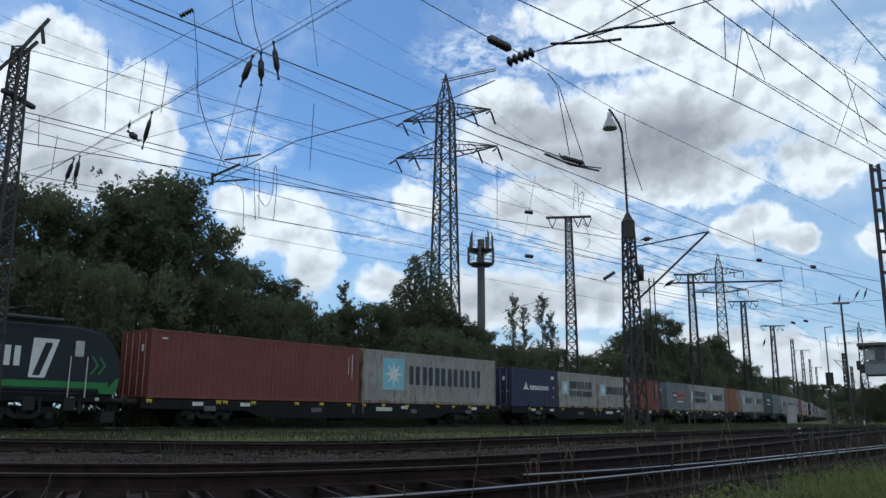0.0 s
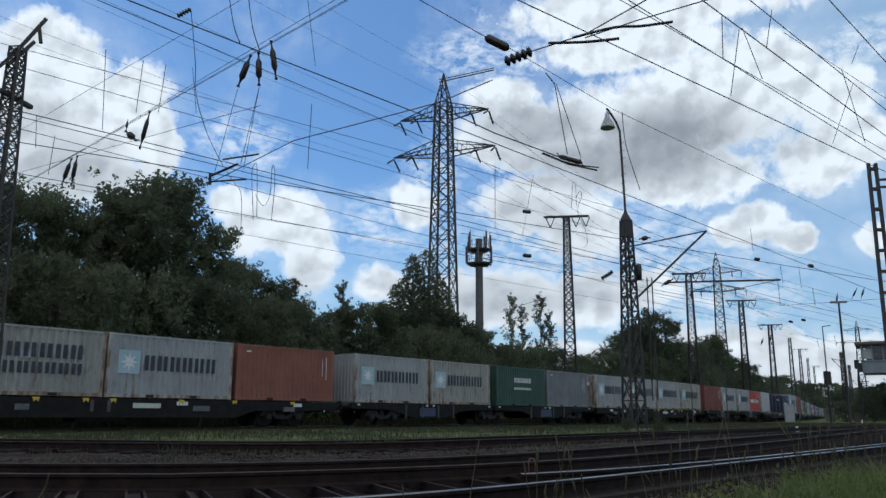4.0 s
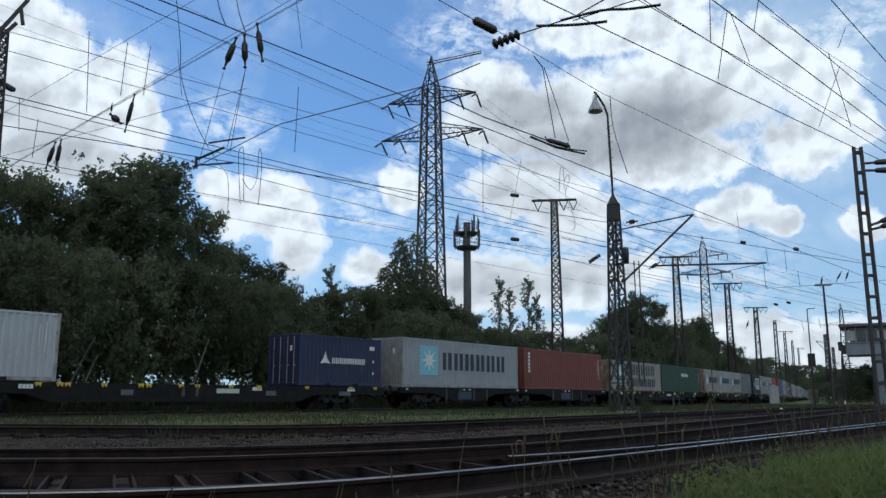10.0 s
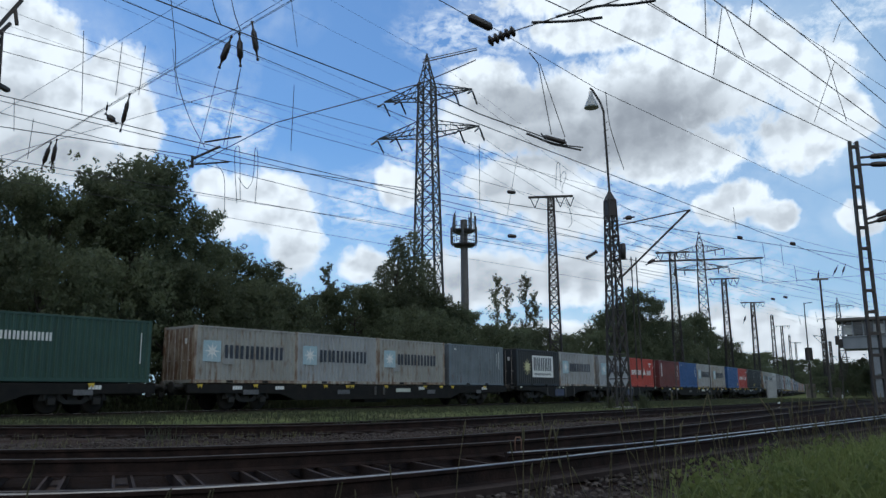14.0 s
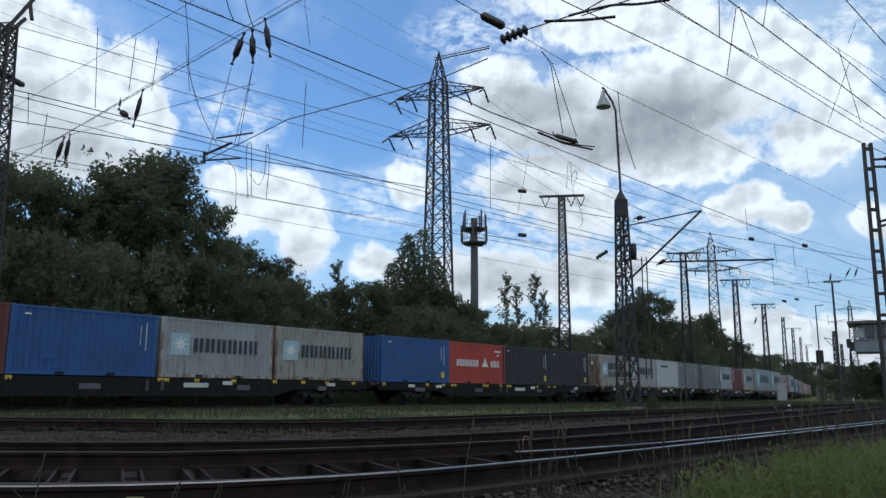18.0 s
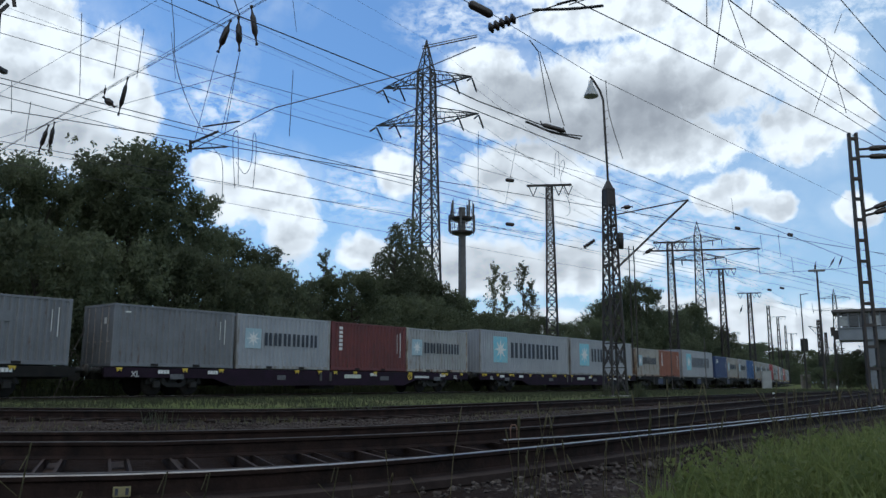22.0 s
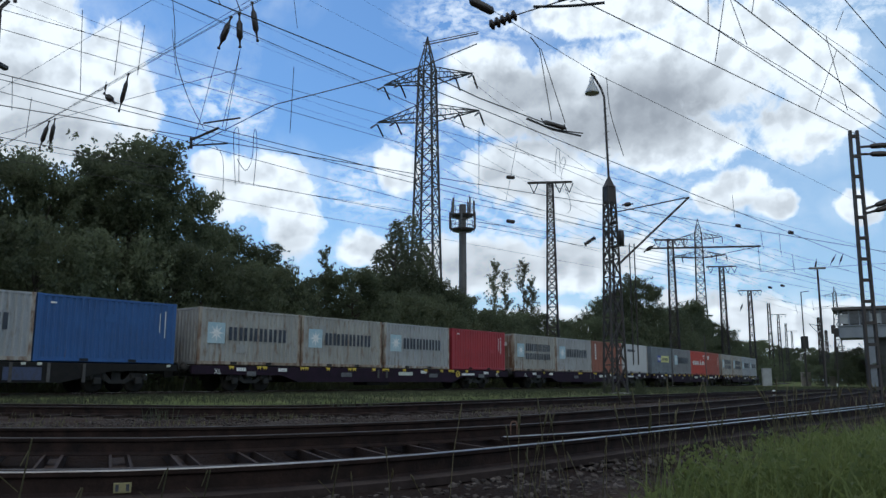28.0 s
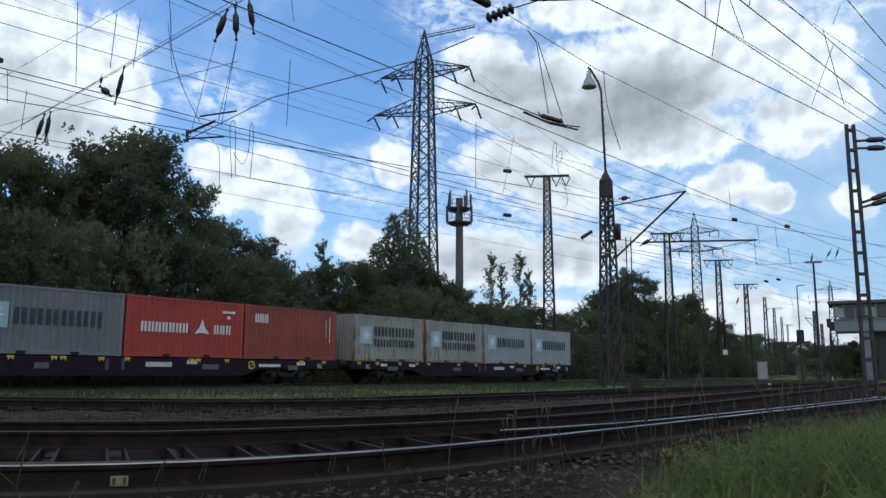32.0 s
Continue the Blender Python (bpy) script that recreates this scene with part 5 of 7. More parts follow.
# ---- power pylons ----
def pylon(x, y, turn, h, w0, group="power pylons", arms=((31.0, 4.9), (27.0, 5.6)), leg=0.13, brace=0.055, bays=17, w1=1.35):
    body = arms[0][0] + 1.5
    p = lattice_mast("power_pylon", "grey steel lattice power pylon with two levels of arms", "pylon", x, y, turn, body, w0, w1, bays, leg, brace, PYLON_STEEL, group)
    bm = bmesh.new()
    for sx in (-1, 1):
        for sy in (-1, 1):
            strut(bm, (sx * w1 / 2, sy * w1 / 2, body), (0, 0, h), 0.07)
            for k in range(3):
                f, f2 = 1 - k / 3.2, 1 - (k + 1) / 3.2
                strut(bm, (sx * w1 / 2 * f, sy * w1 / 2 * f, h + (body - h) * f), (sx * w1 / 2 * f2, -sy * w1 / 2 * f2, h + (body - h) * f2), brace * 0.8)
                strut(bm, (sx * w1 / 2 * f, sy * w1 / 2 * f, h + (body - h) * f), (-sx * w1 / 2 * f2, sy * w1 / 2 * f2, h + (body - h) * f2), brace * 0.8)
    part("peak", bm, PYLON_STEEL, p)
    for z, reach in arms:
        for s in (-1, 1):
            bm = bmesh.new()
            tip = Vector((s * reach, 0, z + 0.25))
            base = w0 + (w1 - w0) * z / body
            for sy in (-1, 1):
                lo = Vector((s * base / 2, sy * base / 2, z - 0.1))
                hi = Vector((s * base / 2, sy * base / 2, z + 1.3))
                strut(bm, lo, tip, 0.075)
                strut(bm, hi, tip, 0.06)
                for k in range(1, 5):
                    f, f2 = k / 5, (k - 0.5) / 5
                    strut(bm, lo.lerp(tip, f), hi.lerp(tip, f), 0.035)
                    strut(bm, lo.lerp(tip, f), hi.lerp(tip, f2 - 0.1), 0.035)
            for k in range(1, 5):
                a = Vector((s * base / 2, -base / 2, z - 0.1)).lerp(tip, k / 5)
                b = Vector((s * base / 2, base / 2, z - 0.1)).lerp(tip, k / 5)
                strut(bm, a, b, 0.03)
            part("arm", bm, PYLON_STEEL, p)
            for u in (1.0, 0.62):
                for sy in (-1, 1):
                    bm = bmesh.new()
                    a = Vector((s * reach * u, 0, z + 0.1))
                    lathe(bm, a, a + Vector((0, sy * 1.6, -0.95)), ((0, 0.03), (0.1, 0.1), (0.9, 0.1), (1, 0.03)), 6)
                    part("insulator", bm, INSULATOR, p)
    return p


pylon(59.7, 49.1, 108, 35.9, 2.75)
pylon(166.5, 60.7, 108, 35.5, 2.75)
pylon(433.0, 90.0, 100, 48.0, 4.5, arms=((43, 7), (37, 10)), bays=9, leg=0.25, brace=0.12)


OVERHEAD = thing("overhead_line", "dark overhead line of wires, droppers and insulators above the tracks", "overhead line")
POWER_LINE = thing("power_line", "thin high voltage conductors strung between the steel pylons", "power line")


def wire(kind, points, r, sag=0.0):
    """An overhead wire, cable or rod through the points."""
    names = {"messenger": ("messenger_wire", "dark overhead messenger wire above the tracks", "wire"), "contact": ("contact_wire", "thin dark overhead contact wire above the tracks", "wire"),
             "span": ("span_wire", "dark steel span rope across the tracks", "wire"), "dropper": ("dropper", "thin hanging wire of the overhead line", "wire"),
             "bracket": ("steady_arm", "dark steel tube of the overhead line", "arm"), "feeder": ("feeder_cable", "dark hanging feeder cable of the overhead line", "cable"),
             "loop": ("jumper_loop", "dark looped jumper cable of the overhead line", "cable"), "power": ("power_cable", "thin high voltage conductor between the pylons", "cable")}
    pts = [Vector(p) for p in points]
    if len(pts) > 2 and kind in ("feeder", "loop", "bracket"):
        out = []
        for i in range(len(pts) - 1):
            p0, p1, p2, p3 = pts[max(i - 1, 0)], pts[i], pts[i + 1], pts[min(i + 2, len(pts) - 1)]
            for k in range(5):
                t = k / 5
                out.append(0.5 * ((2 * p1) + (p2 - p0) * t + (2 * p0 - 5 * p1 + 4 * p2 - p3) * t * t + (3 * p1 - p0 - 3 * p2 + p3) * t ** 3))
        pts = out + [pts[-1]]
    if sag:
        a, b = pts[0], pts[-1]
        pts = [a.lerp(b, i / 12) - Vector((0, 0, sag * 4 * (i / 12) * (1 - i / 12))) for i in range(13)]
    name, label, _ = names[kind]
    bm = bmesh.new()
    sweep(bm, pts, r, 6 if r > 0.015 else 4)
    return part(name, bm, WIRE, POWER_LINE if kind == "power" else OVERHEAD, label)


def insulator(a, b, r, style):
    a, b = Vector(a), Vector(b)
    if style == "disc":
        prof = [(0, r * 0.3)]
        n = 5
        for i in range(n):
            prof += [((i + 0.1) / n, r * 0.45), ((i + 0.35) / n, r), ((i + 0.7) / n, r), ((i + 0.92) / n, r * 0.45)]
        prof.append((1, r * 0.3))
    elif style == "barrel":
        prof = ((0, r * 0.2), (0.06, r * 0.7), (0.14, r), (0.86, r), (0.94, r * 0.7), (1, r * 0.2))
    else:
        prof = ((0, r * 0.5), (0.05, r * 0.5), (0.08, r * 0.25), (0.2, r * 0.4), (0.3, r * 0.95), (0.68, r), (0.78, r * 0.4), (0.92, r * 0.25), (0.95, r * 0.5), (1, r * 0.5))
    bm = bmesh.new()
    lathe(bm, a, b, prof, 10)
    return part("insulator", bm, INSULATOR, OVERHEAD, "dark brown porcelain insulator")


c108 = Vector((math.cos(radians(108)), math.sin(radians(108)), 0))
for z, reach in ((30.3, 4.9), (26.3, 5.6), (26.3, 3.5)):
    for s in (-1, 1):
        off = c108 * (s * reach)
        a, b = Vector((59.7, 49.1, z)) + off, Vector((166.5, 60.7, z)) + off
        wire("power", (a, b), 0.016, 2.5)
        wire("power", (a, Vector((-60.0, 36.0, z + 1.0)) + off), 0.011, 3.0)
wire("power", ((59.7, 49.1, 35.9), (166.5, 60.7, 35.5)), 0.012, 2.0)
wire("power", ((59.7, 49.1, 35.9), (-60.0, 36.0, 36.5)), 0.012, 2.0)
wire("messenger", ((-25.20, 13.94, 7.60), (233.28, -2.99, 7.60)), 0.014)
wire("contact", ((-22.23, 10.78, 6.90), (211.03, 12.99, 6.90)), 0.008)
wire("messenger", ((-6.65, 19.20, 7.30), (138.76, 3.36, 7.30)), 0.012)
wire("messenger", ((-6.82, 18.84, 7.10), (139.59, 4.63, 7.10)), 0.010)
wire("contact", ((3.56, 16.48, 5.90), (66.75, -5.14, 5.90)), 0.010)
wire("contact", ((1.89, 16.91, 6.60), (116.66, 15.61, 6.60)), 0.008)
wire("messenger", ((2.22, 17.98, 8.20), (87.43, 8.07, 8.20)), 0.008)
wire("messenger", ((2.47, 18.62, 8.80), (84.99, 3.30, 8.80)), 0.008)
wire("contact", ((2.53, 17.37, 5.60), (102.29, 1.13, 5.60)), 0.008)
wire("messenger", ((0.38, 28.43, 8.00), (210.00, 6.30, 8.00)), 0.008)
wire("messenger", ((3.64, 31.09, 9.00), (185.47, -12.40, 9.00)), 0.008)
wire("messenger", ((-9.97, 10.52, 7.50), (224.52, -34.61, 7.50)), 0.013)
wire("contact", ((-9.28, 7.43, 7.00), (282.69, -30.78, 7.00)), 0.011)
wire("messenger", ((6.82, 5.72, 7.20), (119.68, -12.39, 7.20)), 0.009)
wire("contact", ((-3.29, 5.38, 6.80), (211.00, -17.99, 6.80)), 0.012)
wire("contact", ((2.17, 3.84, 6.20), (131.11, -10.29, 6.20)), 0.008)
wire("messenger", ((8.25, 2.44, 6.40), (69.11, -2.03, 6.40)), 0.008)
wire("messenger", ((17.93, 4.60, 9.40), (68.84, -4.34, 9.40)), 0.008)
wire("span", ((10.80, 28.41, 8.19), (8.74, -13.13, 10.16)), 0.008)
wire("span", ((10.76, 28.46, 8.19), (9.03, -13.41, 9.98)), 0.008)
wire("span", ((10.72, 28.50, 8.19), (9.19, -13.68, 10.17)), 0.008)
wire("span", ((10.31, 26.81, 9.99), (9.55, -3.26, 10.53)), 0.008)
wire("span", ((10.44, 28.05, 8.65), (11.12, 14.90, 8.09)), 0.008)
wire("span", ((10.53, 15.93, 6.18), (10.42, 12.75, 6.51), (10.83, 9.03, 6.55), (10.27, 7.37, 6.35)), 0.012)
wire("span", ((10.25, 8.53, 6.63), (10.26, 7.33, 6.52)), 0.012)
wire("span", ((10.32, 8.59, 6.72), (10.25, 7.32, 6.55)), 0.009)
wire("span", ((10.07, 6.43, 6.52), (9.91, 5.37, 6.41), (9.28, 3.25, 6.43)), 0.012)
wire("span", ((9.92, 5.38, 6.36), (9.85, 4.51, 6.32), (9.69, 2.84, 6.17)), 0.010)
wire("messenger", ((10.69, 11.19, 10.21), (11.22, 8.16, 7.76)), 0.009)
wire("messenger", ((11.51, 7.86, 7.57), (15.56, 7.78, 7.58), (25.40, 8.32, 8.74), (112.81, 14.37, 19.97)), 0.008)
wire("dropper", ((11.63, 7.14, 6.90), (11.77, 7.04, 6.70)), 0.012)
wire("dropper", ((11.77, 7.04, 6.70), (12.55, 7.27, 5.60)), 0.008)
wire("dropper", ((11.79, 7.02, 6.70), (12.89, 7.17, 5.61)), 0.008)
wire("messenger", ((11.92, 7.42, 5.49), (12.59, 7.28, 5.42), (13.30, 7.06, 5.43)), 0.018)
wire("messenger", ((9.32, 7.85, 5.71), (10.60, 7.56, 5.53), (12.58, 7.27, 5.49)), 0.012)
wire("bracket", ((9.98, 6.06, 6.51), (10.10, 5.47, 6.39), (10.25, 4.98, 6.35)), 0.022)
wire("bracket", ((9.80, 5.52, 6.36), (9.83, 4.86, 6.32), (9.92, 4.46, 6.25), (10.01, 4.03, 6.21)), 0.020)
wire("bracket", ((10.64, 15.62, 6.74), (10.93, 14.62, 6.74)), 0.022)
wire("bracket", ((10.50, 15.91, 6.34), (10.71, 15.11, 6.54)), 0.030)
wire("bracket", ((10.55, 15.90, 6.22), (10.90, 15.00, 6.19)), 0.022)
wire("bracket", ((10.50, 15.89, 6.41), (10.54, 15.93, 6.14)), 0.035)
wire("feeder", ((9.07, 14.91, 9.73), (9.32, 14.99, 8.60), (9.46, 15.07, 7.84), (9.77, 14.98, 6.96), (10.32, 15.14, 6.43)), 0.010)
wire("feeder", ((9.01, 13.41, 9.64), (9.20, 13.42, 8.94), (9.35, 13.36, 8.55)), 0.012)
wire("feeder", ((9.27, 13.09, 9.66), (9.47, 13.11, 8.88), (9.64, 13.05, 8.41)), 0.012)
wire("feeder", ((12.96, 17.95, 5.74), (12.80, 17.81, 6.74), (12.29, 17.54, 6.98), (11.80, 17.26, 7.20)), 0.008)
wire("loop", ((11.94, 16.04, 5.56), (11.73, 15.92, 6.68), (11.73, 15.84, 6.94), (11.79, 15.80, 6.82), (11.98, 15.96, 5.63)), 0.008)
wire("loop", ((11.86, 15.92, 6.19), (12.04, 15.79, 5.91), (12.10, 15.63, 6.20), (12.03, 15.51, 6.83), (12.06, 15.46, 6.87), (12.14, 15.51, 6.41), (12.23, 15.69, 5.54)), 0.008)
wire("dropper", ((9.30, 15.05, 8.47), (9.52, 15.12, 7.47)), 0.008)
wire("dropper", ((8.42, 17.44, 9.32), (8.68, 17.75, 7.43)), 0.008)
wire("dropper", ((9.04, 16.78, 9.06), (9.13, 17.08, 7.83)), 0.008)
wire("dropper", ((9.40, 16.37, 8.97), (9.47, 16.66, 7.84)), 0.008)
wire("dropper", ((11.78, 13.79, 8.06), (11.97, 14.07, 6.53)), 0.008)
wire("dropper", ((11.31, 13.54, 10.52), (11.69, 13.61, 8.95)), 0.008)
wire("dropper", ((7.98, 18.65, 7.29), (8.03, 18.89, 6.36)), 0.008)
wire("dropper", ((7.62, 18.92, 7.75), (7.73, 19.04, 6.99)), 0.008)
wire("dropper", ((10.59, 15.12, 8.40), (10.56, 15.87, 6.25)), 0.008)
wire("dropper", ((10.91, 14.71, 8.45), (10.93, 15.29, 6.65)), 0.008)
wire("dropper", ((10.91, 14.71, 8.45), (10.99, 15.26, 6.52)), 0.008)
wire("dropper", ((18.72, 13.36, 8.25), (19.04, 13.61, 6.32)), 0.008)
wire("dropper", ((19.52, 12.51, 7.89), (19.60, 13.00, 6.10)), 0.008)
wire("dropper", ((11.85, 3.95, 7.05), (12.11, 4.07, 6.45)), 0.007)
wire("dropper", ((11.60, 3.62, 6.60), (11.92, 3.93, 5.69)), 0.007)
wire("dropper", ((12.04, 3.71, 6.84), (12.44, 3.58, 6.06)), 0.007)
wire("dropper", ((12.95, 3.48, 7.46), (13.17, 3.68, 6.91)), 0.007)
wire("dropper", ((15.36, 2.66, 7.50), (15.46, 2.83, 7.20)), 0.007)
wire("dropper", ((15.13, 2.78, 6.69), (15.39, 3.28, 5.71)), 0.007)
wire("dropper", ((15.00, 2.92, 6.96), (15.51, 2.76, 5.64)), 0.007)
wire("feeder", ((34.88, 16.97, 15.82), (35.28, 17.03, 14.14), (36.10, 16.77, 11.96)), 0.020)
wire("loop", ((59.56, 34.26, 18.78), (59.29, 33.92, 20.74), (59.44, 33.72, 20.84), (59.80, 33.88, 19.03)), 0.020)
wire("loop", ((59.68, 33.78, 19.76), (59.79, 33.49, 20.26), (59.97, 33.43, 19.77), (59.95, 33.86, 18.54), (60.68, 33.55, 16.83), (60.96, 33.57, 15.75), (60.80, 33.89, 15.36)), 0.020)
wire("messenger", ((40.82, 19.77, 8.44), (113.09, 32.25, 15.73)), 0.018)
wire("messenger", ((41.07, 19.16, 9.55), (156.66, 41.12, 20.13)), 0.018)
wire("messenger", ((40.38, 19.84, 10.34), (110.77, 34.93, 16.89)), 0.018)
wire("messenger", ((41.00, 19.70, 7.80), (133.03, 39.39, 16.62)), 0.018)
wire("messenger", ((82.00, 31.14, 15.00), (210.91, 53.67, 20.95)), 0.018)
wire("messenger", ((77.79, 28.33, 14.90), (164.44, 30.86, 21.22)), 0.018)
wire("messenger", ((81.74, 31.70, 14.10), (154.94, 43.86, 18.01)), 0.018)
wire("messenger", ((99.95, 32.99, 14.36), (324.69, 72.00, 22.61)), 0.018)
wire("messenger", ((55.16, 25.84, 9.31), (120.26, 39.83, 14.54)), 0.018)
wire("messenger", ((82.07, 23.68, 11.64), (78.74, 11.65, 11.04)), 0.018)
wire("messenger", ((121.42, 38.55, 13.69), (234.91, 56.30, 19.10)), 0.018)
wire("messenger", ((38.40, 30.16, 12.09), (53.76, 26.94, 12.06)), 0.018)
wire("messenger", ((46.53, 36.00, 12.88), (61.69, 36.00, 14.06)), 0.018)
wire("messenger", ((64.89, 45.85, 11.01), (64.16, 40.00, 11.85)), 0.018)
wire("dropper", ((76.48, 22.19, 13.34), (76.91, 22.24, 10.96)), 0.020)
wire("dropper", ((77.53, 20.49, 14.67), (77.93, 20.53, 12.55)), 0.020)
wire("dropper", ((79.30, 19.95, 7.94), (79.55, 19.87, 6.99)), 0.020)
wire("dropper", ((80.26, 18.66, 8.21), (80.51, 18.58, 7.26)), 0.020)
wire("dropper", ((74.39, 23.64, 18.11), (74.79, 23.67, 15.99)), 0.020)
wire("dropper", ((76.47, 21.85, 14.67), (76.81, 21.83, 13.08)), 0.020)
wire("dropper", ((78.56, 19.72, 12.55), (78.89, 19.70, 10.96)), 0.020)
insulator((10.10, 13.99, 8.76), (10.03, 14.32, 8.04), 0.075, "long")
insulator((10.20, 13.85, 8.82), (10.33, 13.94, 8.07), 0.075, "long")
insulator((10.34, 13.60, 9.08), (10.56, 13.62, 8.21), 0.070, "long")
insulator((10.32, 18.58, 8.63), (10.31, 18.93, 7.63), 0.060, "long")
insulator((9.98, 19.06, 8.40), (10.00, 19.13, 8.11), 0.030, "long")
insulator((9.99, 19.16, 8.11), (10.22, 18.96, 7.85), 0.090, "long")
insulator((9.64, 21.31, 7.71), (9.58, 21.63, 6.97), 0.060, "long")
insulator((9.73, 21.18, 7.79), (9.75, 21.43, 6.97), 0.060, "long")
insulator((9.06, 14.91, 9.77), (8.89, 15.17, 9.61), 0.060, "disc")
insulator((9.97, 6.90, 6.43), (10.22, 6.53, 6.61), 0.090, "disc")
insulator((11.18, 8.19, 7.78), (11.52, 7.86, 7.55), 0.085, "barrel")
insulator((12.44, 7.40, 5.565), (12.76, 7.07, 5.44), 0.046, "barrel")
wire("bracket", ((12.20, 7.62, 5.60), (12.42, 7.40, 5.49), (12.66, 7.15, 5.40), (12.98, 6.84, 5.36)), 0.013)
wire("dropper", ((12.42, 7.42, 5.63), (12.46, 7.38, 5.53)), 0.012)
wire("dropper", ((12.72, 7.10, 5.52), (12.76, 7.06, 5.37)), 0.012)
insulator((35.58, 18.86, 7.55), (35.89, 18.37, 7.92), 0.120, "disc")
insulator((54.93, 17.37, 11.41), (55.19, 17.07, 11.34), 0.130, "barrel")
insulator((57.24, 14.53, 10.96), (57.49, 14.23, 10.88), 0.130, "barrel")
insulator((103.36, 29.11, 12.46), (103.73, 28.67, 12.32), 0.150, "barrel")
insulator((104.30, 27.85, 12.68), (104.67, 27.41, 12.54), 0.150, "barrel")
insulator((48.78, 32.32, 15.99), (49.21, 31.78, 15.91), 0.150, "barrel")
insulator((49.19, 32.63, 12.68), (49.63, 32.10, 12.60), 0.150, "barrel")
insulator((96.04, 21.53, 14.42), (96.08, 21.81, 13.14), 0.100, "long")
insulator((97.32, 19.76, 14.93), (97.07, 20.37, 13.78), 0.100, "long")
insulator((97.82, 19.09, 15.06), (97.70, 19.56, 13.79), 0.100, "long")
insulator((91.50, 28.60, 9.50), (91.43, 28.94, 8.54), 0.100, "long")
insulator((92.03, 27.87, 9.69), (91.92, 28.27, 8.67), 0.100, "long")
insulator((36.30, 17.05, 9.50), (36.65, 16.60, 9.56), 0.120, "long")
insulator((37.59, 16.55, 7.21), (37.89, 16.06, 7.57), 0.100, "long")

# ---- cell tower, signal box, cabinets, lamps ----
GREY_PAINT = surface("grey_paint", (0.3, 0.31, 0.32), 0.55, 0, (0.22, 0.23, 0.235), 1.0, 0.1)


def cell_tower(x, y, h):
    t = thing("cell_tower", "grey tubular cell tower with a crown of panel antennas", "tower", at=pose(x, y, 0))
    bm = bmesh.new()
    strut(bm, (0, 0, -0.3), (0, 0, h - 0.3), 0.5, 14, 0.4)
    part("pole", bm, TOWER_PAINT, t)
    for z, r in ((h - 3.35, 1.35), (h - 1.75, 1.3)):
        bm = bmesh.new()
        lathe(bm, (0, 0, z), (0, 0, z + 0.28), ((0, 0.5), (0.0, r * 0.8), (1, r), (1, 0.5)), 12)
        part("platform", bm, DARK_STEEL, t)
        bm = bmesh.new()
        for k in range(12):
            a, b = 2 * math.pi * k / 12, 2 * math.pi * (k + 1) / 12
            p, q = Vector((math.cos(a) * r, math.sin(a) * r, z)), Vector((math.cos(b) * r, math.sin(b) * r, z))
            strut(bm, p, p + Vector((0, 0, 1.1)), 0.03)
            for up in (0.6, 1.1):
                strut(bm, p + Vector((0, 0, up)), q + Vector((0, 0, up)), 0.025)
        part("railing", bm, DARK_STEEL, t)
    for i in range(9):
        a = 2 * math.pi * i / 9 + 0.2
        bm = bmesh.new()
        c, s = math.cos(a) * 1.42, math.sin(a) * 1.42
        lo = h - 3.1 if i % 2 else h - 1.6
        rounded(bm, c - 0.09, c + 0.09, s - 0.09, s + 0.09, lo, lo + 1.9, 0.03)
        strut(bm, (c * 0.92, s * 0.92, lo - 0.2), (c * 0.92, s * 0.92, lo + 2.2), 0.035, 6)
        part("antenna", bm, TOWER_PAINT, t)
    return t


TOWER_PAINT = surface("tower_paint", (0.13, 0.122, 0.118), 0.6, 0, (0.09, 0.085, 0.082), 1.0, 0.1)
cell_tower(69.2, 51.7, 20.4)


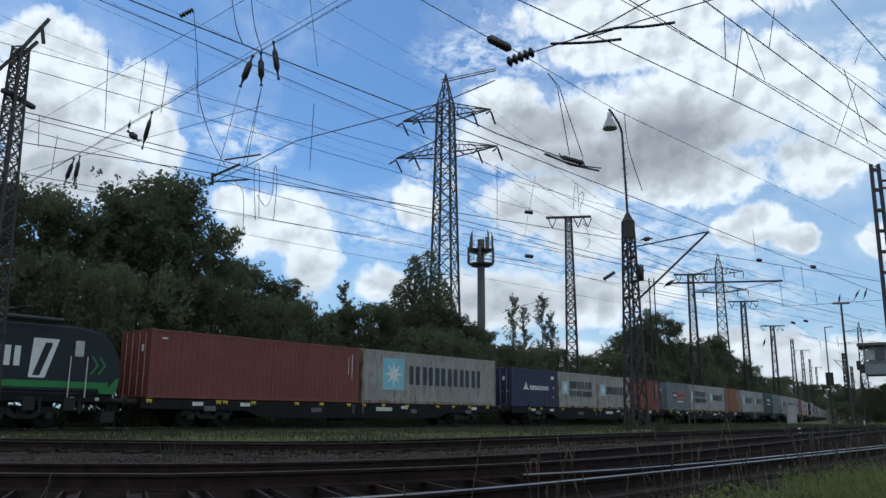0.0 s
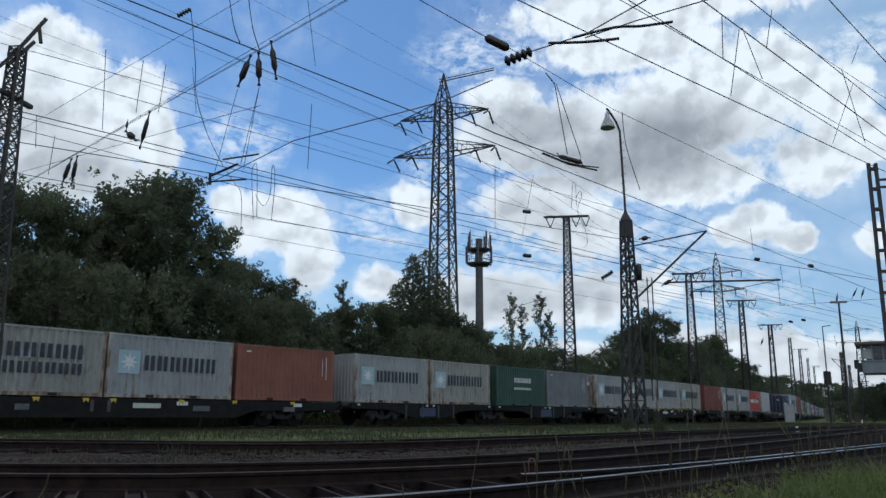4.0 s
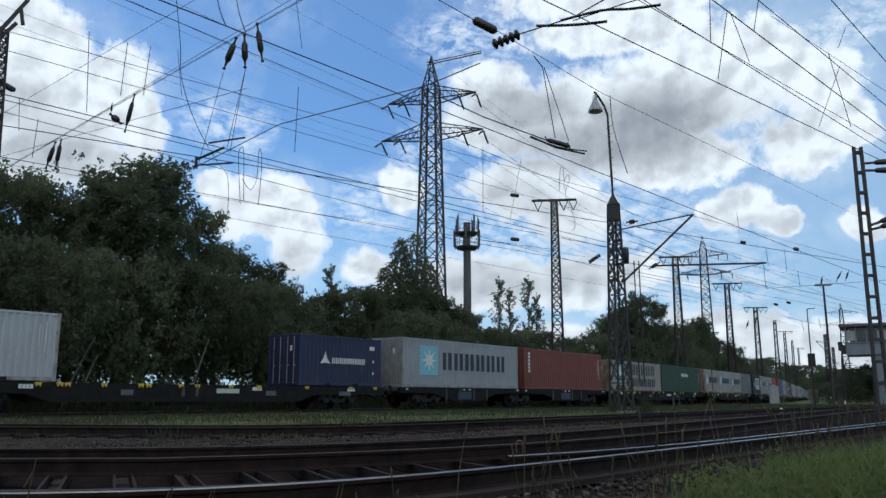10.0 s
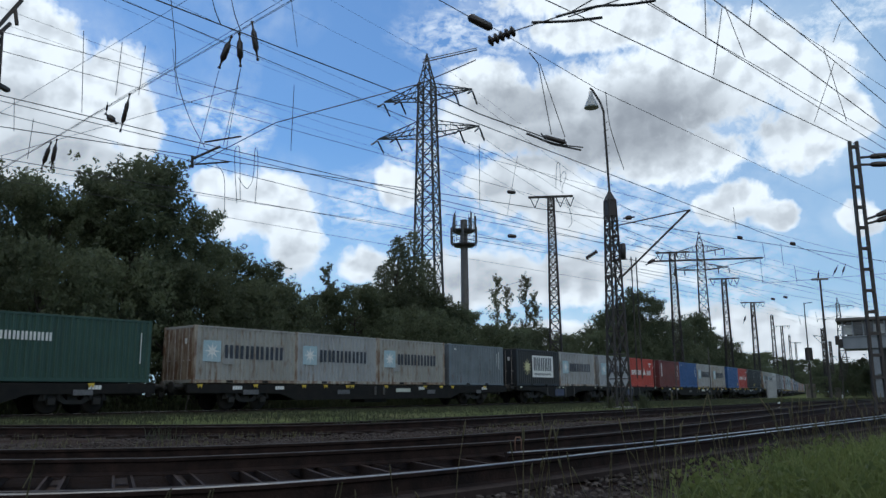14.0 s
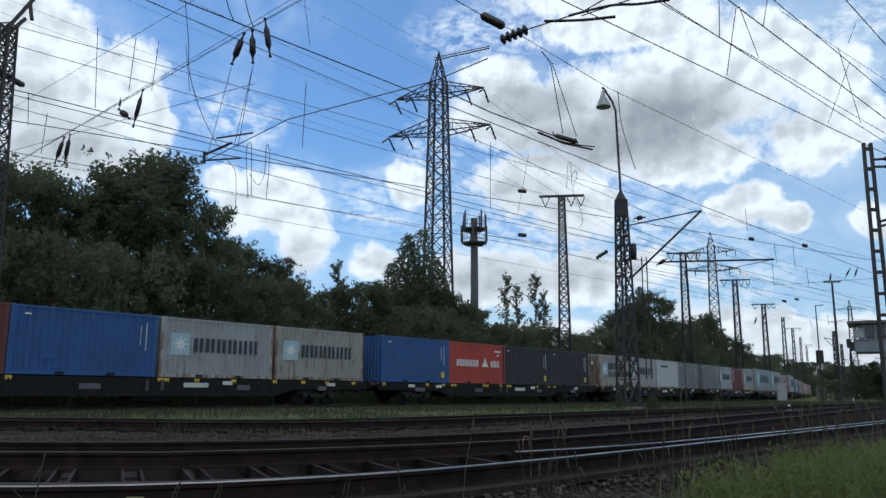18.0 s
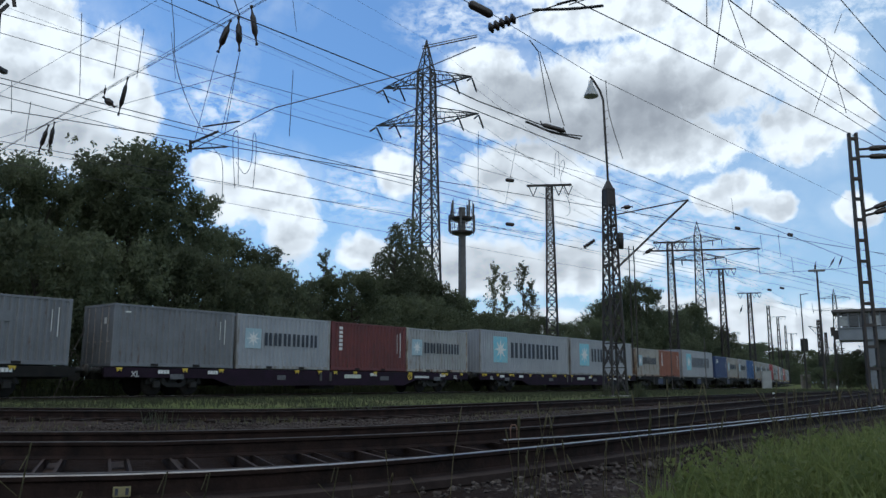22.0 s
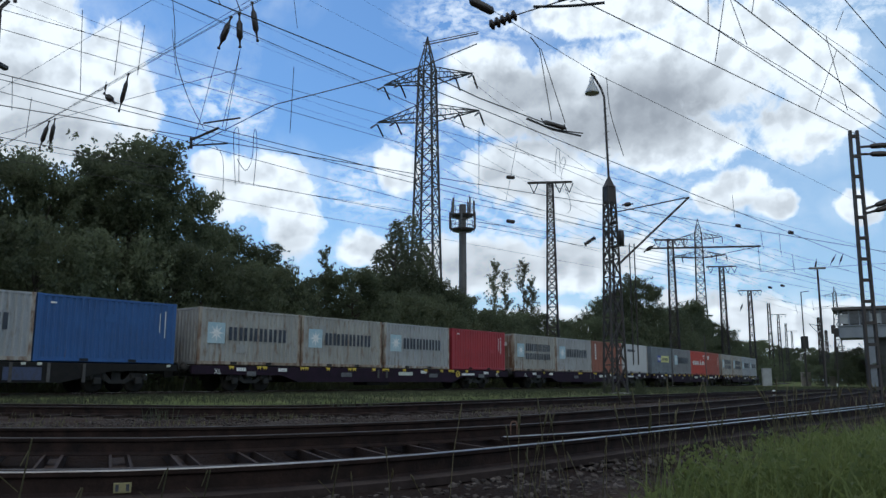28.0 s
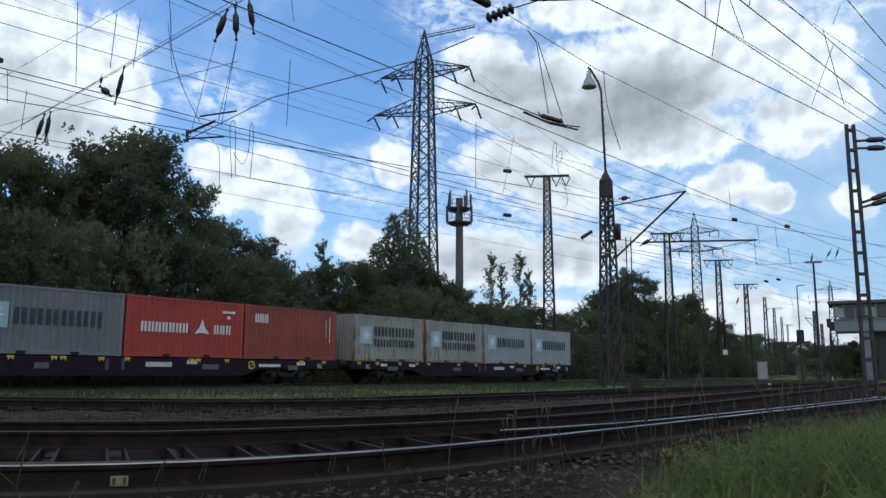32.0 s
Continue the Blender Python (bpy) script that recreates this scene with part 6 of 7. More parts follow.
def signal_box(x, y, turn):
    """A raised signal box: a window storey on a narrower stem."""
    b = thing("signal_box", "grey raised signal box with a band of windows", "building", at=pose(x, y, 0, 0, 0, turn))
    L, W = 16.0, 5.0
    panel = surface("signal_box_panel", (0.24, 0.26, 0.285), 0.6, 0, (0.19, 0.205, 0.225), 0.7, 0.1)
    bm = bmesh.new()
    rounded(bm, 0, L, 0, W, 5.9, 7.4, 0.08)
    part("wall", bm, panel, b, "grey panelled parapet wall")
    bm = bmesh.new()
    rounded(bm, -0.6, L + 0.6, -0.6, W + 0.6, 9.3, 9.7, 0.08)
    part("roof", bm, surface("signal_box_roof", (0.14, 0.125, 0.115), 0.8, 0, (0.1, 0.09, 0.085)), b, "flat overhanging grey roof")
    bm = bmesh.new()
    rounded(bm, 0.5, L - 0.5, 0.5, W - 0.5, 7.4, 9.3, 0.02)
    part("inner_wall", bm, GLASS_DARK, b)
    n = 14
    for i in range(n):
        for side in range(2):
            u0, u1 = i * L / n + 0.14, (i + 1) * L / n
            bm = bmesh.new()
            if side == 0:
                block(bm, u0, u1, 0.1, 0.16, 7.65, 8.85)
            elif i < 4:
                v0, v1 = i * W / 4 + 0.2, (i + 1) * W / 4 - 0.2
                block(bm, 0.1, 0.16, v0, v1, 7.65, 8.85)
            else:
                bm.free()
                continue
            # every third pane looks bright by its pale base colour
            win = part("window", bm, surface("signal_box_glass", (0.05, 0.056, 0.062) if i % 3 else (0.55, 0.56, 0.55), 0.15) if i % 3 else surface("bright_pane", (0.42, 0.43, 0.42), 0.2), b)
            bm = bmesh.new()
            if side == 0:
                block(bm, u0 - 0.14, u0, 0.02, 0.2, 7.4, 9.3)
            else:
                block(bm, 0.02, 0.2, v0 - 0.2, v0, 7.4, 9.3)
            part("mullion", bm, panel, b)
    bm = bmesh.new()
    rounded(bm, 2.6, 13.0, 1.2, 4.2, -0.3, 5.9, 0.05)
    part("stem", bm, surface("stem_render", (0.07, 0.075, 0.075), 0.8, 0, (0.05, 0.05, 0.05)), b)
    for u in (3.1, 10.6):
        bm = bmesh.new()
        rounded(bm, u, u + 0.8, 0.3, 1.0, -0.3, 5.9, 0.03)
        part("column", bm, panel, b)
    bm = bmesh.new()
    for i in range(12):
        block(bm, -0.9 + i * 0.06, -0.1 + i * 0.06, 1.2, 2.2, 2.2 + i * 0.25, 2.28 + i * 0.25)
    for s in (1.2, 2.2):
        strut(bm, (-0.9, s, 2.2), (-0.2, s, 5.2), 0.06)
        strut(bm, (-0.5, s, -0.2), (-0.5, s, 7.0), 0.07)
    part("stairs", bm, DARK_STEEL, b)
    # lip under the eaves and the ledge between windows and wall
    bm = bmesh.new()
    rounded(bm, -0.12, L + 0.12, -0.12, W + 0.12, 7.36, 7.5, 0.02)
    part("ledge", bm, panel, b)
    for u, z in ((-0.5, 6.1), (-0.85, 6.5)):
        bm = bmesh.new()
        rounded(bm, u, u + 0.5, 0.2, 0.9, z, z + 1.1, 0.05)
        part("loudspeaker", bm, DARK_STEEL, b, "dark box hung on the corner of the wall")
    return b


signal_box(106.6, 22.0, -80)


def cabinet(x, y, w, h, turn, tone):
    c = thing("relay_cabinet", "grey metal relay cabinet beside the track", "cabinet", "relay cabinets", at=pose(x, y, 0, 0, 0, turn))
    mat = surface("cabinet_" + tone, {"pale": (0.4, 0.42, 0.43), "brown": (0.24, 0.21, 0.18)}[tone], 0.55, 0, None, 1.5)
    bm = bmesh.new()
    rounded(bm, -w / 2, w / 2, -0.3, 0.3, 0.05, h, 0.02)
    part("body", bm, mat, c)
    bm = bmesh.new()
    rounded(bm, -w / 2 - 0.05, w / 2 + 0.05, -0.36, 0.36, h, h + 0.08, 0.02)
    part("lid", bm, mat, c)
    bm = bmesh.new()
    rounded(bm, -w / 2 + 0.05, w / 2 - 0.05, -0.32, -0.302, 0.15, h - 0.08, 0.005)
    part("door", bm, mat, c)
    bm = bmesh.new()
    block(bm, -w / 2 - 0.03, w / 2 + 0.03, -0.33, 0.33, -0.1, 0.05)
    part("plinth", bm, CONCRETE, c)


cabinet(109.8, 31.8, 1.15, 2.3, -62, "pale")
cabinet(112.0, 27.5, 1.1, 1.8, -62, "brown")
cabinet(112.0, 24.3, 0.7, 1.3, -62, "brown")


def yard_lamp(x, y, h):
    p = thing("yard_lamp", "tall slim yard lamp with a double head", "street lamp", at=pose(x, y, 0, 0, 0, -65))
    bm = bmesh.new()
    strut(bm, (0, 0, -0.3), (0, 0, h), 0.16, 8, 0.1)
    part("pole", bm, DARK_STEEL, p)
    bm = bmesh.new()
    rounded(bm, -0.85, 0.85, -0.2, 0.2, h, h + 0.22, 0.06)
    part("lamp_head", bm, GREY_PAINT, p)


yard_lamp(91.0, 20.4, 12.6)
p = thing("signal", "black colour light signal on a slim post", "signal", at=pose(107.0, 26.2, 0, 0, 0, -65))
bm = bmesh.new()
strut(bm, (0, 0, -0.3), (0, 0, 6.2), 0.09, 8)
part("post", bm, DARK_STEEL, p)
bm = bmesh.new()
rounded(bm, -0.4, 0.4, -0.75, -0.1, 4.7, 6.3, 0.06)
part("signal_head", bm, surface("signal_black", (0.012, 0.012, 0.013), 0.5), p)
p = thing("slim_pole", "slim grey pole with a short top arm", "pole", at=pose(100.7, 24.6, 0, 0, 0, -65))
bm = bmesh.new()
strut(bm, (0, 0, -0.3), (0, 0, 11.3), 0.1, 8, 0.06)
part("pole", bm, DARK_STEEL, p)
bm = bmesh.new()
strut(bm, (0, 0, 11.25), (0.9, 0, 11.35), 0.05, 6)
part("arm", bm, DARK_STEEL, p)


def marker(x, y, h):
    o = thing("marker_post", "small white marker post beside the track", "post", "marker posts", at=pose(x, y, 0))
    bm = bmesh.new()
    rounded(bm, -0.07, 0.07, -0.05, 0.05, -0.1, h, 0.015)
    part("post", bm, WHITE_MARK, o)


marker(43.9, 12.4, 0.26)
marker(90.0, 19.1, 0.5)


def parked_wagon(x, y, turn):
    """A red tank wagon with a pale load seen past the signal box."""
    w = thing("parked_wagon", "red freight wagon with a pale tarpaulin, parked", "wagon", at=pose(x, y, 0, 0, 0, turn))
    red = surface("faded_red", (0.28, 0.05, 0.04), 0.6, 0, (0.2, 0.04, 0.035))
    bm = bmesh.new()
    rounded(bm, -6, 6, -1.3, 1.3, 1.1, 2.3, 0.08)
    part("body", bm, red, w)
    bm = bmesh.new()
    lathe(bm, (-5.6, 0, 2.5), (5.6, 0, 2.5), ((0, 0.7), (0.05, 1.0), (0.95, 1.0), (1, 0.7)), 14)
    part("tarpaulin", bm, surface("pale_tarpaulin", (0.42, 0.4, 0.38), 0.8, 0, (0.34, 0.32, 0.31)), w)
    for s in (-4, 4):
        bogie(w, s)


parked_wagon(116.0, 16.4, -3)

def sign_post(x, y, h, plate):
    """A slim post, some with a small white plate."""
    o = thing("sign_post", "slim grey post with a small white plate" if plate else "slim grey post in the scrub beside the line", "post", "posts", at=pose(x, y, 0, 0, 0, -65))
    bm = bmesh.new()
    strut(bm, (0, 0, -0.2), (0, 0, h), 0.05, 8, 0.04)
    part("post", bm, STEEL, o)
    if plate:
        bm = bmesh.new()
        rounded(bm, -0.28, 0.28, -0.09, -0.06, h - 0.62, h, 0.01)
        part("plate", bm, WHITE_MARK, o)


sign_post(84.0, 34.5 - 4.0, 5.6, False)
sign_post(76.0, 31.0, 5.2, False)
sign_post(105.0, 35.0, 3.9, True)

# the wire loop on the check rail
o = thing("wire_loop", "rusty bent steel loop standing beside the check rail", "loop", at=pose(7.22, 4.72, 0.0, 0, 0, -45))
bm = bmesh.new()
sweep(bm, [(-0.03, 0, 0.03), (-0.035, 0, 0.26), (-0.02, 0, 0.295), (0.02, 0, 0.295), (0.035, 0, 0.26), (0.03, 0, 0.03)], 0.008, 6)
part("loop", bm, surface("orange_rust", (0.22, 0.12, 0.08), 0.8), o)


def sapling(x, y, lean, h):
    o = thing("bare_sapling", "thin pale bare stem leaning in front of the bushes", "sapling", "bare saplings", at=pose(x, y, ground_height(x, y)))
    bm = bmesh.new()
    sweep(bm, [(0, 0, -0.1), (lean * 0.3, 0, h * 0.4), (lean * 0.7, 0.1, h * 0.75), (lean, 0.1, h)], 0.035, 6)
    strut(bm, (lean * 0.5, 0.05, h * 0.55), (lean * 0.5 - 0.5, 0.1, h * 0.9), 0.022, 5, 0.01)
    part("stem", bm, surface("pale_bark", (0.2, 0.18, 0.15), 0.85, 0, (0.13, 0.115, 0.1), 6.0), o)


sapling(17.2, 35.4, 1.5, 3.6)
sapling(18.0, 35.6, 1.0, 2.8)
sapling(23.6, 35.3, 1.2, 3.8)


# ---- trees and grass ----
LEAVES = foliage("leaves", (0.075, 0.09, 0.052), (0.125, 0.148, 0.082), 0.35)
LEAVES_PALE = foliage("pale_leaves", (0.09, 0.105, 0.065), (0.17, 0.19, 0.115), 0.5)
BARK = surface("bark", (0.07, 0.055, 0.042), 0.9, 0, (0.04, 0.033, 0.027), 3.0, 0.6, 14)


def leaf_mesh(name, rng, clumps, per, size, material):
    """Small diamond leaves on the shells of many clumps (x, y, z, radius)."""
    centre, way_out = [], []
    for x, y, z, r in clumps:
        n = int(per * r * r)
        d = rng.normal(size=(n, 3))
        d /= np.linalg.norm(d, axis=1)[:, None]
        rad = r * (0.55 + 0.5 * rng.random(n)) * (1 + 0.25 * np.sin(d[:, 0] * 5 + x) * np.cos(d[:, 2] * 4 + y))
        centre.append(np.array((x, y, z)) + d * rad[:, None] * np.array((1, 1, 0.85)))
        way_out.append(d)
    c, d = np.concatenate(centre), np.concatenate(way_out)
    n = len(c)
    u = rng.normal(size=(n, 3)) + d * 0.6
    u /= np.linalg.norm(u, axis=1)[:, None]
    w = np.cross(u, rng.normal(size=(n, 3)))
    w /= np.linalg.norm(w, axis=1)[:, None]
    s = size * (0.6 + 0.8 * rng.random(n))[:, None]
    v = np.stack((c - u * s, c + w * s * 0.55, c + u * s, c - w * s * 0.55), 1).reshape(-1, 3)
    f = np.arange(4 * n).reshape(-1, 4)
    me = bpy.data.meshes.new(name)
    me.from_pydata(v.tolist(), [], f.tolist())
    me.materials.append(material)
    return me


def trunk_mesh(rng, h, r, limbs, spread, lo=0.25):
    bm = bmesh.new()
    pts = [Vector((0, 0, -0.4))]
    for i in range(1, 6):
        pts.append(Vector((rng.normal() * 0.12 * i / 3, rng.normal() * 0.12 * i / 3, h * 0.85 * i / 5)))
    for i in range(5):
        strut(bm, pts[i], pts[i + 1], r * (1 - i / 5.5), 7, r * (1 - (i + 1) / 5.5))
    for _ in range(limbs):
        f = lo + (0.9 - lo) * rng.random()
        k = min(4, int(f * 5))
        a = pts[k].lerp(pts[k + 1], f * 5 - k)
        ang = rng.random() * 6.283
        out = spread * (0.5 + 0.5 * rng.random()) * (1.15 - f)
        mid = a + Vector((math.cos(ang) * out * 0.5, math.sin(ang) * out * 0.5, out * 0.35))
        end = a + Vector((math.cos(ang + 0.2) * out, math.sin(ang + 0.2) * out, out * 0.9))
        strut(bm, a, mid, r * 0.35, 5, r * 0.24)
        strut(bm, mid, end, r * 0.24, 5, r * 0.08)
    return mesh_of("trunk", bm, BARK)


def broad_clumps(rng, h, r, n, low=0.12):
    out = []
    # boughs of several small clumps each, so that the outline is ragged and lets light through
    for i in range(n):
        z = low + (1 - low) * (i + rng.random()) / n
        wide = math.sin(math.pi * min(1, 0.18 + 0.8 * z)) ** 0.7
        a, q = rng.random() * 6.283, r * wide * rng.random() ** 0.4 * 0.8
        bough = np.array((math.cos(a) * q, math.sin(a) * q, h * z))
        reach = np.array((math.cos(a), math.sin(a), 0.5 + 0.9 * rng.random()))
        for k in range(5):
            p = bough + reach * (0.1 + 0.09 * k) * r * (0.4 + 0.5 * rng.random()) + rng.normal(size=3) * 0.05 * r
            cr = r * (0.05 + 0.09 * rng.random()) * (1.15 - 0.12 * k)
            out.append((p[0], p[1], min(p[2], h * (1.02 - 0.1 * rng.random())), cr))
    return out


def cone_clumps(rng, h, r, n):
    out = []
    for i in range(n):
        z = 0.12 + 0.86 * i / (n - 1)
        q = r * (1.02 - z) ** 0.75
        a = i * 2.4 + rng.random()
        g = 0.25 + 0.75 * rng.random() ** 0.6
        out.append((math.cos(a) * q * g, math.sin(a) * q * g, h * z + 0.2 * q * g, max(0.16, q * (0.1 + 0.14 * rng.random()))))
    return out


def slim_clumps(rng, h):
    """Small clumps along steep ascending branches, wide apart."""
    out = []
    for i in range(46):
        z = 1.2 + (h - 1.8) * (i + rng.random()) / 46
        a, ln = rng.random() * 6.283, 0.3 + (h - z) * 0.15 * (0.6 + 0.6 * rng.random())
        for k in range(1, 5):
            q = ln * k / 4
            out.append((math.cos(a) * q, math.sin(a) * q, z + q * 1.25, 0.12 + 0.13 * rng.random()))
    out += [(rng.normal() * 0.05, rng.normal() * 0.05, z, 0.14) for z in np.linspace(h * 0.55, h, 18)]
    return out


KINDS = {}


def tree_kind(key, name, label, category, crown, trunk):
    KINDS[key] = (name, label, category, crown, trunk)


for k in range(4):
    rng = np.random.default_rng(10 + k)
    tree_kind("broad%d" % k, "tree", "dark green broadleaf tree in the wood behind the line", "tree",
              leaf_mesh("crown", rng, broad_clumps(rng, 10.0, 3.2, 130), 330, 0.085, LEAVES), trunk_mesh(rng, 10.0, 0.22, 9, 3.0))
for k in range(3):
    rng = np.random.default_rng(30 + k)
    tree_kind("bush%d" % k, "bush", "dense dark green bush behind the freight line", "bush",
              leaf_mesh("crown", rng, broad_clumps(rng, 4.0, 2.3, 75, 0.02), 480, 0.065, LEAVES), trunk_mesh(rng, 3.5, 0.09, 10, 1.8, 0.05))
for k in range(2):
    rng = np.random.default_rng(50 + k)
    tree_kind("cone%d" % k, "tree", "tall tapering dark green tree behind the line", "tree",
              leaf_mesh("crown", rng, cone_clumps(rng, 12.0, 3.4, 420), 420, 0.085, LEAVES_PALE), trunk_mesh(rng, 12.0, 0.2, 14, 2.4, 0.15))
for k in range(2):
    rng = np.random.default_rng(60 + k)
    tree_kind("slim%d" % k, "poplar_tree", "slender sparse poplar tree against the sky", "tree",
              leaf_mesh("crown", rng, slim_clumps(rng, 12.0), 560, 0.085, LEAVES_PALE),
              trunk_mesh(rng, 12.0, 0.12, 16, 1.5, 0.2))

PLANTED = {}


def plant(key, x, y, height, spread=1.0, turn=None, clear=True):
    """A tree of a kind, scaled to the height."""
    name, label, category, crown, trunk = KINDS[key]
    full = {"b": 10.0, "c": 12.0, "s": 12.0}[key[0]] if not key.startswith("bush") else 4.0
    # keep clear of the curve of the freight line
    k, off = 1.0, swing_out(x)
    if clear and off > 0.3 and y > 33.0:
        while k < 2.6 and y * k < y + swing_out(x * k):
            k += 0.01
    x, y, height = x * k, y * k, height * k
    s = height / full
    t = random.uniform(0, 360) if turn is None else turn
    m = pose(x, y, ground_height(x, y), 0, 0, t) @ Matrix.Diagonal((s * spread, s * spread, s, 1))
    if key not in PLANTED:
        ob = thing(name, label, category, "trees behind the line")
        part("trunk", trunk, None, ob)
        part("crown", crown, None, ob)
        PLANTED[key] = ob
        ob.matrix_basis = m
        return ob
    ob = copy_thing(PLANTED[key], Matrix.Identity(4))
    ob.matrix_basis = m
    return ob


SKYLINE = ((-70, 11.0), (0, 11.4), (14, 12.0), (19.2, 12.9), (21.3, 11.8), (23.4, 13.5), (25.2, 15.5), (26.4, 14.7), (27.4, 13.3), (29.1, 12.3), (30.5, 11.2),
           (32.7, 10.1), (35.8, 8.6), (38.3, 7.9), (42.0, 9.0), (45.5, 9.6), (54.5, 9.4), (58.7, 7.8), (63.0, 7.0), (70.0, 7.6), (78.0, 7.3), (80.5, 8.2), (83.0, 11.4),
           (87.0, 12.6), (91.0, 10.4), (97.0, 9.6), (104.0, 11.2), (107.0, 11.4), (110.0, 9.4), (123.0, 6.6), (145.0, 5.6), (300.0, 6.0))


def skyline(x):
    return float(np.interp(x, [a for a, _ in SKYLINE], [b for _, b in SKYLINE]))


random.seed(5)
x = -40.0
i = 0
while x < 118:
    y = random.uniform(41.5, 44.0) if x < 75 else random.uniform(38.5, 41.0)
    h = skyline(x) * random.uniform(0.9, 0.99) - ground_height(x, y)
    plant("broad%d" % (i % 4), x, y, h, random.uniform(0.75, 0.95) if h > 9 else random.uniform(0.95, 1.2))
    x += random.uniform(1.9, 2.6) if x < 60 else random.uniform(2.4, 3.2)
    i += 1
x = -38.0
while x < 150:
    y = random.uniform(36.6, 38.6)
    h = min(skyline(x) * random.uniform(0.45, 0.72), 7.5)
    plant("bush%d" % (i % 3), x, y, h, random.uniform(0.85, 1.15) if h < 5 else 0.75)
    x += random.uniform(1.9, 2.8)
    i += 1
x = -50.0
while x < 110:
    y = random.uniform(48.0, 56.0)
    plant("broad%d" % ((i + 1) % 4), x, y, min(skyline(x * 43 / y) * 0.98, 12.5), 1.05)
    x += random.uniform(4.2, 6.5)
    i += 1
x = 118.0
while x < 420:
    y = 38.0 + (x - 118) * 0.03 + random.uniform(0, 5)
    plant("broad%d" % (i % 4), x, y, random.uniform(5.0, 6.6) + (x - 118) * 0.01, 1.5)
    x += random.uniform(4.0, 6.0) + (x - 118) * 0.02
    i += 1
for x, y, h, key, s in ((48.6, 43.2, 13.2, "cone0", 1.05), (50.9, 43.6, 14.0, "cone1", 1.05), (46.3, 43.0, 10.4, "cone1", 1.05), (52.6, 43.4, 11.6, "cone0", 1.05), (49.8, 44.2, 12.6, "cone0", 1.0), (68.4, 47.0, 12.4, "slim0", 1.0), (69.9, 46.6, 11.4, "slim1", 1.0), (72.2, 45.7, 12.9, "slim1", 1.0),
                        (73.3, 45.3, 11.0, "slim0", 1.0), (85.4, 39.8, 12.8, "cone0", 0.8), (41.0, 43.5, 9.8, "slim0", 1.2), (24.6, 43.0, 13.7, "broad2", 1.1), (18.6, 46.5, 12.6, "broad1", 1.0),
                        (176.0, 30.0, 6.5, "broad0", 1.5), (200.0, 30.5, 6.0, "broad1", 1.6), (150.0, 26.5, 4.5, "broad2", 1.4), (128.0, 25.5, 4.0, "bush0", 1.5), (135.0, 22.0, 4.2, "bush1", 1.5), (170.0, 24.0, 5.5, "broad3", 1.6),
                        (112.0, 25.5, 2.6, "bush2", 1.5), (118.0, 21.5, 3.2, "bush1", 1.4), (112.5, 22.6, 4.4, "bush0", 1.0), (120.0, 19.5, 5.0, "bush2", 1.2), (126.0, 16.5, 5.0, "broad1", 1.3)):
    plant(key, x, y, h, s)

# the far end of the wood, beyond the signal box
for i in range(14):
    plant("broad%d" % (i % 4), 326.0 + 3.0 * (i % 3), 57.0 + 1.5 * i, 8.2 + 1.4 * random.random() + 0.1 * i, 1.4, clear=False)
for x, y, h in ((109.5, 19.8, 4.6), (111.5, 18.2, 4.0), (113.5, 16.2, 4.4), (112.0, 21.0, 3.4)):
    plant("bush%d" % int(x % 3), x, y, h, 1.1, clear=False)

# undergrowth along the far side of the curve
for i in range(64):
    px, py, _ = on_line(62.0 + i * 2.7 + random.uniform(-0.8, 0.8))
    plant("bush%d" % (i % 3), px, py + random.uniform(4.2, 6.5), random.uniform(2.2, 4.4) + i * 0.03, random.uniform(1.0, 1.4), clear=False)

GRASS = foliage("grass_blades", (0.085, 0.112, 0.033), (0.21, 0.24, 0.085), 1.2)
DRY = foliage("dry_stalks", (0.1, 0.1, 0.05), (0.26, 0.22, 0.13), 1.2)


TRACK_WEED = foliage("track_weed", (0.05, 0.055, 0.026), (0.13, 0.115, 0.065), 1.2)
STRIP_GRASS = foliage("strip_grass", (0.05, 0.057, 0.032), (0.08, 0.087, 0.049), 0.3)


def blades(name, label, points, height, width, material, lean=0.35, seed=1):
    """Many tapered blades of grass, one sheet of stuff."""
    rng = np.random.default_rng(seed)
    p = np.array(points)
    n = len(p)
    a = rng.random(n) * 6.283
    h = height * (0.45 + 0.8 * rng.random(n))
    side = np.stack((np.cos(a), np.sin(a), np.zeros(n)), 1) * (width * (0.6 + 0.8 * rng.random(n)))[:, None]
    b = rng.random(n) * 6.283
    bend = np.stack((np.cos(b), np.sin(b), np.zeros(n)), 1) * (h * lean * rng.random(n))[:, None]
    up = np.stack((np.zeros(n), np.zeros(n), h), 1)
    v = np.stack((p - side, p + side, p + up * 0.6 + bend * 0.35 - side * 0.7, p + up * 0.6 + bend * 0.35 + side * 0.7, p + up + bend), 1).reshape(-1, 3)
    k = np.arange(n)[:, None] * 5
    faces = np.concatenate((k + np.array((0, 1, 3, 2)),), 1).tolist() + np.concatenate((k + np.array((2, 3, 4)),), 1).tolist()
    me = bpy.data.meshes.new(name)
    me.from_pydata(v.tolist(), [], faces)
    me.materials.append(material)
    return tagged(new(name, me), label, "grass", kind="stuff")


def scatter(n, inside, x0, x1, y0, y1, seed, near=0.0):
    rng = np.random.default_rng(seed)
    out = []
    while len(out) < n:
        x, y = x0 + (x1 - x0) * rng.random() ** (1 + near), y0 + (y1 - y0) * rng.random()
        if rng.random() < inside(x, y):
            if y > 19:
                y += swing_out(x) * min(1.0, (y - 19) / 8)
            out.append((x, y, ground_height(x, y) - 0.02))
    return out


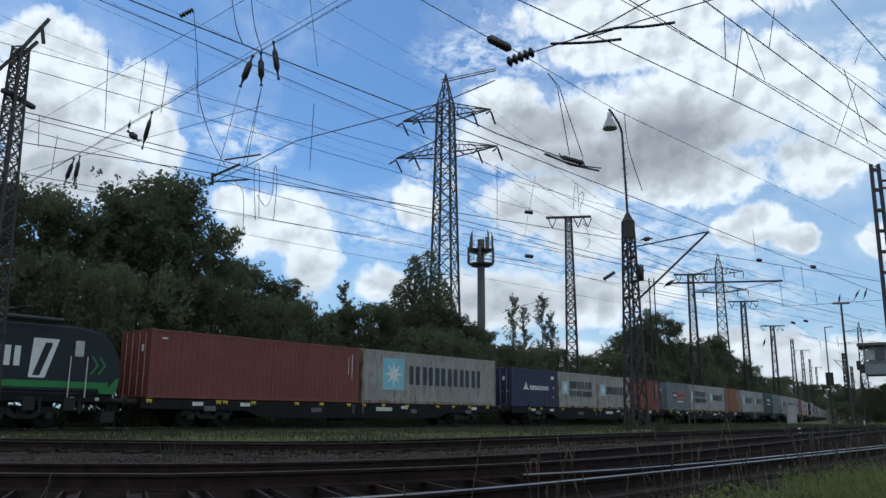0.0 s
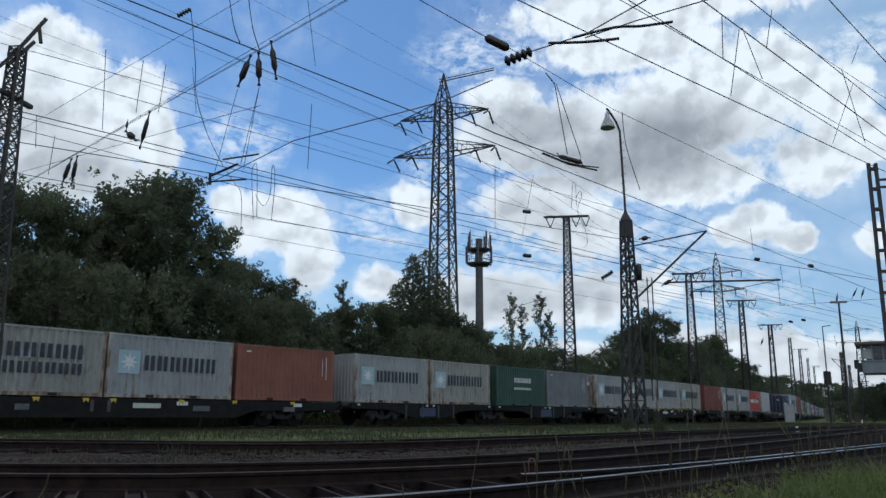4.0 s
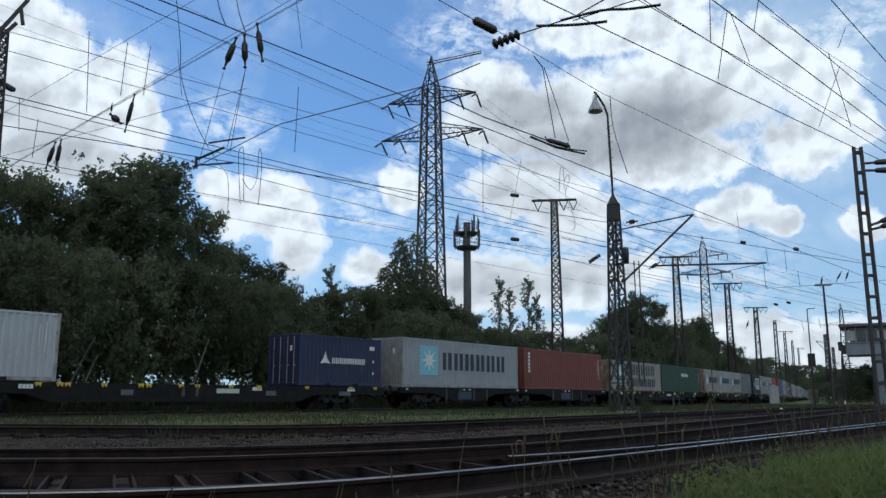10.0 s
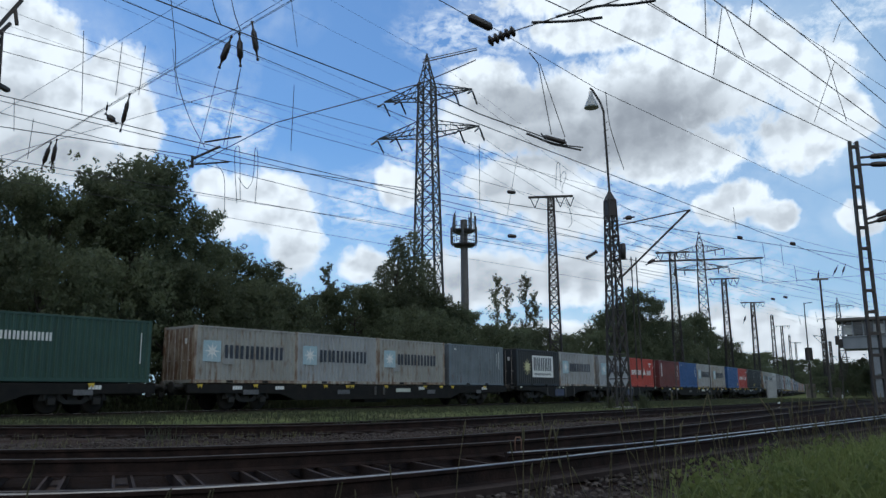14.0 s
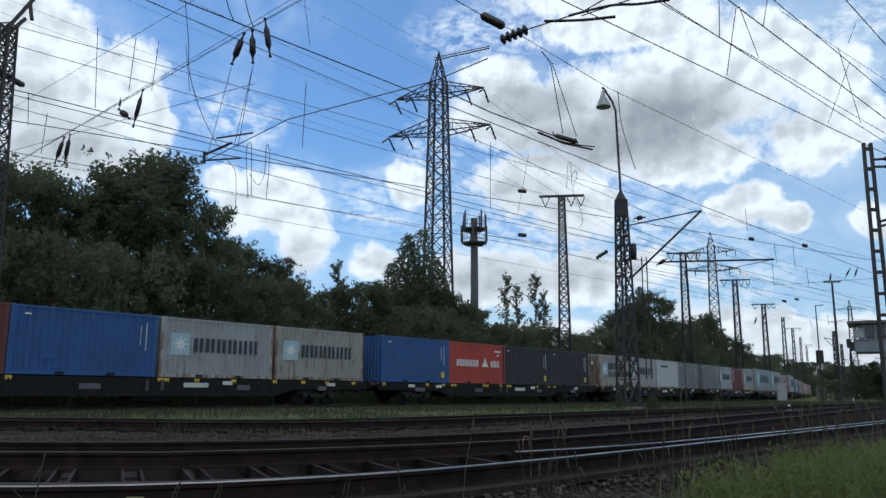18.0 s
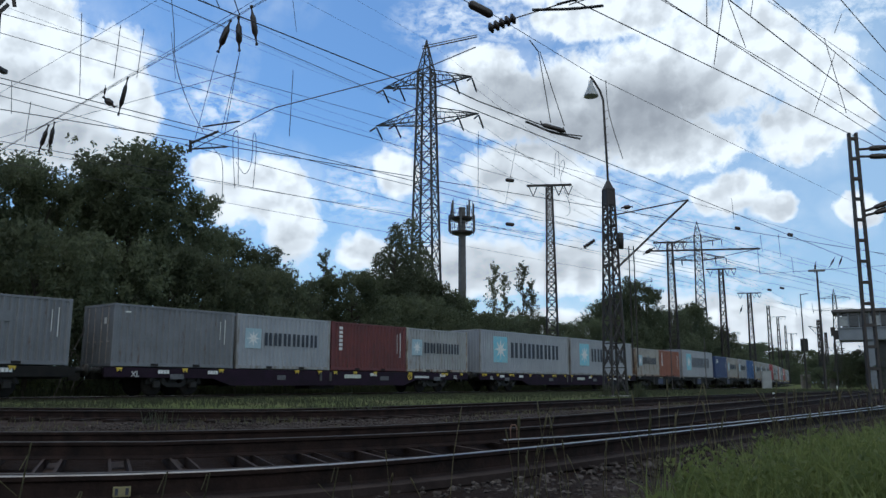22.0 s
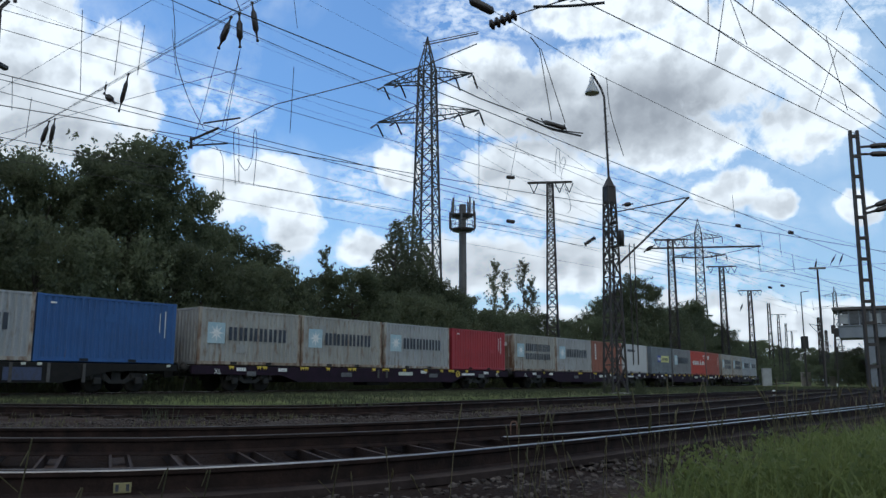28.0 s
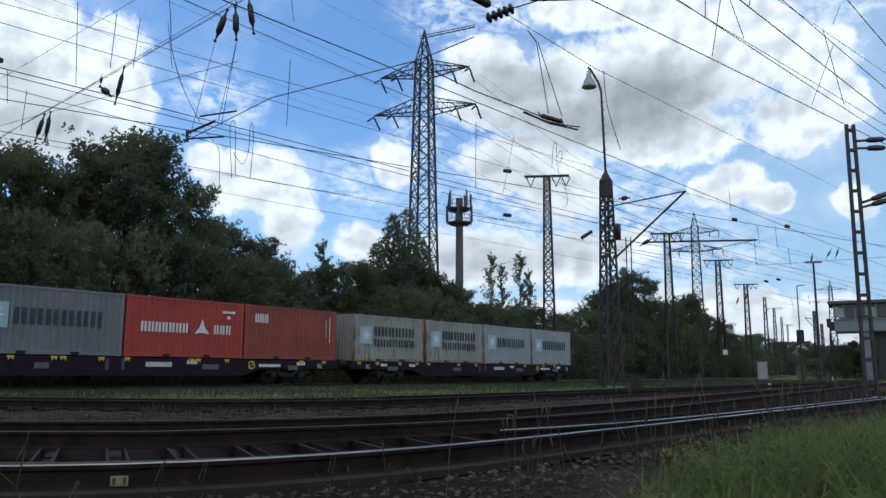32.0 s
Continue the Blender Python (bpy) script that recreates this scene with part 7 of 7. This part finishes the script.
def verge(x, y):
    s = y - near_line(x) + 0.45 * noise.noise((x * 0.8, y * 0.8, 3)) + max(0.0, 5.6 - x) * 0.42
    if s > -0.2 or math.hypot(x, y) < 1.2:
        return 0.0
    return (1.0 if s < -0.5 else 0.45) * min(1.0, max(0.12, (x + 0.4) / 4.0))


def tall_verge(x, y):
    return verge(x, y) * max(0.0, min(1.0, (near_line(x) - 0.35 - y) / 0.9)) * max(0.0, min(1.0, (x - 3.2) / 2.0))


def strip(x, y):
    s = y - third_near(x)
    f = max(0.0, min(1.0, (s - 0.35) / 0.5)) * max(0.0, min(1.0, (30.4 - y) / 0.6))
    return f * (0.35 + 0.65 * max(0.0, min(1.0, 0.6 + 1.4 * noise.noise((x * 0.35, y * 0.35, 7)))))


blades("meadow_grass", "thick green meadow grass on the near verge", scatter(84000, verge, 0.6, 34, -7, 3.2, 1, 0.9), 0.22, 0.004, GRASS, 0.8, 1)
blades("tall_grass", "tall leafy grass and weeds on the near verge", scatter(42000, tall_verge, 3, 26, -4, 2.6, 21, 0.6), 0.36, 0.005, GRASS, 0.9, 21)
def rough(x, y):
    """The same verge beside and behind the camera."""
    if y + 0.1 * x + 0.4 * noise.noise((x * 0.8, y * 0.8, 3)) > 1.5 or math.hypot(x, y) < 0.4:
        return 0.0
    return max(0.0, min(1.0, (3.4 - x) / 2.5)) * max(0.0, min(1.0, (x + 9.0 + 2 * noise.noise((y, 1, 0))) / 3.0)) * max(0.0, min(1.0, (y + 8.0 + 2 * noise.noise((x, 2, 0))) / 3.0))


blades("verge_grass", "short green grass on the verge beside the tracks", scatter(42000, rough, -9, 3.4, -8, 2.8, 41), 0.2, 0.005, GRASS, 0.8, 41)
blades("broad_weeds", "low broad-leaved weeds in the near verge", scatter(22000, verge, 0.6, 20, -5, 2.9, 2, 0.9), 0.2, 0.012, GRASS, 1.3, 2)
blades("grass_strip", "rough grass between the tracks and the freight line", scatter(52000, strip, -6, 90, 8, 30.6, 3, 0.35), 0.15, 0.010, STRIP_GRASS, 0.7, 3)
blades("bank_grass", "tall rough grass behind the freight line", scatter(9000, lambda x, y: 1.0, -10, 120, 33.8, 37.5, 4, 0.2), 0.6, 0.03, STRIP_GRASS, 0.6, 4)


def leafy(n, seed):
    """Low leafy weeds among the grass of the verge."""
    rng = np.random.default_rng(seed)
    spots = scatter(n, verge, 0.5, 22, -4, 2.8, seed, 0.8)
    clumps = [(x, y, z + 0.06 + (0.2 if x > 4 else 0.1) * rng.random(), 0.07 + 0.11 * rng.random()) for x, y, z in spots]
    me = leaf_mesh("leafy_weeds", rng, clumps, 3600, 0.021, GRASS)
    tagged(new("leafy_weeds", me), "low leafy green weeds among the verge grass", "weeds", kind="stuff")


leafy(1300, 31)


def between(x, y):
    if y < second_near(x) + 2.0 or y > third_near(x) + 2.5:
        return 0.0
    return max(0.0, min(1.0, 1.8 * noise.noise((x * 0.45, y * 0.8, 11)) - 0.15))


blades("track_weeds", "sparse weeds growing between the tracks", scatter(3600, between, 0, 60, 6, 20, 5, 0.3), 0.13, 0.008, TRACK_WEED, 0.7, 5)
for k, (x, y, h, n) in enumerate(((12.3, 12.4, 0.55, 60), (12.9, 12.1, 0.4, 45), (8.2, 12.9, 0.3, 30), (14.0, 22.6, 0.3, 60), (36.2, 16.4, 0.8, 160), (35.6, 17.9, 0.7, 120), (40.0, 14.0, 0.4, 70))):
    rng = np.random.default_rng(80 + k)
    blades("weed_tuft", "tuft of tall weeds beside the rail", [(x + rng.normal() * 0.16, y + rng.normal() * 0.16, 0.0) for _ in range(n)], h, 0.008, STRIP_GRASS, 0.6, 80 + k)


def stalks(n, seed):
    """Tall seed stalks that stand in front of the rails."""
    rng = np.random.default_rng(seed)
    bm = bmesh.new()
    done = 0
    while done < n:
        x = 2.2 + 14 * rng.random() ** 1.1
        y = near_line(x) - 0.15 - 0.9 * rng.random() ** 2
        if math.hypot(x, y) < 2.7 or (math.atan2(y, x) > radians(34) and rng.random() < 0.8):
            continue
        h = 0.25 + 0.38 * rng.random() * (1.3 if x > 4 else 1.0)
        a = Vector((x, y, ground_height(x, y) - 0.02))
        tilt = Vector((rng.normal() * 0.07, rng.normal() * 0.07, 0))
        mid, top = a + Vector((0, 0, h * 0.6)) + tilt * 0.5, a + Vector((0, 0, h)) + tilt * 1.2
        strut(bm, a, mid, 0.0028, 3)
        strut(bm, mid, top, 0.0024, 3, 0.0016)
        lathe(bm, mid.lerp(top, 0.72), top + (top - mid) * 0.1, ((0, 0.0025), (0.3, 0.006), (0.7, 0.005), (1, 0.0015)), 4)
        done += 1
    tagged(new("grass_stalks", mesh_of("grass_stalks", bm, DRY)), "tall pale seed stalks in front of the near rails", "grass", kind="stuff")


stalks(260, 9)
# lone near stalks at the left
for x, y, h in ((1.35, 3.0, 0.52), (1.5, 2.9, 0.34), (1.75, 2.75, 0.4), (2.05, 2.9, 0.36), (2.6, 2.7, 0.35)):
    bm = bmesh.new()
    sweep(bm, [(x, y, -0.02), (x + 0.01, y, h * 0.5), (x + 0.035, y - 0.02, h)], 0.003, 4)
    for k in range(4):
        z = h * (0.3 + 0.17 * k)
        strut(bm, (x + 0.01, y, z), (x + 0.05 * (1 if k % 2 else -1), y + 0.02, z + 0.06), 0.0022, 3)
    tagged(new("weed_stalk", mesh_of("weed_stalk", bm, TRACK_WEED)), "single pale green weed stalk beside the near rail", "weed", "weed stalks")


def ballast(n, seed):
    """Loose stones on the ballast, one sheet of stuff."""
    rng = np.random.default_rng(seed)
    t = bmesh.new()
    bmesh.ops.create_icosphere(t, subdivisions=1, radius=1.0)
    base = np.array([v.co for v in t.verts])
    tri = np.array([[v.index for v in f.verts] for f in t.faces])
    t.free()
    vs, fs = [], []
    k = 0
    while k < n:
        x, y = -1 + 20 * rng.random() ** 1.4, 1.8 + 12 * rng.random()
        if y < near_line(x) - 0.8 or y > third_near(x) + 1.5 or near_far_rail(x) + 0.1 < y < second_near(x) + 1.3:
            continue
        r = 0.014 + 0.017 * rng.random()
        q = base * (1 + 0.25 * rng.normal(size=(len(base), 1))) * np.array((1, 0.8 + 0.3 * rng.random(), 0.65)) * r
        a = rng.random() * 6.283
        q = q @ np.array(((math.cos(a), -math.sin(a), 0), (math.sin(a), math.cos(a), 0), (0, 0, 1)))
        vs.append(q + np.array((x, y, ground_height(x, y) + r * 0.3)))
        fs.append(tri + k * len(base))
        k += 1
    me = bpy.data.meshes.new("ballast_stones")
    me.from_pydata(np.concatenate(vs).tolist(), [], np.concatenate(fs).tolist())
    me.materials.append(STONE)
    tagged(new("ballast_stones", me), "loose brown and grey ballast stones between the rails", "stones", kind="stuff")


def stone_material():
    m = bpy.data.materials.new("ballast_stone")
    m.use_nodes = True
    g = Nodes(m.node_tree)
    isl = g.add("ShaderNodeNewGeometry").outputs["Random Per Island"]
    co = g.add("ShaderNodeTexCoord").outputs["Object"]
    col = g.mix(isl, (0.024, 0.02, 0.018, 1), (0.115, 0.098, 0.088, 1))
    col = g.mix(g.span(g.noise(co, 1.1, 3.0), 0.4, 0.65), col, (0.05, 0.04, 0.035, 1))
    b = g.add("ShaderNodeBsdfPrincipled", {"Base Color": col, "Roughness": 0.95, "Specular IOR Level": 0.08})
    out = g.add("ShaderNodeOutputMaterial")
    g.tree.links.new(b.outputs[0], out.inputs[0])
    return m


STONE = stone_material()
ballast(14000, 12)
for x, y, r in ((4.6, 1.35, 0.055), (3.4, 1.75, 0.04), (5.6, 1.5, 0.035)):
    bm = bmesh.new()
    bmesh.ops.create_icosphere(bm, subdivisions=2, radius=r)
    for v in bm.verts:
        v.co *= 1 + 0.18 * noise.noise(v.co * 30 + Vector((x, y, 0)))
        v.co.z *= 0.7
    ob = new("stone", mesh_of("stone", bm, surface("pale_stone", (0.3, 0.28, 0.25), 0.85, 0, (0.2, 0.19, 0.17), 8.0, 0.3)))
    ob.location = (x, y, ground_height(x, y) + r * 0.45)
    tagged(ob, "pale rounded stone in the gravel at the verge", "stone", "pale stones")

# small plate on the near rail and a stub beside the third track
o = thing("rail_plate", "small yellowish plate fixed to the rail web", "plate", at=pose(2.62, near_far_rail(2.62) - 0.055, 0.1, 0, 0, -36))
bm = bmesh.new()
rounded(bm, -0.05, 0.05, -0.004, 0.004, -0.03, 0.03, 0.003)
part("plate", bm, surface("plate_yellow", (0.26, 0.23, 0.11), 0.6), o)
for q in (-0.038, 0.02):
    bm = bmesh.new()
    block(bm, q, q + 0.018, -0.006, -0.0045, -0.02, 0.02)
    part("marking", bm, NAVY_MARK, o)
o = thing("concrete_stub", "weathered concrete stub beside the track", "post", at=pose(5.6, 14.9, 0, 0, 0, 10))
bm = bmesh.new()
rounded(bm, -0.14, 0.14, -0.1, 0.1, -0.1, 0.42, 0.03)
part("post", bm, CONCRETE, o)
bm = bmesh.new()
rounded(bm, -0.2, 0.2, -0.12, 0.12, 0.42, 0.5, 0.02)
part("cap", bm, CONCRETE, o)


# ---- what moves ----
def motions():
    """The train draws out of the curve along the yard at an even pace."""
    for ob, x, y, z in MOVERS:
        rows = []
        for t in (range(0, 33) if x > CURVE_X else (0.0, 8.0, 16.0, 24.0, 32.0)):
            px, py, turn = on_line(x - SPEED * t)
            rows.append((float(t), pose(px, py + y - TRAIN_Y, z, 0, 0, turn)))
        walk(ob, rows)


motions()
